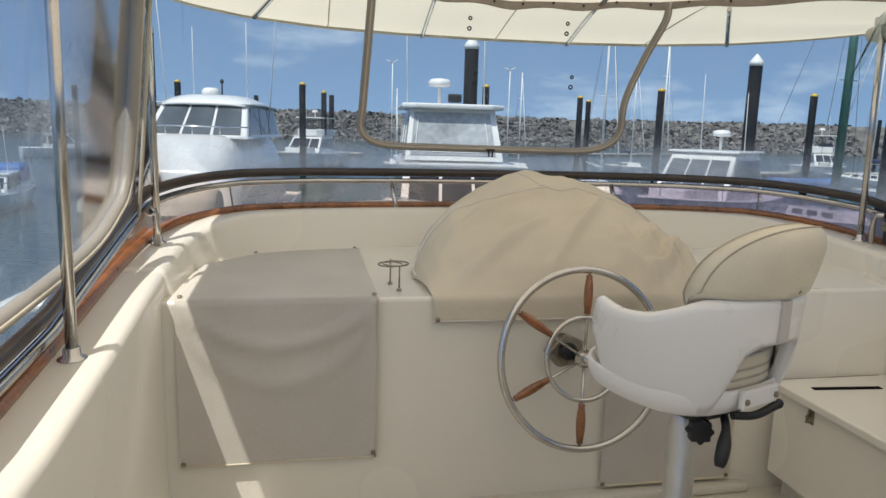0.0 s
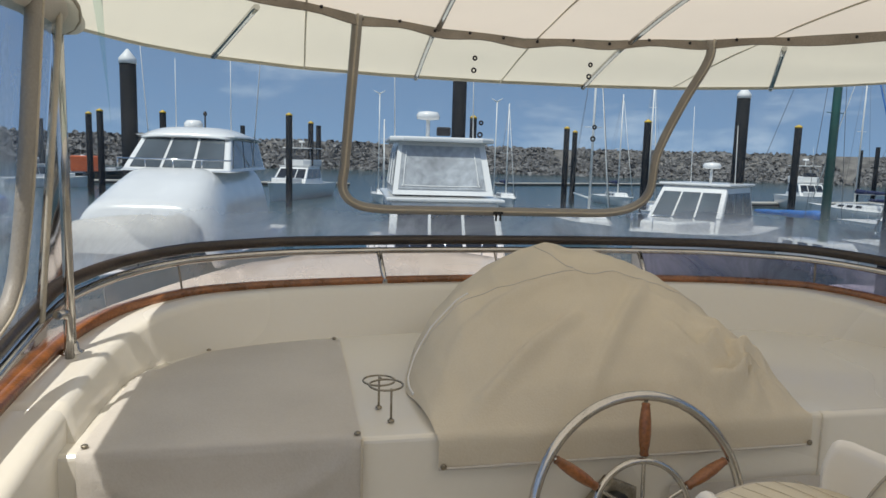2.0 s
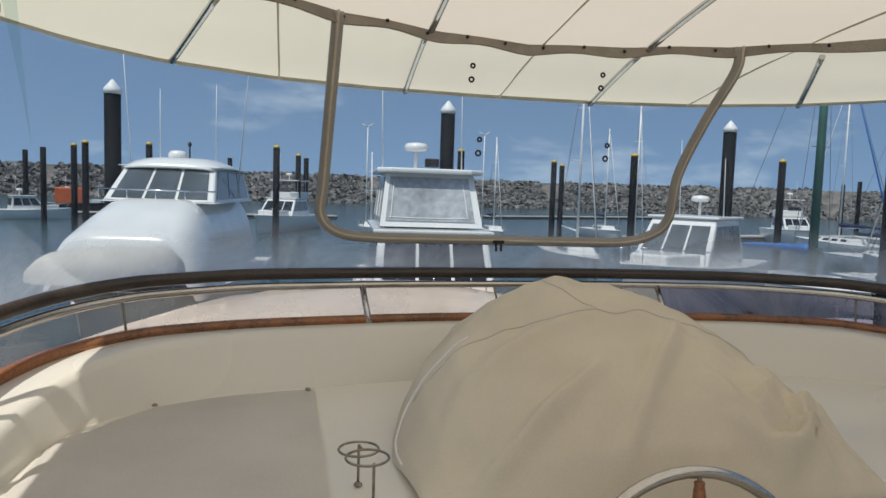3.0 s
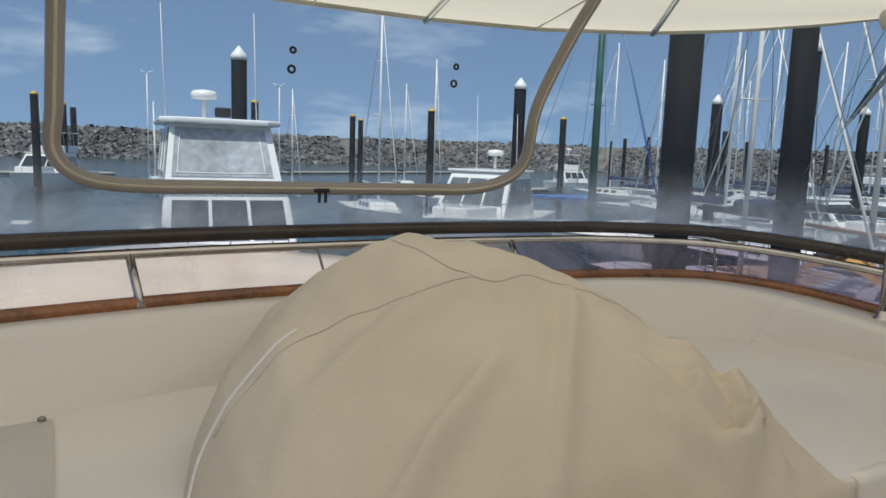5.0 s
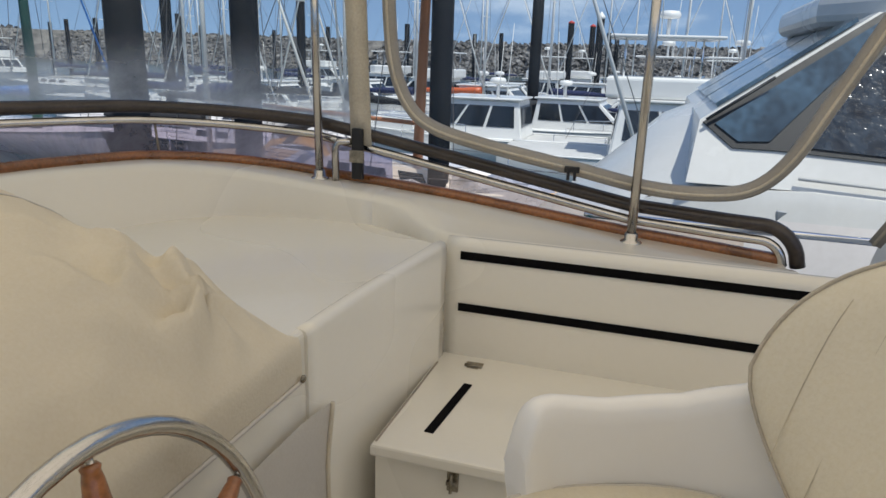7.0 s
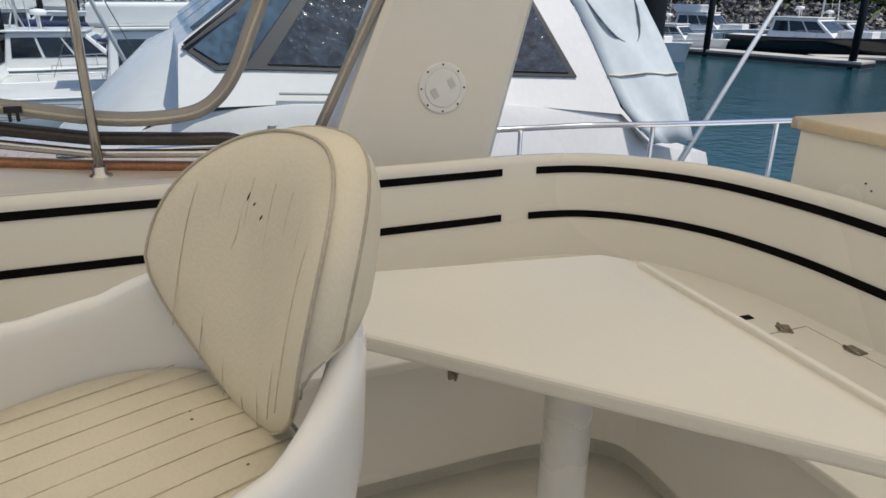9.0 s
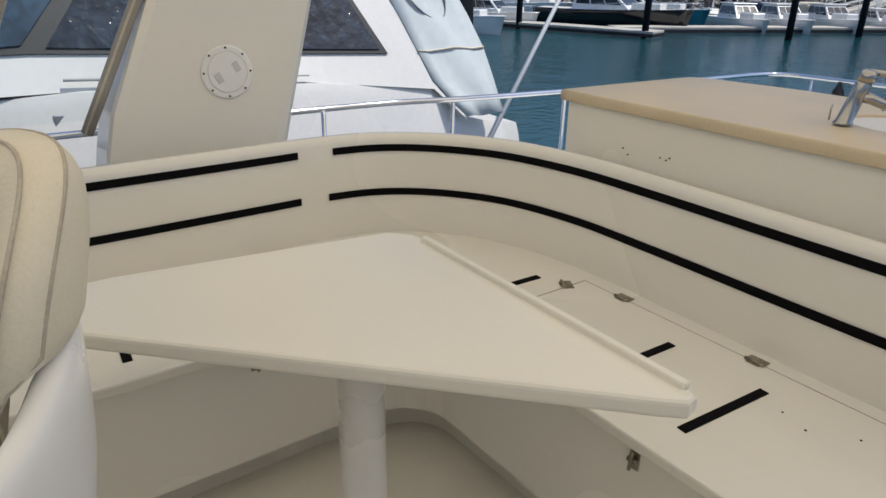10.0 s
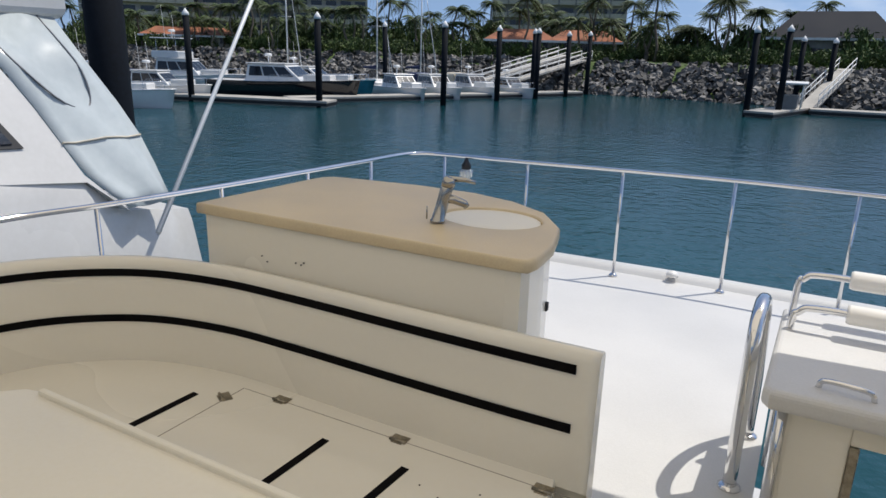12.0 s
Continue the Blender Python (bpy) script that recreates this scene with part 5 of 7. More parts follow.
hp = thing("grab_hoop", "polished steel grab hoop beside the ladder opening", "handrail", pose(0.18, -0.71, -0.004))
part("hoop", tube(smoothline([(0, 0, 0), (0, 0.01, 0.25), (0, 0.0, 0.48), (0, -0.05, 0.60), (-0.005, -0.16, 0.65), (-0.01, -0.28, 0.60), (-0.015, -0.36, 0.45), (-0.02, -0.39, 0.25), (-0.02, -0.40, 0)], 50), 0.024, 12), CHROME, hp)
for fx, fy in ((0, 0), (-0.02, -0.40)):
    part("foot", moved(lathe([(0.04, 0.0), (0.04, 0.006), (0.024, 0.016)], 16), Matrix.Translation((fx, fy, 0))), CHROME, hp)

lh = thing("ladder_hatch", "white ladder hatch with a raised lid and padded rails", "hatch", pose(-0.25, -0.9, -0.004))
rows = []
part("lid", slab([(x - 0.0, y) for x, y in [(0.355, 0.53), (0.375, 0.50), (0.36, -0.24), (-0.45, -0.24), (-0.45, 0.53)]], 0.49, 0.555, 0.022, 4), GEL_DECK, lh, "white padded lid")
part("lid_handle", tube(smoothline([(0.236, 0.43, 0.553), (0.226, 0.435, 0.578), (0.165, 0.45, 0.585), (0.108, 0.452, 0.578), (0.098, 0.452, 0.553)], 20), 0.008, 8), CHROME, lh, "steel lift handle")
part("side_panel", box(0.285, 0.305, -0.22, 0.44, 0.0, 0.49, 0.004), GEL, lh)
part("front_panel", merge(box(0.13, 0.29, 0.42, 0.44, 0.0, 0.49, 0.004), box(-0.44, 0.13, 0.42, 0.44, 0.40, 0.49, 0.004)), GEL, lh, "shaded front panel")
part("corner_post", tube([(0.315, 0.455, 0.0), (0.315, 0.455, 0.49)], 0.018, 10), CHROME, lh)
part("frame", box(0.105, 0.13, 0.41, 0.45, 0.0, 0.40, 0.003), BRASSY, lh, "opening frame")
for y, z in ((-0.16, 0.72), (-0.02, 0.64)):
    part("pad_rail", tube(smoothline([(0.33, y, 0.0), (0.33, y, z - 0.10), (0.31, y, z - 0.02), (0.25, y, z), (0.0, y, z), (-0.45, y, z)], 30), 0.0125, 10), CHROME, lh)
    part("foam_pad", moved(lathe([(0.0, 0.0), (0.03, 0.0), (0.034, 0.01), (0.034, 0.60), (0.02, 0.61)], 16), Matrix.Translation((0.17, y, z)) @ Matrix.Rotation(-math.pi / 2, 4, "Y")), SHELL, lh, "white foam sleeve")
ld = thing("ladder", "boat ladder with dark treads below the hatch", "ladder", pose(-0.25, -1.0, -2.2))
for x in (-0.26, 0.26):
    part("stringer", tube([(x, 0.42, 2.12), (x, -0.75, 0.0)], 0.02, 8), SHELL, ld, "white side rail")
for k in range(8):
    part("tread", box(-0.25, 0.25, 0.42 - 1.17 * (k + 0.6) / 8 - 0.06, 0.42 - 1.17 * (k + 0.6) / 8 + 0.06, 2.12 * (1 - (k + 0.6) / 8), 2.12 * (1 - (k + 0.6) / 8) + 0.025, 0.004), BLACK, ld, "black tread")
cl = thing("deck_cleat", "small white deck fitting by the rail", "fitting", pose(0.80, -2.93, 0.033))
part("dome", lathe([(0.04, 0), (0.038, 0.02), (0.025, 0.035), (0.0, 0.04)], 16), SHELL, cl)

# ---- the marina outside ----
SEA = -3.4
wb = bmesh.new()
bmesh.ops.create_grid(wb, x_segments=1, y_segments=1, size=2500)
tagged(obj("water", wb, WATER, at=Matrix.Translation((0, 0, SEA))), "rippled teal harbour water", "water", kind="structure")

EYE = Vector((0.3, 1.9, 1.35))
MOORED = []


def polar(az, d, z=SEA):
    return Vector((EYE.x + d * math.sin(radians(az)), EYE.y + d * math.cos(radians(az)), z))


def hull_mesh(L, B, F, flare=0.86, bow=2.2, sheer=0.35, draft=0.5, n=18):
    rows = []
    for u in np.linspace(0, 1, n):
        y = (u - 0.5) * L
        b = B / 2 * (1 - max(0.0, (u - 0.40) / 0.60) ** bow) * (0.90 + 0.10 * min(1, u * 3))
        z = F * (1 + sheer * max(0, u - 0.3) ** 1.6)
        rake = 0.10 * L * u ** 4
        lo = max(0.02, b * flare * (1 - 0.35 * u ** 3))
        rows.append([(-b, y + rake * 0.6, z), (-b * 1.01, y + rake * 0.5, z - 0.10 * F), (-lo, y + rake * 0.2, 0.12 * F), (-lo * 0.7, y, -draft * 0.6), (0, y, -draft), (lo * 0.7, y, -draft * 0.6), (lo, y + rake * 0.2, 0.12 * F), (b * 1.01, y + rake * 0.5, z - 0.10 * F), (b, y + rake * 0.6, z)])
    return rows


def hull_parts(par, L, B, F, material, deckmat, **kw):
    rows = hull_mesh(L, B, F, **kw)
    bm = loft(rows)
    bm2 = loft([rows[0][:5], list(reversed(rows[0][4:]))], sm=False)
    part("hull", merge(bm, bm2), material, par)
    part("deck", loft([[(r[0][0], r[0][1], r[0][2] - 0.04), (0, r[0][1], r[0][2] + 0.03), (r[-1][0], r[-1][1], r[-1][2] - 0.04)] for r in rows], sm=False), deckmat, par)
    rub = [Vector(r[0]) for r in rows] + [Vector(r[-1]) for r in reversed(rows)]
    part("rubbing_strake", tube([p + Vector((0, 0, -0.02)) for p in rub], 0.05, 6), material, par)
    return rows


def frustum(y0, y1, w0, z0, ty0, ty1, w1, z1):
    """Corner points of a cabin: bottom and top rings, aft-port, aft-starboard, fore-starboard, fore-port."""
    return [Vector(p) for p in ((-w0, y0, z0), (w0, y0, z0), (w0, y1, z0), (-w0, y1, z0))], [Vector(p) for p in ((-w1, ty0, z1), (w1, ty0, z1), (w1, ty1, z1), (-w1, ty1, z1))]


def cabin(par, spec, material, glass, side_n=3, front_n=3, aft=True, roof=0.10, v0=0.32, v1=0.86, name="cabin"):
    lo, hi = frustum(*spec)
    bm = loft([lo, hi], wrap=True, cap=True, sm=False)
    bmesh.ops.bevel(bm, geom=bm.edges[:], offset=0.06, segments=2, profile=0.5, affect="EDGES")
    cab = part(name, bm, material, par)
    over = 0.14
    tp = [(p.x + math.copysign(over, p.x), p.y + (over if i > 1 else -over)) for i, p in enumerate(hi)]
    part("roof", smooth(slab(tp, hi[0].z, hi[0].z + roof, roof * 0.4, 3), False), material, par)
    faces = [((lo[0], lo[1], hi[1], hi[0]), 1 if aft else 0), ((lo[1], lo[2], hi[2], hi[1]), side_n), ((lo[2], lo[3], hi[3], hi[2]), front_n), ((lo[3], lo[0], hi[0], hi[3]), side_n)]
    for q, n in faces:
        for k in range(n):
            a, b = 0.05 + 0.9 * k / n + 0.015, 0.05 + 0.9 * (k + 1) / n - 0.015
            part("window", panel(q, a, b, v0, v1, 0.005, 0.02), glass, cab)
    return cab


def bow_rail(par, rows, h=0.6, start=8, material=None, both=True):
    m = material or CHROME
    for sgn, idx in ((1, 0), (1, -1)):
        pts = [Vector(r[idx]) * 1.0 + Vector((0, 0, h)) for r in rows[start:-1]]
        part("rail", tube(pts, 0.022, 6), m, par)
        for p in pts[::2]:
            part("rail_post", tube([p - Vector((0, 0, h)), p], 0.016, 5), m, par)


def radar(par, x, y, z):
    part("radar_mast", tube([(x, y, z), (x, y, z + 0.55)], 0.06, 8), WHITEHULL, par)
    part("radar_dome", moved(lathe([(0.1, 0.0), (0.34, 0.03), (0.36, 0.14), (0.30, 0.24), (0.0, 0.28)], 18), Matrix.Translation((x, y, z + 0.55))), WHITEHULL, par, "white radar dome")


def whip(par, x, y, z, h, lean=0.05):
    part("aerial", tube([(x, y, z), (x + lean * h, y - lean * h, z + h)], [0.022, 0.010], 6), MASTW, par, "white whip aerial")


def place(p, heading):
    return Matrix.Translation(p) @ Matrix.Rotation(radians(-heading), 4, "Z")


def cruiser(p, heading, L, label, hullm=WHITEHULL, glass=WINDOWM, F=None, fly=False, hardtop=True, B=None, ch=1.6, aerials=2, deckm=None, tarp=None, scale_w=0.39):
    """A motor cruiser: hull, cabin with separate windows, optional flybridge, rails, aerials."""
    MOORED.append(p)
    B = B or L * 0.33
    F = F or L * 0.12
    c = thing("motor_cruiser", label, "boat", place(p, heading), group="moored motor cruisers")
    rows = hull_parts(c, L, B, F, hullm, deckm or GEL_DECK)
    w = B * scale_w
    cabin(c, (-0.22 * L, 0.20 * L, w, F, -0.20 * L, 0.06 * L, w * 0.84, F + ch), WHITEHULL, glass, 3, 3)
    part("trunk", smooth(slab([(-w * 0.8, 0.19 * L), (w * 0.8, 0.19 * L), (w * 0.45, 0.36 * L), (-w * 0.45, 0.36 * L)], F, F + 0.42 + 0.02 * L, 0.1, 3), False), WHITEHULL, c, "low forward trunk cabin")
    top = F + ch + 0.1
    if fly:
        part("flybridge", smooth(slab([(-w * 0.85, -0.24 * L), (w * 0.85, -0.24 * L), (w * 0.8, 0.0), (w * 0.5, 0.05 * L), (-w * 0.5, 0.05 * L), (-w * 0.8, 0.0)], top, top + 0.7, 0.12, 3), False), WHITEHULL, c, "white flybridge coaming")
        part("flybridge_screen", panel((Vector((-w * 0.5, 0.05 * L, top + 0.7)), Vector((w * 0.5, 0.05 * L, top + 0.7)), Vector((w * 0.45, 0.03 * L, top + 1.1)), Vector((-w * 0.45, 0.03 * L, top + 1.1))), 0, 1, 0, 1, 0, 0.03), glass, c)
        for sx in (-1, 1):
            for yy in (-0.2 * L, -0.02 * L):
                part("canopy_post", tube([(sx * w * 0.75, yy, top + 0.65), (sx * w * 0.7, yy, top + 1.9)], 0.03, 6), CHROME, c)
        part("hardtop", smooth(slab([(-w * 0.9, -0.24 * L), (w * 0.9, -0.24 * L), (w * 0.8, 0.03 * L), (-w * 0.8, 0.03 * L)], top + 1.9, top + 2.0, 0.04, 2), False), WHITEHULL, c, "white hardtop")
        top += 2.0
    radar(c, 0, -0.10 * L, top)
    for k in range(aerials):
        whip(c, w * (0.6 if k % 2 else -0.6), -0.12 * L, top - 0.1, 2.4 + 0.8 * k, 0.04)
    bow_rail(c, rows, 0.55)
    if tarp:
        part("tarp", smooth(slab([(-w, -0.46 * L), (w, -0.46 * L), (w * 0.95, -0.22 * L), (-w * 0.95, -0.22 * L)], F + 0.2, F + 1.3, 0.3, 3), False), tarp, c, "canvas cockpit cover")
    return c


def yacht(p, heading, L, H, label, hullm=WHITEHULL, mastm=MASTW, cover=NAVY, deckm=None, dodger=None, lean=0.0, F=None, mr=0.085):
    """A sailing yacht: hull, coachroof with ports, mast, spreaders, boom with sail cover, stays, stanchion wires."""
    MOORED.append(p)
    B, F = L * 0.29, F or L * 0.095
    c = thing("sailing_yacht", label, "boat", place(p, heading), group="moored sailing yachts")
    rows = hull_parts(c, L, B, F, hullm, deckm or GEL_DECK, bow=1.8, flare=0.78)
    w = B * 0.30
    q = frustum(-0.12 * L, 0.22 * L, w, F, -0.11 * L, 0.18 * L, w * 0.85, F + 0.5)
    cab = part("coachroof", smooth(merge(loft([q[0], q[1]], wrap=True, cap=True, sm=False)), False), WHITEHULL, c)
    for a, b in ((1, 2), (3, 0)):
        for k in range(3):
            part("port_light", panel((q[0][a], q[0][b], q[1][b], q[1][a]), 0.12 + 0.28 * k, 0.30 + 0.28 * k, 0.35, 0.8, 0.004, 0.015), WINDOWM, cab)
    my = 0.08 * L
    top = Vector((lean * H, my, F + H))
    foot = Vector((0, my, F + 0.5))
    part("mast", tube([foot, top], [mr, mr * 0.72], 10), mastm, c)
    for k in (0.45, 0.72):
        m = foot.lerp(top, k)
        part("spreader", tube([m + Vector((-0.75 * (1.2 - k), 0, 0)), m + Vector((0.75 * (1.2 - k), 0, 0))], 0.022, 5), mastm, c)
    part("boom", tube([(0, my, F + 1.5), (0, my - 0.42 * L, F + 1.6)], 0.06, 8), mastm, c)
    if cover:
        pts = [(0.03 * math.sin(5 * k), my - 0.1 - 0.41 * L * k, F + 1.72 - 0.10 * k) for k in np.linspace(0, 1, 12)]
        part("sail_cover", tube(pts, [0.24 - 0.14 * k + 0.015 * math.sin(17 * k) for k in np.linspace(0, 1, 12)], 10), cover, c, "canvas sail cover")
    for e in ((0, 0.50 * L + 0.05 * L, F * 1.3), (0, -0.49 * L, F), (-B * 0.48, my - 0.1, F), (B * 0.48, my - 0.1, F)):
        part("stay", tube([top - Vector((0, 0, 0.2)), e], 0.012, 4), WIRE, c)
    part("furled_sail", tube([top.lerp(Vector((0, 0.52 * L, F * 1.25)), 0.06), Vector((0, 0.52 * L, F * 1.25 + 0.3))], [0.02, 0.05], 8), MASTW if cover is not BLUECANVAS else cover, c, "rolled headsail")
    if dodger:
        pts = [[(w * 1.2 * math.cos(a), -0.13 * L - 0.9 * v, F + 0.35 + 1.15 * math.sin(a) ** 0.7 * (1 - 0.2 * v)) for a in np.linspace(0.0, math.pi, 13)] for v in (0, 0.5, 1.0)]
        part("dodger", thick(loft(pts), 0.02), dodger, c, "canvas spray hood")
    for idx in (0, -1):
        for hgt in (0.3, 0.6):
            part("lifeline", tube([Vector(r[idx]) + Vector((0, 0, hgt)) for r in rows], 0.010, 4), WIRE, c)
        for r in rows[::3]:
            part("lifeline_post", tube([Vector(r[idx]), Vector(r[idx]) + Vector((0, 0, 0.62))], 0.015, 5), CHROME, c)
    return c


# mooring piles
def pile(x, y, top, capm, r=0.30):
    lab = {"w": "tall black sleeved mooring pile with a white cone cap", "y": "black mooring pile with a yellow cap", "r": "black mooring pile with a red cap", "k": "plain black mooring pile"}[capm]
    p = thing("mooring_pile", lab, "pile", pose(x, y, SEA - 2.0), group="mooring piles")
    h = top - SEA + 2.0
    cap = 0.55 if capm == "w" else 0.28
    part("sleeve", lathe([(r, 0.0), (r, h * 0.5), (r * 0.985, h - cap)], 16), PILEM, p)
    if capm != "k":
        m = {"w": CAPW, "y": CAPY, "r": CAPR}[capm]
        part("cap", moved(lathe([(r * 1.06, 0), (r * 1.06, cap * 0.35), (0.03, cap)], 16), Matrix.Translation((0, 0, h - cap))), m, p)
    return p


for x, y, c in ((-6.2, 29.3, "w"), (-0.7, 65.6, "y"), (-18.2, 71.6, "y"), (-20.9, 77.9, "y"), (-25.8, 84.5, "k"), (-12.3, 69.9, "y"), (14.7, 58.1, "y"), (27.7, 69.2, "y"), (31.8, 76.8, "y"), (28.6, 53.8, "y"), (20.5, 29.9, "w"),
                (41.7, 52.2, "y"), (1.5, 80.0, "y"), (2.5, 84.8, "k"), (-30.8, 94.2, "k"), (-6.9, 93.7, "k"), (6.7, 29.3, "w"), (19.6, 14.4, "w"), (32.9, 28.2, "w"), (44.2, 26.3, "w"), (93.3, 100.2, "k"), (82.1, 85.3, "k"),
                (77.1, 75.3, "k"), (68.9, 55.4, "k"), (93.6, 71.1, "k"), (107.3, 66.6, "k"), (37.3, 8.7, "w"), (71.0, 11.5, "r"), (58.5, 7.5, "w"), (76.8, 10.0, "r"), (99.4, 25.1, "k"), (98.9, 9.0, "k"), (64.8, 52.5, "k"),
                (104.5, 30.4, "k"), (89.4, 47.3, "k"), (91.6, 9.5, "k"), (78.0, 31.3, "k")):
    pile(x, y, 5.2, c)
for az, d, r in ((48.4, 13.2, 0.30), (56.6, 18.6, 0.30), (72.1, 16.6, 0.26), (127.6, 12.6, 0.30)):
    q = polar(az, d)
    pile(q.x, q.y, 5.6, "w", r)
for x, y, z in ((56, -40, 4.2), (46.5, -39.5, 4.0), (35.5, -42.6, 3.9), (29.3, -52, 3.7), (28.0, -60.5, 3.7), (26.5, -67, 3.7), (27.5, -68.5, 3.7), (25.3, -73, 3.6), (24.8, -79, 3.8), (42.0, -62.0, 4.0), (5.6, -61.8, 3.9), (3.3, -64.5, 4.1), (2.6, -78, 3.6), (-0.2, -79.5, 3.5)):
    pile(x, y, z, "w", 0.26)


# pontoons
def pontoon(a, b, w, label="pale concrete floating pontoon with a dark waterline"):
    a, b = Vector((*a, 0)), Vector((*b, 0))
    d = b - a
    t = thing("pontoon", label, "pontoon", Matrix.Translation((a.x, a.y, SEA)) @ Matrix.Rotation(math.atan2(-d.x, d.y), 4, "Z"), group="pontoons")
    L = d.length
    part("walkway", box(-w / 2, w / 2, 0, L, 0.35, 0.55, 0.04), PONTOON, t)
    part("fender_strip", box(-w / 2 - 0.06, w / 2 + 0.06, -0.05, L, 0.12, 0.35, 0.02), BLACK, t, "black rubbing strip")
    part("float", box(-w / 2 + 0.1, w / 2 - 0.1, 0.2, L - 0.1, -0.3, 0.15), PONTOON, t)


pontoon((66, -35.0), (35.0, -43.6), 2.2)
pontoon((40, -44), (25.0, -76), 2.0)
pontoon((4.6, -61.0), (1.4, -73), 2.4)
pontoon((1.0, -69), (-40, -71), 2.2)
pontoon((-30, 104), (8, 112), 2.4)
pontoon((38, 128), (88, 150), 2.4)
pontoon((40, 74), (92, 84), 2.4)
pontoon((28, 34), (120, 42), 2.4)
pontoon((26, 20), (120, 18), 2.4)

# the white cruiser ahead to port, bow towards us
ca = thing("motor_cruiser", "white motor cruiser with a domed cabin and raked windscreen, moored bow-on", "boat", place(Vector((-3.2, 24.0, SEA)), 187), group="moored motor cruisers")
ra = hull_parts(ca, 13.0, 4.5, 1.9, WHITEHULL, GEL_DECK, sheer=0.22)
part("foredeck", loft([[(w * c, y, z0 + (z1 - z0) * (1 - abs(c) ** 6)) for c in np.linspace(-1, 1, 25)] for y, w, z0, z1 in ((-4.6, 1.72, 1.9, 4.30), (1.9, 1.78, 1.9, 4.36), (2.35, 1.84, 1.9, 4.32), (3.3, 1.95, 1.9, 3.98), (4.3, 2.0, 1.9, 3.62), (4.55, 1.95, 1.9, 3.52), (4.70, 1.86, 1.9, 3.34), (4.75, 1.80, 1.9, 2.6))]), WHITEHULL, ca, "white raised foredeck")
# thin dark strip across the front face of the foredeck
part("deck_window", box(-1.25, 1.05, 4.70, 4.80, 2.70, 2.90, 0.04), WINDOWM, ca, "dark strip low on the foredeck face")
rows = []
for y, w, z0, h in ((-4.2, 1.38, 5.28, 0.02), (-3.9, 1.50, 5.30, 0.20), (-1.5, 1.54, 5.34, 0.32), (0.1, 1.48, 5.32, 0.28), (0.55, 1.38, 5.29, 0.14), (0.72, 1.26, 5.26, 0.03)):
    rows.append([(w * c, y, z0 + h * (1 - abs(c) ** 3.2)) for c in np.linspace(-1, 1, 21)])
cabin(ca, (-4.2, 1.75, 1.56, 4.25, -4.0, 0.50, 1.33, 5.30), WHITEHULL, WINDOWGREY, 3, 3, roof=0.03, v0=0.10, v1=0.93)
part("roof_dome", thick(loft(rows), 0.05), WHITEHULL, ca, "domed white cabin roof")
part("windscreen_rail", tube([(-1.62, 1.80, 4.60), (0, 1.98, 4.60), (1.62, 1.80, 4.60)], 0.022, 6), CHROME, ca)
for x in (-1.62, -0.8, 0, 0.8, 1.62):
    part("rail_post", tube([(x, 1.98 - 0.07 * x * x, 4.34), (x, 1.98 - 0.07 * x * x, 4.60)], 0.016, 5), CHROME, ca)
part("searchlight", moved(lathe([(0.26, 0), (0.30, 0.06), (0.30, 0.16), (0.22, 0.26), (0.0, 0.28)], 14), Matrix.Translation((0.2, -1.0, 5.60))), WHITEHULL, ca, "white dome on the roof")
part("camera_post", merge(tube([(-0.2, -0.9, 5.6), (-0.2, -0.9, 6.05)], 0.03, 6), moved(lathe([(0.05, 0), (0.07, 0.06), (0.03, 0.14)], 10), Matrix.Translation((-0.2, -0.9, 6.02)))), BLACK, ca, "dark masthead lamp")
tr_ = []
for k in range(15):
    u = k / 14
    w_ = 1.45 * max(0.04, math.sin(math.pi * (0.06 + 0.90 * u))) ** 0.45
    tr_.append([(-1.7 + 3.3 * u + 0.02 * math.sin(9 * u), 5.75 + w_ * 0.62 * math.cos(a), 2.50 + (0.62 + 0.20 * math.sin(3.0 * u + 0.4) + 0.10 * (u < 0.2)) * max(0.0, math.sin(a)) ** 0.7 * min(1.0, w_)) for a in np.linspace(0, math.pi, 13)])
part("tender_cover", loft(tr_, cap=True), CANVAS_GREY, ca, "pale grey cover over a tender on the foredeck")
for x, h, l in ((-1.6, 6.2, -0.10), (1.75, 6.0, 0.10), (-0.9, 2.6, 0.0), (0.9, 2.4, 0.0)):
    whip(ca, x, -1.5, 4.4 if abs(x) > 1.5 else 5.5, h, l)
bow_rail(ca, ra, 0.6)
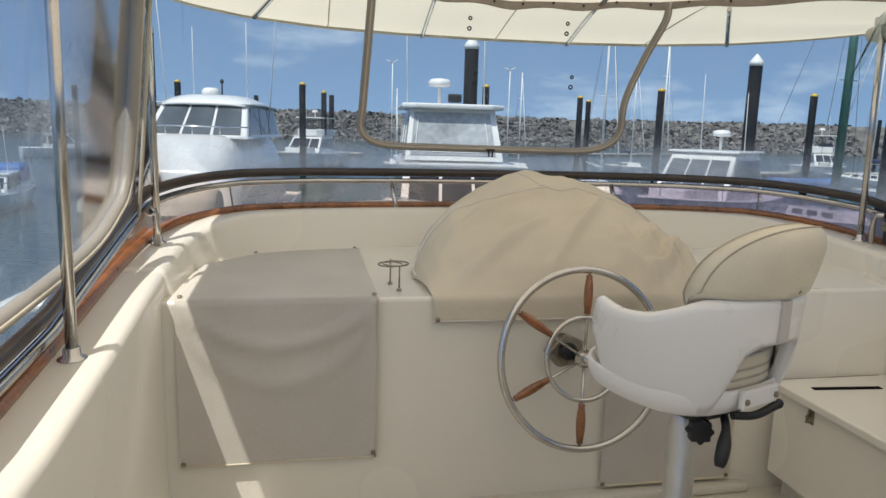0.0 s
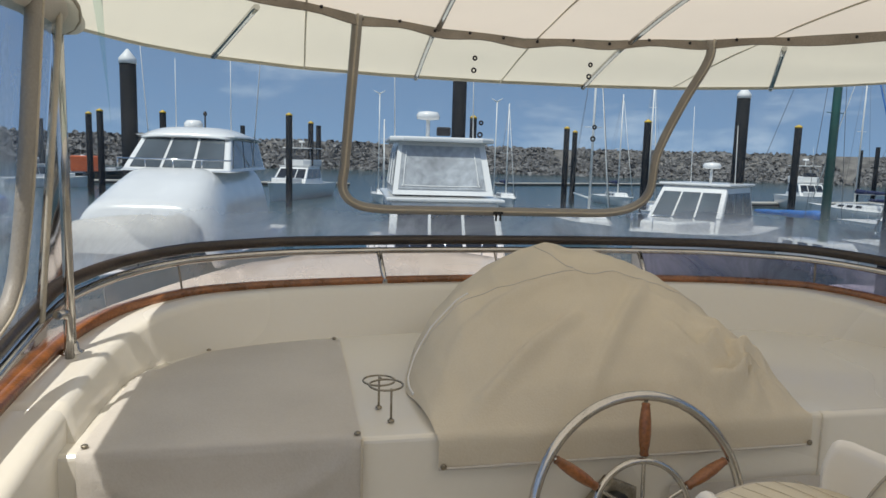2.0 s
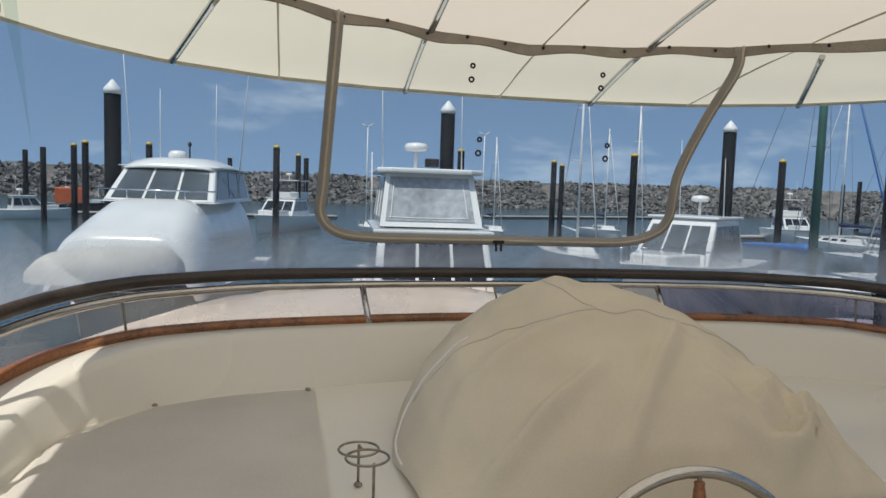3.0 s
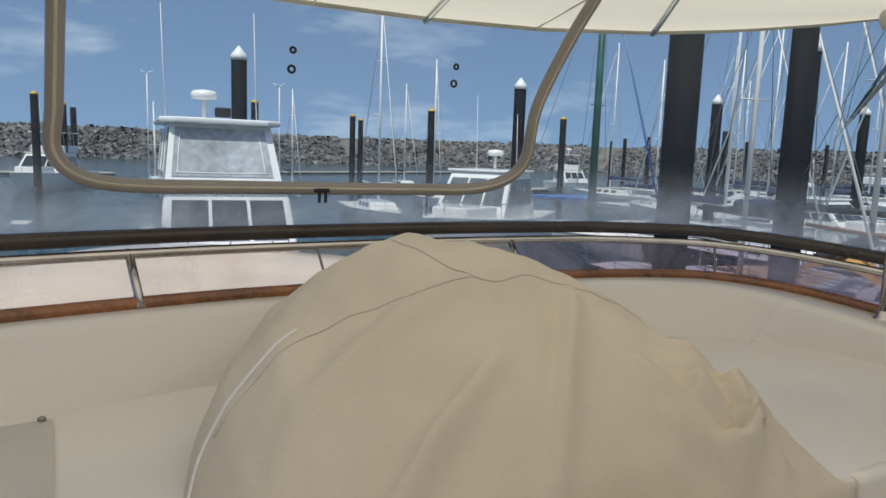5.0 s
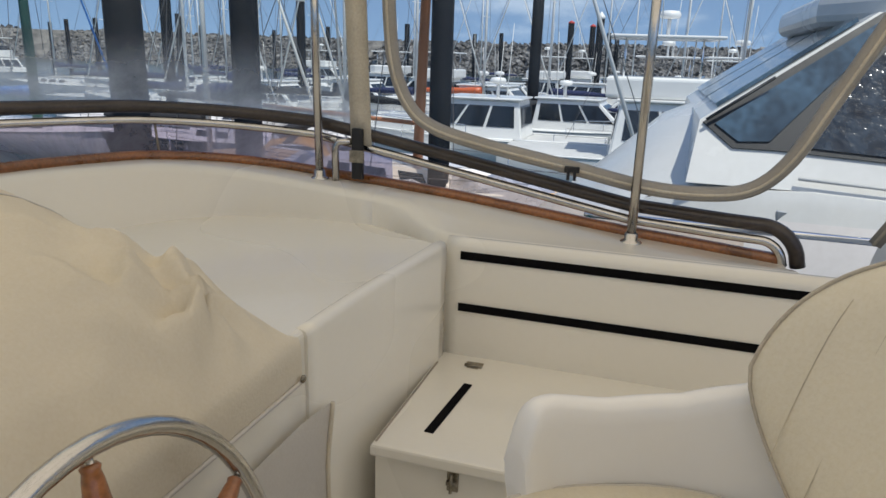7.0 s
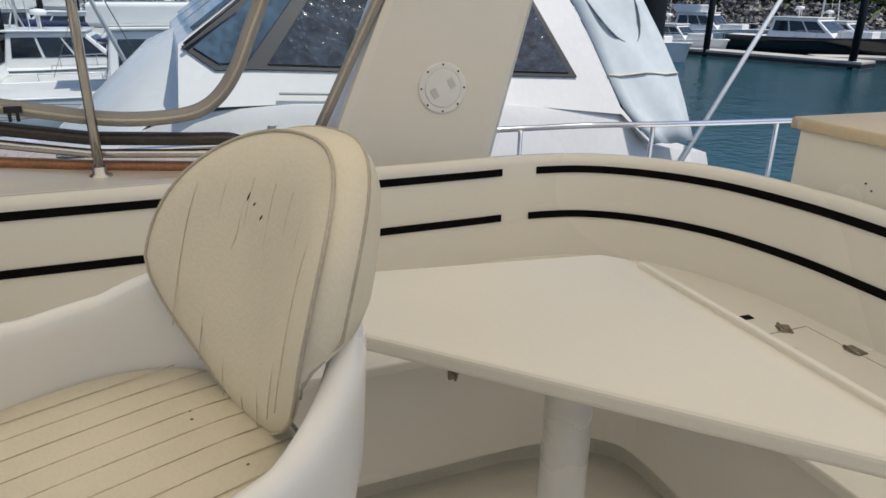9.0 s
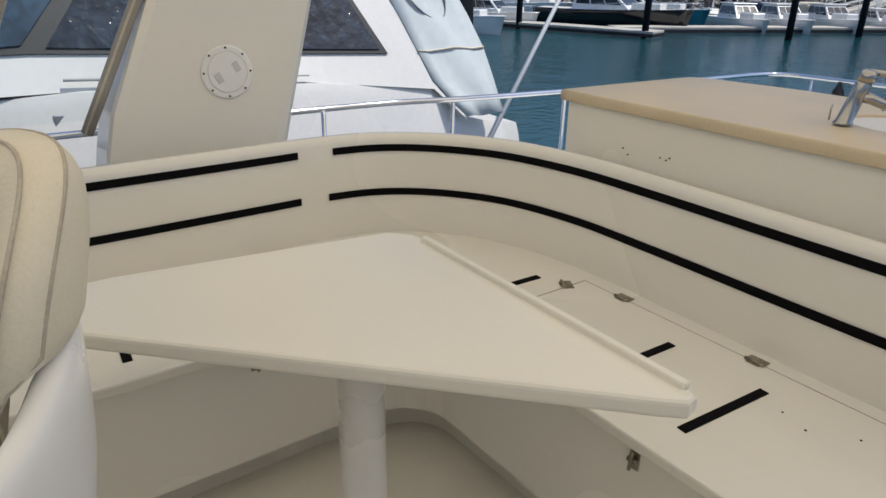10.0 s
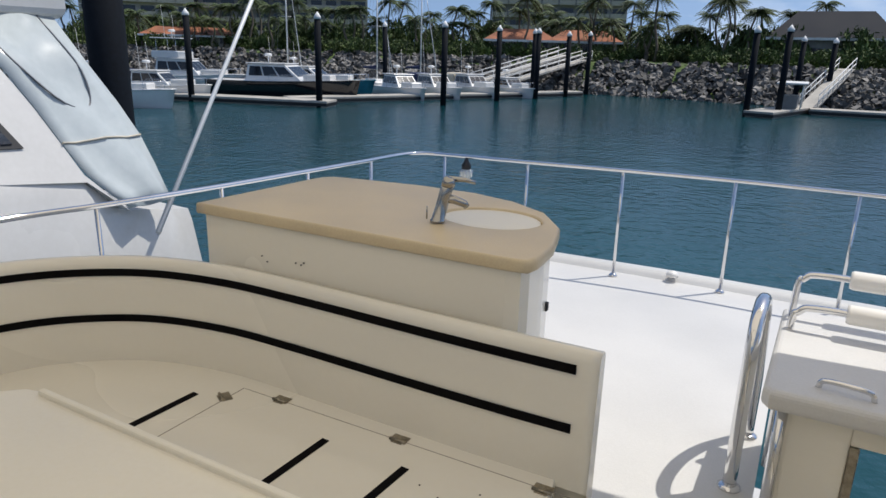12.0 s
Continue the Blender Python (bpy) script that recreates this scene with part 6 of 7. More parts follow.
# boat with the milky curtained helm and radar
cb = thing("trawler_yacht", "white trawler yacht with milky clear curtains and a radar dome", "boat", place(Vector((4.15, 21.0, SEA)), 185))
rb = hull_parts(cb, 11.5, 4.0, 2.0, WHITEHULL, GEL_DECK)
cabin(cb, (-3.2, 3.0, 1.6, 2.0, -3.0, 2.2, 1.45, 3.7), WHITEHULL, WINDOWM, 3, 3)
lo, hi = frustum(-2.2, 1.7, 1.40, 3.85, -2.0, 1.0, 1.22, 5.3)
fb = part("helm_enclosure", loft([lo, hi], wrap=True, cap=True, sm=False), WHITEHULL, cb, "white framed flybridge enclosure")
for q, n in (((lo[0], lo[1], hi[1], hi[0]), 1), ((lo[1], lo[2], hi[2], hi[1]), 2), ((lo[2], lo[3], hi[3], hi[2]), 1), ((lo[3], lo[0], hi[0], hi[3]), 2)):
    for k in range(n):
        part("curtain", panel(q, 0.05 + 0.9 * k / n, 0.05 + 0.9 * (k + 1) / n - 0.02, 0.10, 0.92, 0.01, 0.02), WINDOWSMOKE, fb, "smoky curtain panel")
        qa = [q[0].lerp(q[1], u_).lerp(q[3].lerp(q[2], u_), v_) + (q[1] - q[0]).cross(q[3] - q[0]).normalized() * 0.04 for u_, v_ in ((0.10 + 0.86 * k / n, 0.80), (0.10 + 0.86 * k / n, 0.22), (0.14 + 0.86 * k / n, 0.16), (0.82 * (k + 1) / n, 0.16), (0.86 * (k + 1) / n, 0.22), (0.86 * (k + 1) / n, 0.80))]
        part("curtain_zip", tube(smoothline(qa, 24), 0.014, 5), WHITEHULL, fb, "white zip line")
part("hardtop", smooth(slab([(-1.48, -2.4), (1.48, -2.4), (1.48, 1.1), (1.1, 1.4), (-1.1, 1.4), (-1.48, 1.1)], 5.3, 5.44, 0.05, 3), False), WHITEHULL, cb, "white hardtop")
radar(cb, 0.25, -0.6, 5.44)
part("floodlight", box(-0.3, 0.1, 0.4, 0.6, 5.5, 5.75, 0.04), BLACK, cb, "black deck floodlight")
for x in (-1.3, 1.2):
    whip(cb, x, -1.5, 5.4, 3.2, 0.02)
bow_rail(cb, rb, 0.7)

cruiser(polar(-0.2, 78), 200, 15, "distant white two-storey motor yacht", F=1.6, fly=True, ch=1.9)
cruiser(polar(33.3, 28), 232, 11, "white pilothouse boat with large windows, moored side-on", F=2.25, ch=1.85, glass=WINDOWGREY, B=3.8)
cruiser(polar(40.3, 92), 200, 12, "distant white flybridge cruiser", F=1.6, fly=True)
cruiser(polar(-15.5, 118), 80, 10, "orange pilot launch on a dark hull far across the harbour", hullm=DARKHULL, F=1.3, aerials=1)
part("orange_house", smooth(slab([(-1.5, -2.5), (1.5, -2.5), (1.3, 1.8), (-1.3, 1.8)], 1.3, 3.7, 0.2, 2), False), REDHULL, bpy.data.objects[[o.name for o in bpy.data.objects if o.get("label", "").startswith("orange pilot")][0]], "orange wheelhouse")
cruiser(polar(-18.5, 96), 60, 9, "small grey workboat at a far berth", F=1.1, aerials=1)
cruiser(polar(-34, 30), 175, 12, "white motor cruiser moored to port", F=1.8, ch=2.2, glass=WINDOWGREY)
cruiser(polar(-55, 22), 178, 12, "white motor cruiser moored close to port", F=1.8, ch=2.2, fly=True)
cruiser(polar(-24, 40), 170, 9, "low open boat with a blue cover moored to port", F=0.9, ch=0.9, tarp=BLUECANVAS)
for az, d, hd, L, H, lab, kw in ((24.1, 46, 190, 11, 13, "white sailing yacht with a tall white mast", dict(cover=None)),
                                (41.1, 37, 170, 10, 14, "old sailing yacht with a dark green mast under blue tarps", dict(mastm=MASTG, cover=BLUECANVAS, mr=0.22)),
                                (67.6, 19.0, 196, 14, 15, "classic yacht with a tan deck and varnished wooden mast", dict(mastm=MASTB, cover=None, deckm=TEAKDECK, F=1.5, lean=-0.05, mr=0.14)),
                                (61.6, 21.5, 75, 11, 13, "white ketch with an ochre spray hood", dict(cover=DARKCANVAS, dodger=ORANGECANVAS)),
                                (55.3, 30, 190, 12, 15, "sailing yacht with a charcoal sail cover", dict(cover=DARKCANVAS, hullm=DARKHULL)),
                                (52.2, 22.5, 185, 10, 12, "black hulled sailing yacht with white trim", dict(cover=DARKCANVAS, hullm=DARKHULL)),
                                (65.5, 33, 15, 11, 14, "white sailing yacht with a charcoal boom cover", dict(cover=DARKCANVAS)),
                                (69, 41, 190, 11, 14, "white sailing yacht with a navy sail cover", dict()),
                                (74.5, 44, 185, 11, 13, "white sailing yacht with a red sail cover", dict(cover=REDHULL)),
                                (28.8, 62, 200, 10, 12, "white sailing yacht far ahead", dict(cover=None)),
                                (17.2, 74, 185, 9, 10, "small sailing yacht far ahead", dict()),
                                (26.3, 84, 185, 10, 12, "sailing yacht at the far berth", dict()),
                                (46.5, 60, 185, 10, 12, "white sailing yacht at a far pontoon", dict()),
                                (82, 44, 8, 12, 15, "white sailing yacht in the crowded marina", dict()),
                                (79, 60, 185, 12, 15, "white sailing yacht in the crowded marina", dict(cover=DARKCANVAS)),
                                (86, 70, 5, 12, 16, "white sailing yacht in the crowded marina", dict()),
                                (90, 52, 185, 11, 14, "white sailing yacht in the crowded marina", dict()),
                                (73, 70, 5, 12, 16, "white sailing yacht in the crowded marina", dict()),
                                (94, 78, 5, 12, 16, "white sailing yacht in the crowded marina", dict()),
                                (99, 64, 185, 12, 16, "white sailing yacht in the crowded marina", dict(cover=DARKCANVAS)),
                                (60, 66, 5, 11, 14, "white sailing yacht in the crowded marina", dict()),
                                (125, 66, 300, 10, 14, "sailing yacht on the shore pontoon", dict()),
                                (139, 76, 300, 10, 14, "sailing yacht on the shore pontoon", dict()),
                                (146, 80, 300, 9, 13, "sailing yacht on the shore pontoon", dict()),
                                (149.5, 84, 300, 9, 13, "sailing yacht on the shore pontoon", dict())):
    yacht(polar(az, d), hd, L, H, lab, **kw)
for az, d, hd, L, lab, kw in ((84, 36, 182, 11.5, "white hardtop motor cruiser with dark side windows", dict(fly=False, ch=1.5, tarp=DARKCANVAS)),
                             (92.5, 25.0, 176, 13, "large white flybridge motor yacht two berths away", dict(fly=True, F=1.7, ch=1.8)),
                             (77, 45, 182, 12, "white motor cruiser in the crowded marina", dict()),
                             (88, 40, 2, 12, "white motor cruiser in the crowded marina", dict(fly=True)),
                             (66, 52, 182, 11, "white motor cruiser in the crowded marina", dict()),
                             (71, 58, 2, 12, "white motor cruiser in the crowded marina", dict(fly=True)),
                             (95, 44, 182, 12, "white motor cruiser in the crowded marina", dict()),
                             (83, 58, 2, 12, "white motor cruiser in the crowded marina", dict()),
                             (101, 50, 182, 12, "white motor cruiser in the crowded marina", dict(fly=True)),
                             (59, 45, 182, 11, "white motor cruiser with a navy cockpit cover", dict(tarp=NAVY)),
                             (138.8, 66.4, 253, 13.5, "sleek black hulled sports cruiser on the shore pontoon", dict(hullm=DARKHULL, ch=1.5, F=1.55, aerials=1, B=4.4)),
                             (140.6, 71.5, 253, 13, "teal hulled sports cruiser on the shore pontoon", dict(hullm=TEALHULL, ch=1.3, F=1.4, aerials=1)),
                             (129.5, 66, 250, 9, "white boat with a navy cockpit cover on the shore pontoon", dict(tarp=NAVY, ch=1.2)),
                             (126, 58, 250, 10, "white open boat on the shore pontoon", dict(ch=1.2)),
                             (131.5, 78, 250, 12, "white flybridge cruiser on the shore pontoon", dict(fly=True)),
                             (148.2, 70, 300, 9, "white runabout on the shore pontoon", dict(ch=1.2, F=1.0)),
                             (151.0, 72, 300, 9, "white runabout with a navy canopy", dict(ch=1.2, F=1.0, tarp=NAVY)),
                             (154.0, 75, 300, 9, "white runabout with a pale canopy", dict(ch=1.2, F=1.0, tarp=CANVAS)),
                             (157.0, 77, 300, 8, "small white runabout near the gangway", dict(ch=1.0, F=0.9)),
                             (122, 62, 250, 11, "white motor cruiser on the shore pontoon", dict(fly=True))):
    cruiser(polar(az, d), hd, L, lab, **kw)

# crumpled silver tarpaulin lying on the classic yacht's deck
SILVER = mat("silver_tarpaulin", (0.62, 0.62, 0.66), 0.28, 0.5, 0.12, 2.5, 30.0, 0.3)
tp = thing("silver_tarpaulin", "crumpled silver tarpaulin lying on a tan yacht deck", "tarpaulin", place(Vector((16.6, 6.4, SEA + 1.52)), 196))
rows = []
for i in range(41):
    y = -2.7 + 5.4 * i / 40
    hh = 0.55 * min(1.0, (1 - abs(y / 2.72) ** 4) + 0.02)
    rows.append([(0.85 * c + 0.06 * noise.noise((y * 2, c, 1)), y, hh * max(0.0, 1 - abs(c) ** 2.2) * (0.75 + 0.5 * noise.noise((y * 1.6, c * 2.2, 4))) + 0.10 * abs(noise.noise((y * 4.5, c * 4, 7))) * (1 - c * c)) for c in np.linspace(-1, 1, 21)])
part("sheet", loft(rows), SILVER, tp)

# wind generators on two far yachts
for az, zt, lab in ((17.2, 11.4, "small sailing yacht far ahead"), (6.9, 11.9, "small sailing yacht with a wind generator far ahead")):
    own = [o for o in bpy.data.objects if o.get("label", "") == lab]
    own = own[0] if own else yacht(polar(az, 74), 185, 9, 8, lab)
    part("generator_pole", tube([(0.4, -4.0, 0.8), (0.4, -4.0, zt)], 0.06, 6), MASTW, own, "white pole")
    for k in range(3):
        a = 0.5 + k * 2.094
        part("blade", tube([(0.4, -4.0, zt), (0.4 + 0.75 * math.cos(a), -4.05, zt + 0.75 * math.sin(a))], [0.09, 0.03], 5), MASTW, own, "wind generator blade")

# further rows of the crowded marina: copies of the boats above
kinds = [ob for ob in bpy.data.objects if ob.parent is None and ob.name.split(".")[0] in ("motor_cruiser", "sailing_yacht") and "crowded" in ob.get("label", "")]
rf = random.Random(21)
for d in (31, 38, 46, 55, 66, 78, 92):
    az = 44.0
    while az < 106:
        q = polar(az, d * rf.uniform(0.96, 1.04))
        az += math.degrees((4.6 + 1.6 * rf.random()) / d)
        if all((q - m).length > 4.4 for m in MOORED) and rf.random() < 0.62:
            MOORED.append(q)
            copy_thing(kinds[rf.randrange(len(kinds))], place(q, rf.choice((0, 180)) + rf.uniform(-6, 6)))

# ---- the white motor yacht in the next berth ----
nb = thing("neighbour_motor_yacht", "large white motor yacht with dark raked windows in the next berth", "boat", pose(7.7, 0, SEA))
q0 = 7.7
N = lambda x, y, z: Vector((x - q0, y, z - SEA))
lean_x = lambda z: 5.45 + 0.5 * (z - 0.45)
S = lambda y, z, out=0.0: N(lean_x(z) - out * 0.894, y, z + out * 0.447)
side = []
for y in np.linspace(-2.95, 5.2, 24):
    k = max(0.0, (y - 0.6) / 4.6)
    b = 2.28 * (1 - k ** 2.0)
    kn = lerp(y, [-5.5, -2.9, -2.2, -1.9, -0.7, 1.05, 1.85, 2.5, 3.6, 5.2], [-0.35, -0.12, 0.0, 0.30, 0.44, 0.505, 0.44, 0.0, -0.70, -1.2])
    side.append([(-b, y, kn - SEA), (-b * 1.02, y, kn - 0.10 - SEA), (-b * 1.08, y, -0.8 - SEA), (-b * 1.06, y, -1.3 - SEA), (-b * 0.85, y, -0.1), (0, y, -0.5), (b * 0.85, y, -0.1), (b * 1.08, y, -0.8 - SEA), (b, y, kn - SEA)])
part("hull", loft(side, cap=True), NBHULL, nb)
part("side_deck", loft([[(r[0][0], r[0][1], r[0][2]), (0, r[0][1], r[0][2] + 0.05), (r[-1][0], r[-1][1], r[-1][2])] for r in side], sm=False), GEL_DECK, nb)


def mirror(p):
    return Vector((-p.x, p.y, p.z))


outline = [(1.75, 0.50), (1.70, 0.92), (0.62, 1.68), (-1.35, 1.72), (-1.72, 0.91), (-1.90, 0.36), (-2.18, 0.02), (-1.9, 0.30), (-0.7, 0.44), (1.05, 0.50)]
lo_ = [S(y, z) for y, z in outline]
cabn = part("cabin", loft([lo_, [mirror(p) for p in lo_]], wrap=True, cap=True, sm=False), NBHULL, nb, "white sloping cabin side")


def side_glass(pts, name, m, parent, t):
    a_ = [S(y, z, 0.004) for y, z in pts]
    return part(name, loft([a_, [S(y, z, t) for y, z in pts]], wrap=True, cap=True, sm=False), m, parent)


side_glass([(1.68, 0.90), (1.47, 0.74), (1.20, 0.74), (-1.50, 0.61), (-1.00, 1.62), (0.60, 1.67)], "window_frame", BLACK, cabn, 0.018)
side_glass([(1.60, 0.89), (1.44, 0.78), (1.24, 0.79), (0.52, 1.60), (0.62, 1.60)], "window", WINDOWSKY, cabn, 0.03)
side_glass([(1.10, 0.77), (0.00, 0.71), (0.00, 1.58), (0.42, 1.60)], "window", WINDOWCLOUD, cabn, 0.03)
side_glass([(-0.06, 0.71), (-1.42, 0.645), (-1.02, 1.50), (-0.06, 1.56)], "window", WINDOWCLOUD, cabn, 0.03)
part("handrail", tube([S(y, z, 0.05) for y, z in ((1.05, 0.56), (-0.7, 0.48))], 0.012, 6), NBHULL, nb, "moulded side line")
fd = [[N(q0 + w * c, y, z0 + (z1 - z0) * (1 - abs(c) ** 2.2)) for c in np.linspace(-1, 1, 13)] for y, w, z0, z1 in ((1.45, 2.16, 0.49, 1.04), (1.95, 2.06, 0.38, 0.82), (2.45, 1.84, 0.0, 0.36), (3.2, 1.3, -0.55, -0.30), (4.4, 0.5, -1.0, -0.9))]
part("foredeck", loft(fd), NBHULL, nb, "white cambered foredeck")
ws_q = (mirror(S(1.66, 0.94)), S(1.66, 0.94), S(0.66, 1.65), mirror(S(0.66, 1.65)))
for k in range(3):
    part("windscreen", panel(ws_q, 0.02 + k * 0.325, 0.32 + k * 0.325, 0.08, 0.95, 0.01, 0.03), WINDOWSKY, cabn)
part("wiper", tube([S(1.66, 0.90, 0.06), S(1.25, 1.18, 0.10)], 0.012, 5), BLACK, nb, "black wiper arm")
part("vent", box(N(5.40, 1.1, 0).x, N(5.46, 1.1, 0).x, 1.02, 1.16, 0.25 - SEA, 0.37 - SEA, 0.01), ALU, nb, "small square vent")
part("hardtop", smooth(slab([(-1.72, -2.30), (1.72, -2.30), (1.6, 0.5), (1.0, 0.9), (-1.0, 0.9), (-1.6, 0.5)], 1.60 - SEA, 1.86 - SEA, 0.09, 3), False), NBHULL, nb, "white hardtop")
ly = [-1.35, -1.60, -1.72, -1.82, -1.92, -2.05, -2.18]
lz = [1.62, 1.20, 0.91, 0.62, 0.36, 0.18, 0.04]
ay = [-2.20, -2.36, -2.48, -2.57, -2.60, -2.61, -2.62]
cur = [[S(a_ + (b_ - a_) * u, z, 0.01 + 0.03 * math.sin(9 * u + 5 * z) * (0 < u < 1)) for u in np.linspace(0, 1, 7)] for a_, b_, z in zip(ly, ay, lz)]
part("aft_curtain", thick(loft(cur), 0.01), SMOKEVINYL, nb, "milky clear aft curtain with rolled window")
part("curtain_zip", tube(smoothline([cur[0][1], cur[1][1], cur[2][2], cur[2][4], cur[1][5], cur[0][5]], 24), 0.008, 6), WIRE, nb, "curved zip line")
part("curtain_seam", tube([p + Vector((-0.01, 0, 0.0)) for p in cur[3]], 0.010, 6), CREAMBAND, nb, "folded curtain seam")
rod = thing("outrigger_pole", "slanting white pole rising past the aft rail", "pole", pose(5.13, -2.35, -0.2))
part("pole", tube([(0, 0, 0), (1.06, -2.43, 2.13), (1.40, -3.20, 2.80)], 0.024, 8), MASTW, rod)

# ---- breakwater and shore ----
def rocks(name, path, h0, h1, depth, count, size, material, label, seed):
    """Armour rocks heaped on a slope along a line: one mesh of many lumps over a bank."""
    rg = random.Random(seed)
    path = [Vector((*p, 0)) for p in path]
    d = [0.0]
    for a_, b_ in zip(path, path[1:]):
        d.append(d[-1] + (b_ - a_).length)
    verts, faces = [], []
    base = [(-0.5, -0.5, -0.5), (0.5, -0.5, -0.45), (0.55, 0.5, -0.5), (-0.5, 0.45, -0.5), (-0.35, -0.4, 0.5), (0.4, -0.3, 0.42), (0.3, 0.4, 0.5), (-0.45, 0.3, 0.4), (0, 0, 0.68)]
    fcs = [(0, 1, 5, 4), (1, 2, 6, 5), (2, 3, 7, 6), (3, 0, 4, 7), (4, 5, 8), (5, 6, 8), (6, 7, 8), (7, 4, 8)]
    for _ in range(count):
        s, v = rg.random() * d[-1], rg.random()
        i = min(max(k for k in range(len(d)) if d[k] <= s), len(path) - 2)
        a_, b_ = path[i], path[i + 1]
        c = a_.lerp(b_, (s - d[i]) / max(1e-6, d[i + 1] - d[i]))
        t_ = (b_ - a_).normalized()
        n_ = Vector((-t_.y, t_.x, 0))
        q = c + n_ * depth * v + Vector((0, 0, h0 + (h1 - h0) * v))
        sz = size * (0.55 + 0.9 * rg.random())
        m = Euler((rg.random() * 6.3, rg.random() * 6.3, rg.random() * 6.3)).to_matrix()
        k0 = len(verts)
        for bx in base:
            w_ = m @ (Vector(bx) * (0.8 + 0.4 * rg.random()))
            verts.append(q + w_ * sz)
        faces += [tuple(k0 + j for j in f) for f in fcs]
    me = bpy.data.meshes.new(name)
    me.from_pydata([tuple(v) for v in verts], [], faces)
    me.materials.append(material)
    return tagged(new(name, me), label, "rocks", kind="stuff")


def island(m, amount):
    """Gives each lump of a joined mesh its own shade."""
    n, l = m.node_tree.nodes, m.node_tree.links
    g, hs = n.new("ShaderNodeNewGeometry"), n.new("ShaderNodeHueSaturation")
    mr = n.new("ShaderNodeMapRange")
    mr.inputs["To Min"].default_value, mr.inputs["To Max"].default_value = 1 - amount, 1 + amount
    p = n["Principled BSDF"]
    src = p.inputs["Base Color"].links[0].from_socket
    l.new(g.outputs["Random Per Island"], mr.inputs["Value"])
    l.new(mr.outputs["Result"], hs.inputs["Value"])
    l.new(src, hs.inputs["Color"])
    l.new(hs.outputs["Color"], p.inputs["Base Color"])


island(ROCK, 0.35)
island(ROCKDARK, 0.6)
island(PALM, 0.35)
island(BUSH, 0.4)
BW = [(EYE.x + (x - EYE.x) * 1.65, EYE.y + (y - EYE.y) * 1.65) for x, y in [(-190, 60), (-120, 112), (-42, 138), (20, 146), (58, 143), (106, 117), (126, 60), (122, 10), (125, -50)]]
bank = []
for i, p_ in enumerate(BW):
    a_, b_ = Vector((*BW[max(0, i - 1)], 0)), Vector((*BW[min(len(BW) - 1, i + 1)], 0))
    t_ = (b_ - a_).normalized()
    n_ = Vector((-t_.y, t_.x, 0))
    c = Vector((*p_, 0))
    bank.append([c + Vector((0, 0, SEA - 1)), c + n_ * 22 + Vector((0, 0, 6.3)), c + n_ * 30 + Vector((0, 0, 6.4)), c + n_ * 50 + Vector((0, 0, SEA - 1))])
tagged(obj("breakwater", loft(bank, sm=False), ROCKDARK), "grey rock breakwater across the harbour", "breakwater", kind="structure")
rocks("armour_rocks", BW, SEA - 0.5, 6.5, 22.3, 26000, 1.0, ROCK, "heaped grey armour rocks of the breakwater", 3)

SH = [(150, -20), (110, -60), (62, -74), (26.5, -80), (16.5, -79.5), (-3, -75.5), (-60, -84), (-160, -90)]
land = []
for i, p_ in enumerate(SH):
    a_, b_ = Vector((*SH[max(0, i - 1)], 0)), Vector((*SH[min(len(SH) - 1, i + 1)], 0))
    t_ = (b_ - a_).normalized()
    n_ = Vector((t_.y, -t_.x, 0)) * -1
    n_ = n_ if n_.y < 0 else -n_
    c = Vector((*p_, 0))
    land.append([c + Vector((0, 0, SEA - 1)), c + n_ * 8 + Vector((0, 0, 0.1)), c + n_ * 12 + Vector((0, 0, 0.45)), c + n_ * 400 + Vector((0, 0, 1.2))])
tagged(obj("ground", loft(land, sm=False), GRASSM), "grassy foreshore behind the rock wall", "ground", kind="structure")
rocks("shore_rocks", SH, SEA - 0.4, 0.40, 8.3, 15000, 0.52, ROCKDARK, "dark boulders of the sloping shore wall", 5)


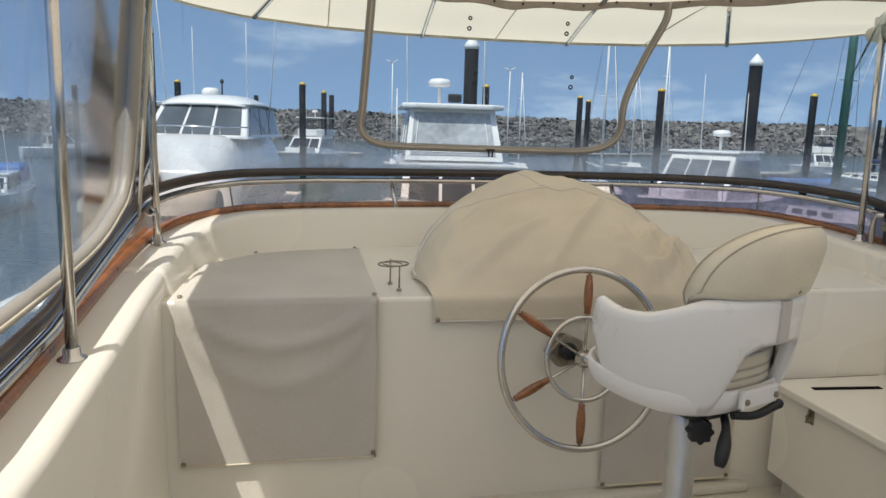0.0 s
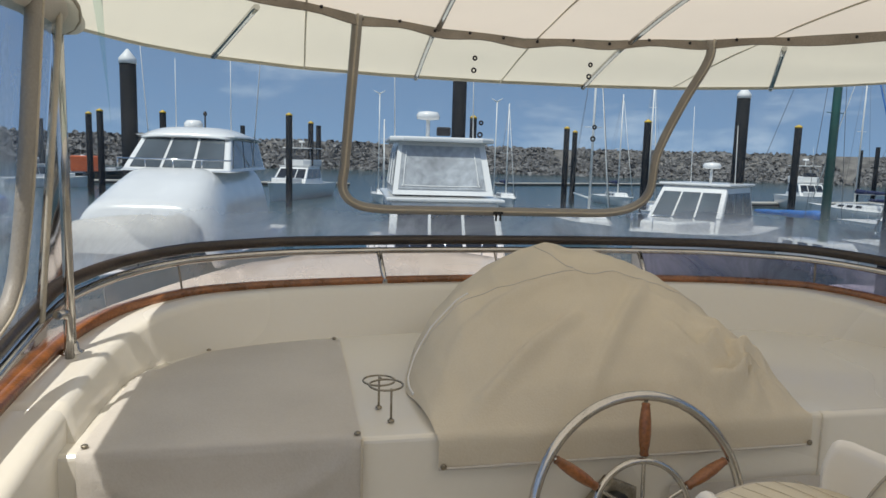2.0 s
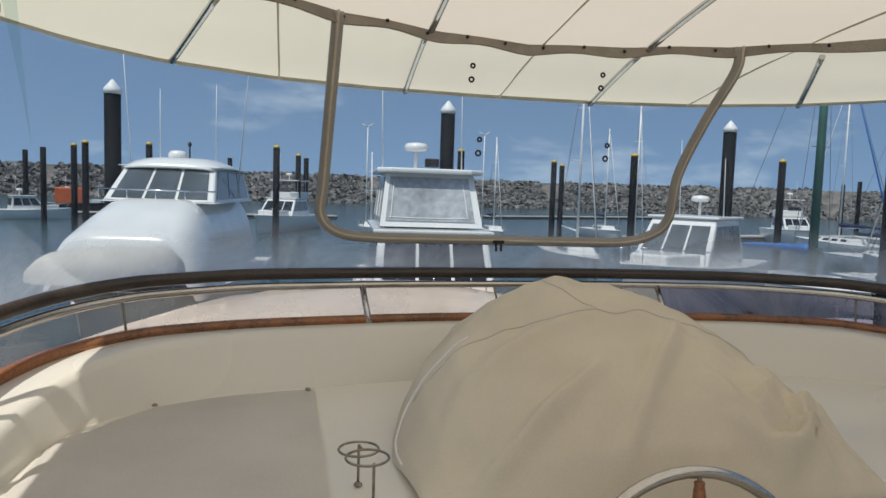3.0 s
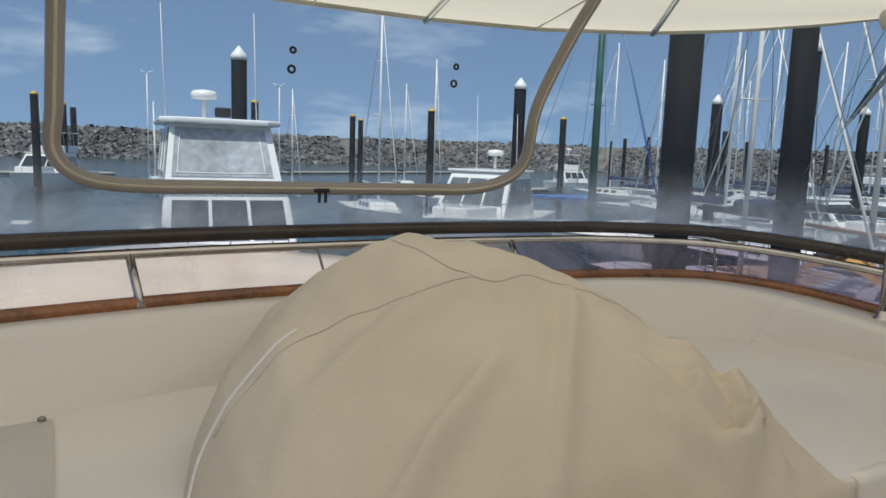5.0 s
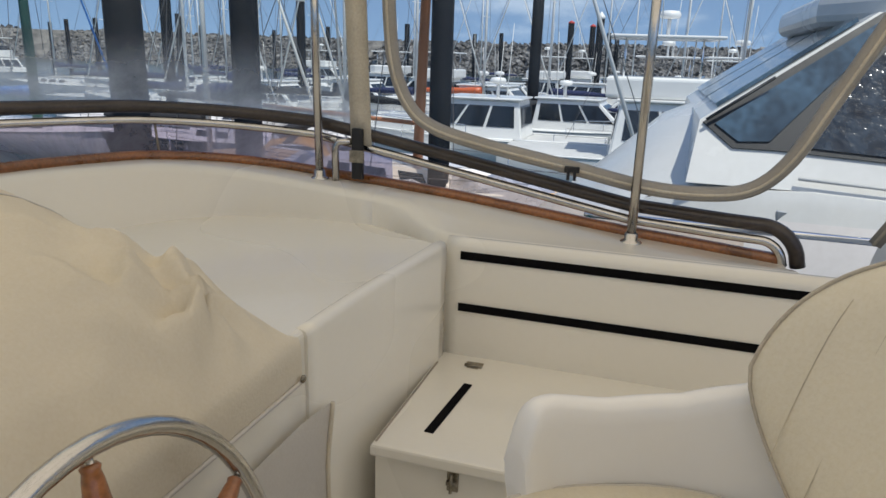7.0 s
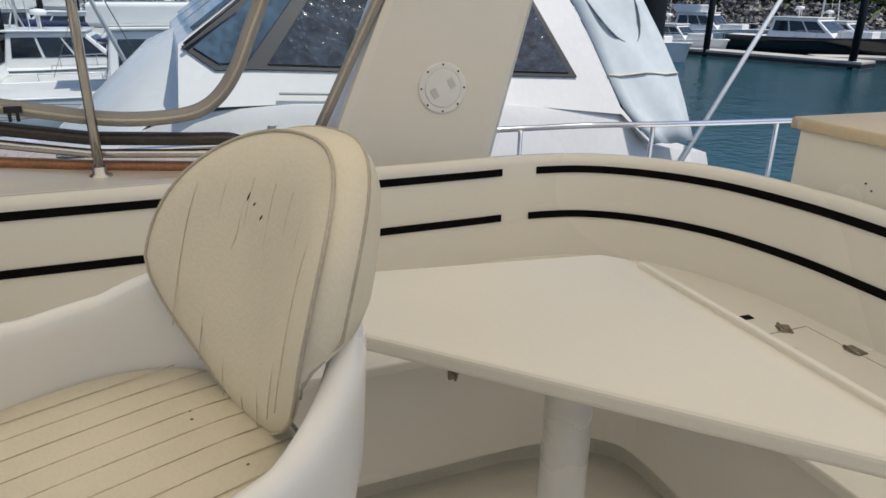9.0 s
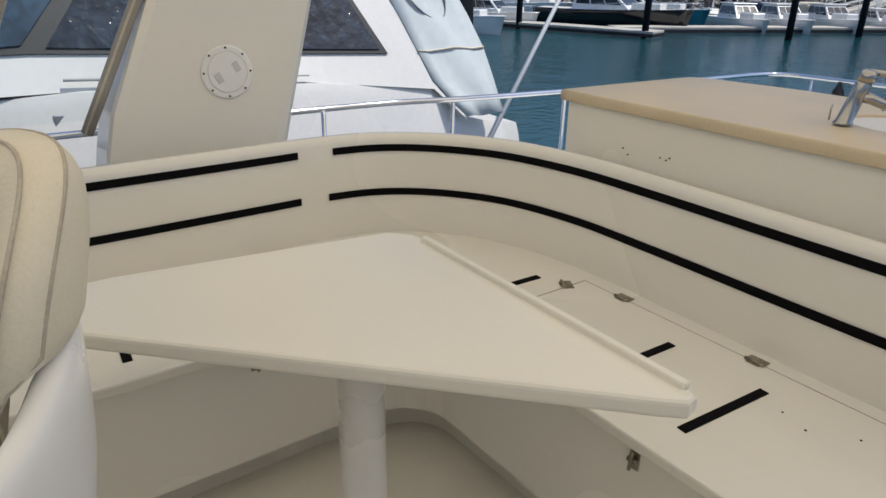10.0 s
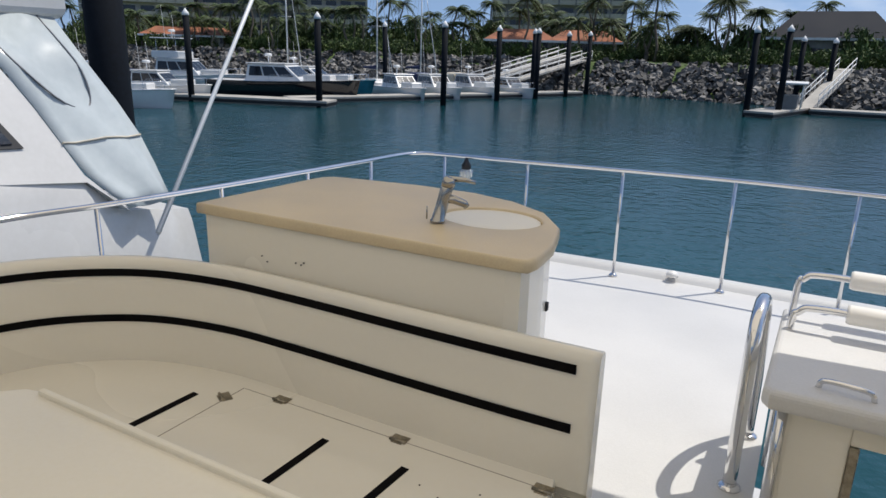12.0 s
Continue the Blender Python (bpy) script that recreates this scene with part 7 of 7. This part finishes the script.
# palms and shrubs
def palm_mesh(seed, H):
    rg = random.Random(seed)
    bend = rg.uniform(-0.8, 0.8)
    trunk = tube([(bend * (k / 8) ** 2, 0.3 * math.sin(k), H * k / 8) for k in range(9)], [0.20 - 0.012 * k for k in range(9)], 8)
    vs, fs = [], []
    top = Vector((bend, 0.3 * math.sin(8), H))
    for k in range(30):
        az_, el_ = rg.random() * 6.28, rg.uniform(-0.5, 1.25)
        d_ = Vector((math.cos(az_), math.sin(az_), 0))
        Lf = rg.uniform(1.8, 2.7)
        side_ = Vector((-d_.y, d_.x, 0))
        for j in range(11):
            u = (j + 0.7) / 11
            c = top + d_ * Lf * u * math.cos(el_ * (1 - 0.4 * u)) + Vector((0, 0, Lf * (math.sin(el_) * u - 0.75 * u * u)))
            w = 0.58 * math.sin(math.pi * min(1, u * 0.85 + 0.12))
            for sg in (-1, 1):
                tip = c + side_ * sg * w + d_ * 0.25 - Vector((0, 0, 0.42 * w + 0.1 * rg.random()))
                i0 = len(vs)
                vs += [c - d_ * 0.075, c + d_ * 0.075, tip + d_ * 0.03, tip - d_ * 0.03]
                fs.append((i0, i0 + 1, i0 + 2, i0 + 3))
        for j in range(5):
            u, v = j / 5, (j + 1) / 5
            f_ = lambda t: top + d_ * Lf * t * math.cos(el_ * (1 - 0.4 * t)) + Vector((0, 0, Lf * (math.sin(el_) * t - 0.75 * t * t)))
            i0 = len(vs)
            vs += [f_(u) - side_ * 0.03, f_(u) + side_ * 0.03, f_(v) + side_ * 0.025, f_(v) - side_ * 0.025]
            fs.append((i0, i0 + 1, i0 + 2, i0 + 3))
    me = bpy.data.meshes.new("crown")
    me.from_pydata([tuple(v) for v in vs], [], fs)
    me.materials.append(PALM)
    return trunk, me


def shrub_mesh(seed, R, H, n):
    rg = random.Random(seed)
    vs, fs = [], []
    lumps = [(rg.uniform(-R, R) * 0.7, rg.uniform(-R, R) * 0.5, H * rg.uniform(0.3, 0.8), R * rg.uniform(0.3, 0.6)) for _ in range(7)]
    for _ in range(n):
        lx, ly, lz, lr = rg.choice(lumps)
        dv = Vector((rg.gauss(0, 1), rg.gauss(0, 1), rg.gauss(0, 1))).normalized() * lr * rg.uniform(0.55, 1.05)
        c = Vector((lx, ly, max(0.1, lz + dv.z * 0.9))) + Vector((dv.x, dv.y, 0))
        m = Euler((rg.random() * 6.3, rg.random() * 6.3, rg.random() * 6.3)).to_matrix()
        s = rg.uniform(0.14, 0.30)
        i0 = len(vs)
        vs += [c + m @ Vector(q) * s for q in ((-1, 0, 0), (0, -0.45, 0.1), (1, 0, 0), (0, 0.45, 0.1))]
        fs.append((i0, i0 + 1, i0 + 2, i0 + 3))
    me = bpy.data.meshes.new("foliage")
    me.from_pydata([tuple(v) for v in vs], [], fs)
    me.materials.append(BUSH)
    return me


rg = random.Random(11)
protos = []
for k, H in enumerate((5.0, 6.4, 8.0, 4.2)):
    tk, cr = palm_mesh(20 + k, H)
    t = thing("palm_tree", "tall coconut palm on the foreshore", "tree", pose(6 * k, -104, 0.45), group="foreshore palms")
    part("trunk", tk, TRUNK, t)
    o = new("crown", cr)
    o.parent = t
    o["label"] = "ragged green palm crown"
    protos.append(t)


def shore_pt(az, back):
    """On the ground behind the rock wall, in a direction from the helm."""
    d_ = Vector((math.sin(radians(az)), math.cos(radians(az)), 0))
    for a_, b_ in zip(SH, SH[1:]):
        a_, b_ = Vector((*a_, 0)), Vector((*b_, 0))
        den = d_.x * (b_ - a_).y - d_.y * (b_ - a_).x
        if abs(den) < 1e-6:
            continue
        r_ = a_ - Vector((EYE.x, EYE.y, 0))
        t_ = (r_.x * (b_ - a_).y - r_.y * (b_ - a_).x) / den
        u_ = (r_.x * d_.y - r_.y * d_.x) / den
        if t_ > 0 and 0 <= u_ <= 1:
            return Vector((EYE.x, EYE.y, 0)) + d_ * (t_ + back)
    return Vector((EYE.x, EYE.y, 0)) + d_ * (100 + back)


for az in [117 + 0.72 * k for k in range(90)] + [155.0, 160.2, 163.5, 165, 167.5, 182, 186]:
    bk_ = 13 + 22 * rg.random()
    if 176 < az < 184 and bk_ < 30:
        continue
    q = shore_pt(az, bk_)
    copy_thing(protos[rg.randrange(4)], pose(q.x, q.y, 0.4, 0, 0, rg.random() * 360))
sh = []
for k in range(3):
    t = thing("shrub", "dense green foreshore shrub", "shrub", pose(8 + 5 * k, -92.5, 0.36), group="foreshore shrubs")
    o = new("foliage", shrub_mesh(40 + k, 2.4, 1.4 + 0.4 * k, 1000))
    o.parent = t
    sh.append(t)
for az in np.arange(116, 190, 1.15):
    q = shore_pt(az + rg.uniform(-0.5, 0.5), 10.5 + 8 * rg.random())
    copy_thing(sh[rg.randrange(3)], pose(q.x, q.y, 0.35, 0, 0, rg.random() * 360))

for az in np.arange(116, 186, 1.7):
    q = shore_pt(az + rg.uniform(-0.5, 0.5), 20 + 14 * rg.random())
    copy_thing(sh[rg.randrange(3)], pose(q.x, q.y, 0.4, 0, 0, rg.random() * 360) @ Matrix.Diagonal((1.5, 1.5, rg.uniform(1.6, 2.4), 1)))


# buildings
def block(az, d, w, dep, floors, label, wallm, rz, bays, fh=3.1):
    p_ = polar(az, d, 0.4)
    t = thing("apartment_building", label, "building", place(p_, rz))
    H = floors * fh
    part("wall", box(-w / 2, w / 2, -dep / 2, dep / 2, 0, H), wallm, t)
    part("roof", box(-w / 2 - 0.4, w / 2 + 0.4, -dep / 2 - 0.4, dep / 2 + 0.4, H, H + 0.5), ROOFG, t)
    win = bal = None
    for f in range(floors):
        for k in range(bays):
            x = -w / 2 + w * (k + 0.5) / bays
            z = f * fh
            if win is None:
                win = obj("window", box(-w / bays * 0.36, w / bays * 0.36, -0.06, 0.06, 0.25, 2.3), WINDOWM, t, "", Matrix.Translation((x, dep / 2, z)))
                bal = obj("balcony", merge(box(-w / bays * 0.46, w / bays * 0.46, 0.0, 1.7, -0.12, 0.08), box(-w / bays * 0.46, w / bays * 0.46, 1.62, 1.7, 0.08, 1.05)), RENDERW, t, "", Matrix.Translation((x, dep / 2, z)))
            else:
                same("window", win, t, Matrix.Translation((x, dep / 2, z)))
                same("balcony", bal, t, Matrix.Translation((x, dep / 2, z)))
    for x in (-w / 2, w / 2):
        for f in range(floors):
            same("window", win, t, Matrix.Translation((x, 0, f * fh)) @ Matrix.Rotation(math.pi / 2, 4, "Z"))
    return t


block(128.5, 185, 24, 16, 9, "cream apartment tower with balconies behind the palms", RENDERW, -50, 6)
block(136.0, 200, 30, 18, 8, "grey apartment block with recessed balconies", RENDERG, -44, 7)
block(142.5, 190, 18, 16, 10, "cream apartment tower with balconies behind the palms", RENDERW, -38, 5)
block(160.5, 195, 34, 18, 8, "grey apartment block above the shore", RENDERG, -18, 8)


def house(az, d, w, dep, h, rh, rz, wallm, roofm, label):
    p_ = polar(az, d, 0.45)
    t = thing("house", label, "house", place(p_, rz))
    part("wall", box(-w / 2, w / 2, -dep / 2, dep / 2, 0, h), wallm, t)
    part("fascia", box(-w / 2 - 0.8, w / 2 + 0.8, dep / 2 + 0.72, dep / 2 + 0.86, h - 0.25, h + 0.05), CAPW, t, "white fascia board")
    o_ = 0.8
    part("roof", merge(loft([[(-w / 2 - o_, -dep / 2 - o_, h), (w / 2 + o_, -dep / 2 - o_, h), (w / 2 + o_, dep / 2 + o_, h), (-w / 2 - o_, dep / 2 + o_, h)], [(-w / 2 + dep * 0.25, -0.1, h + rh), (w / 2 - dep * 0.25, -0.1, h + rh), (w / 2 - dep * 0.25, 0.1, h + rh), (-w / 2 + dep * 0.25, 0.1, h + rh)]], wrap=True, cap=True, sm=False)), roofm, t)
    n = max(2, int(w / 3))
    for k in range(n):
        x = -w / 2 + w * (k + 0.5) / n
        part("window", box(x - 0.9, x + 0.9, dep / 2 - 0.02, dep / 2 + 0.06, 0.7, 2.2), WINDOWM, t)
    return t


house(180.0, 104, 13, 9, 3.4, 3.4, 0, RENDERG, ROOFD, "dark gabled clubhouse with a verandah on the foreshore")
house(157.6, 106, 9, 7, 2.4, 1.6, -24, RENDERW, ROOFT, "low house with a terracotta roof")
house(162.6, 106, 9, 7, 2.4, 1.6, -20, RENDERW, ROOFT, "low house with a terracotta roof")
house(132.0, 124, 14, 7, 1.9, 1.3, -48, RENDERW, ROOFT, "low house with a terracotta roof")


def gangway(a, b, label):
    a, b = Vector(a), Vector(b)
    t = thing("gangway", label, "gangway", Matrix.Translation(a))
    d_ = b - a
    s_ = Vector((-d_.y, d_.x, 0)).normalized()
    part("walkway", thick(loft([[s_ * -0.8, s_ * 0.8], [d_ + s_ * -0.8, d_ + s_ * 0.8]], sm=False), 0.15), PONTOON, t)
    for sg in (-1, 1):
        for hz in (0.55, 1.1):
            part("handrail", tube([s_ * sg * 0.8 + Vector((0, 0, hz)), d_ + s_ * sg * 0.8 + Vector((0, 0, hz))], 0.05, 6), CAPW, t, "white handrail")
        for k in range(9):
            q_ = d_ * k / 8 + s_ * sg * 0.8
            part("baluster", tube([q_, q_ + Vector((0, 0, 1.1))], 0.035, 5), CAPW, t)


gangway((33.0, -68.5, SEA + 0.55), (28.0, -88.5, 0.5), "white aluminium gangway from pontoon to shore")
gangway((35.5, -66.5, SEA + 0.55), (31.0, -88, 0.9), "white covered gangway from pontoon to shore")
gangway((1.2, -71, SEA + 0.55), (-1.6, -84, 0.5), "white aluminium gangway from the fuel dock to shore")
kiosk = thing("dock_kiosk", "small white roofed kiosk on the fuel dock", "kiosk", pose(2.6, -68, SEA + 0.55))
for x in (-0.9, 0.9):
    for y in (-2.2, 2.2):
        part("post", tube([(x, y, 0), (x, y, 2.1)], 0.05, 6), CAPW, kiosk)
part("roof", box(-1.2, 1.2, -2.6, 2.6, 2.1, 2.25, 0.04), CAPW, kiosk)
part("counter", box(-0.6, 0.6, -1.6, 1.6, 0, 1.1, 0.05), RENDERG, kiosk)
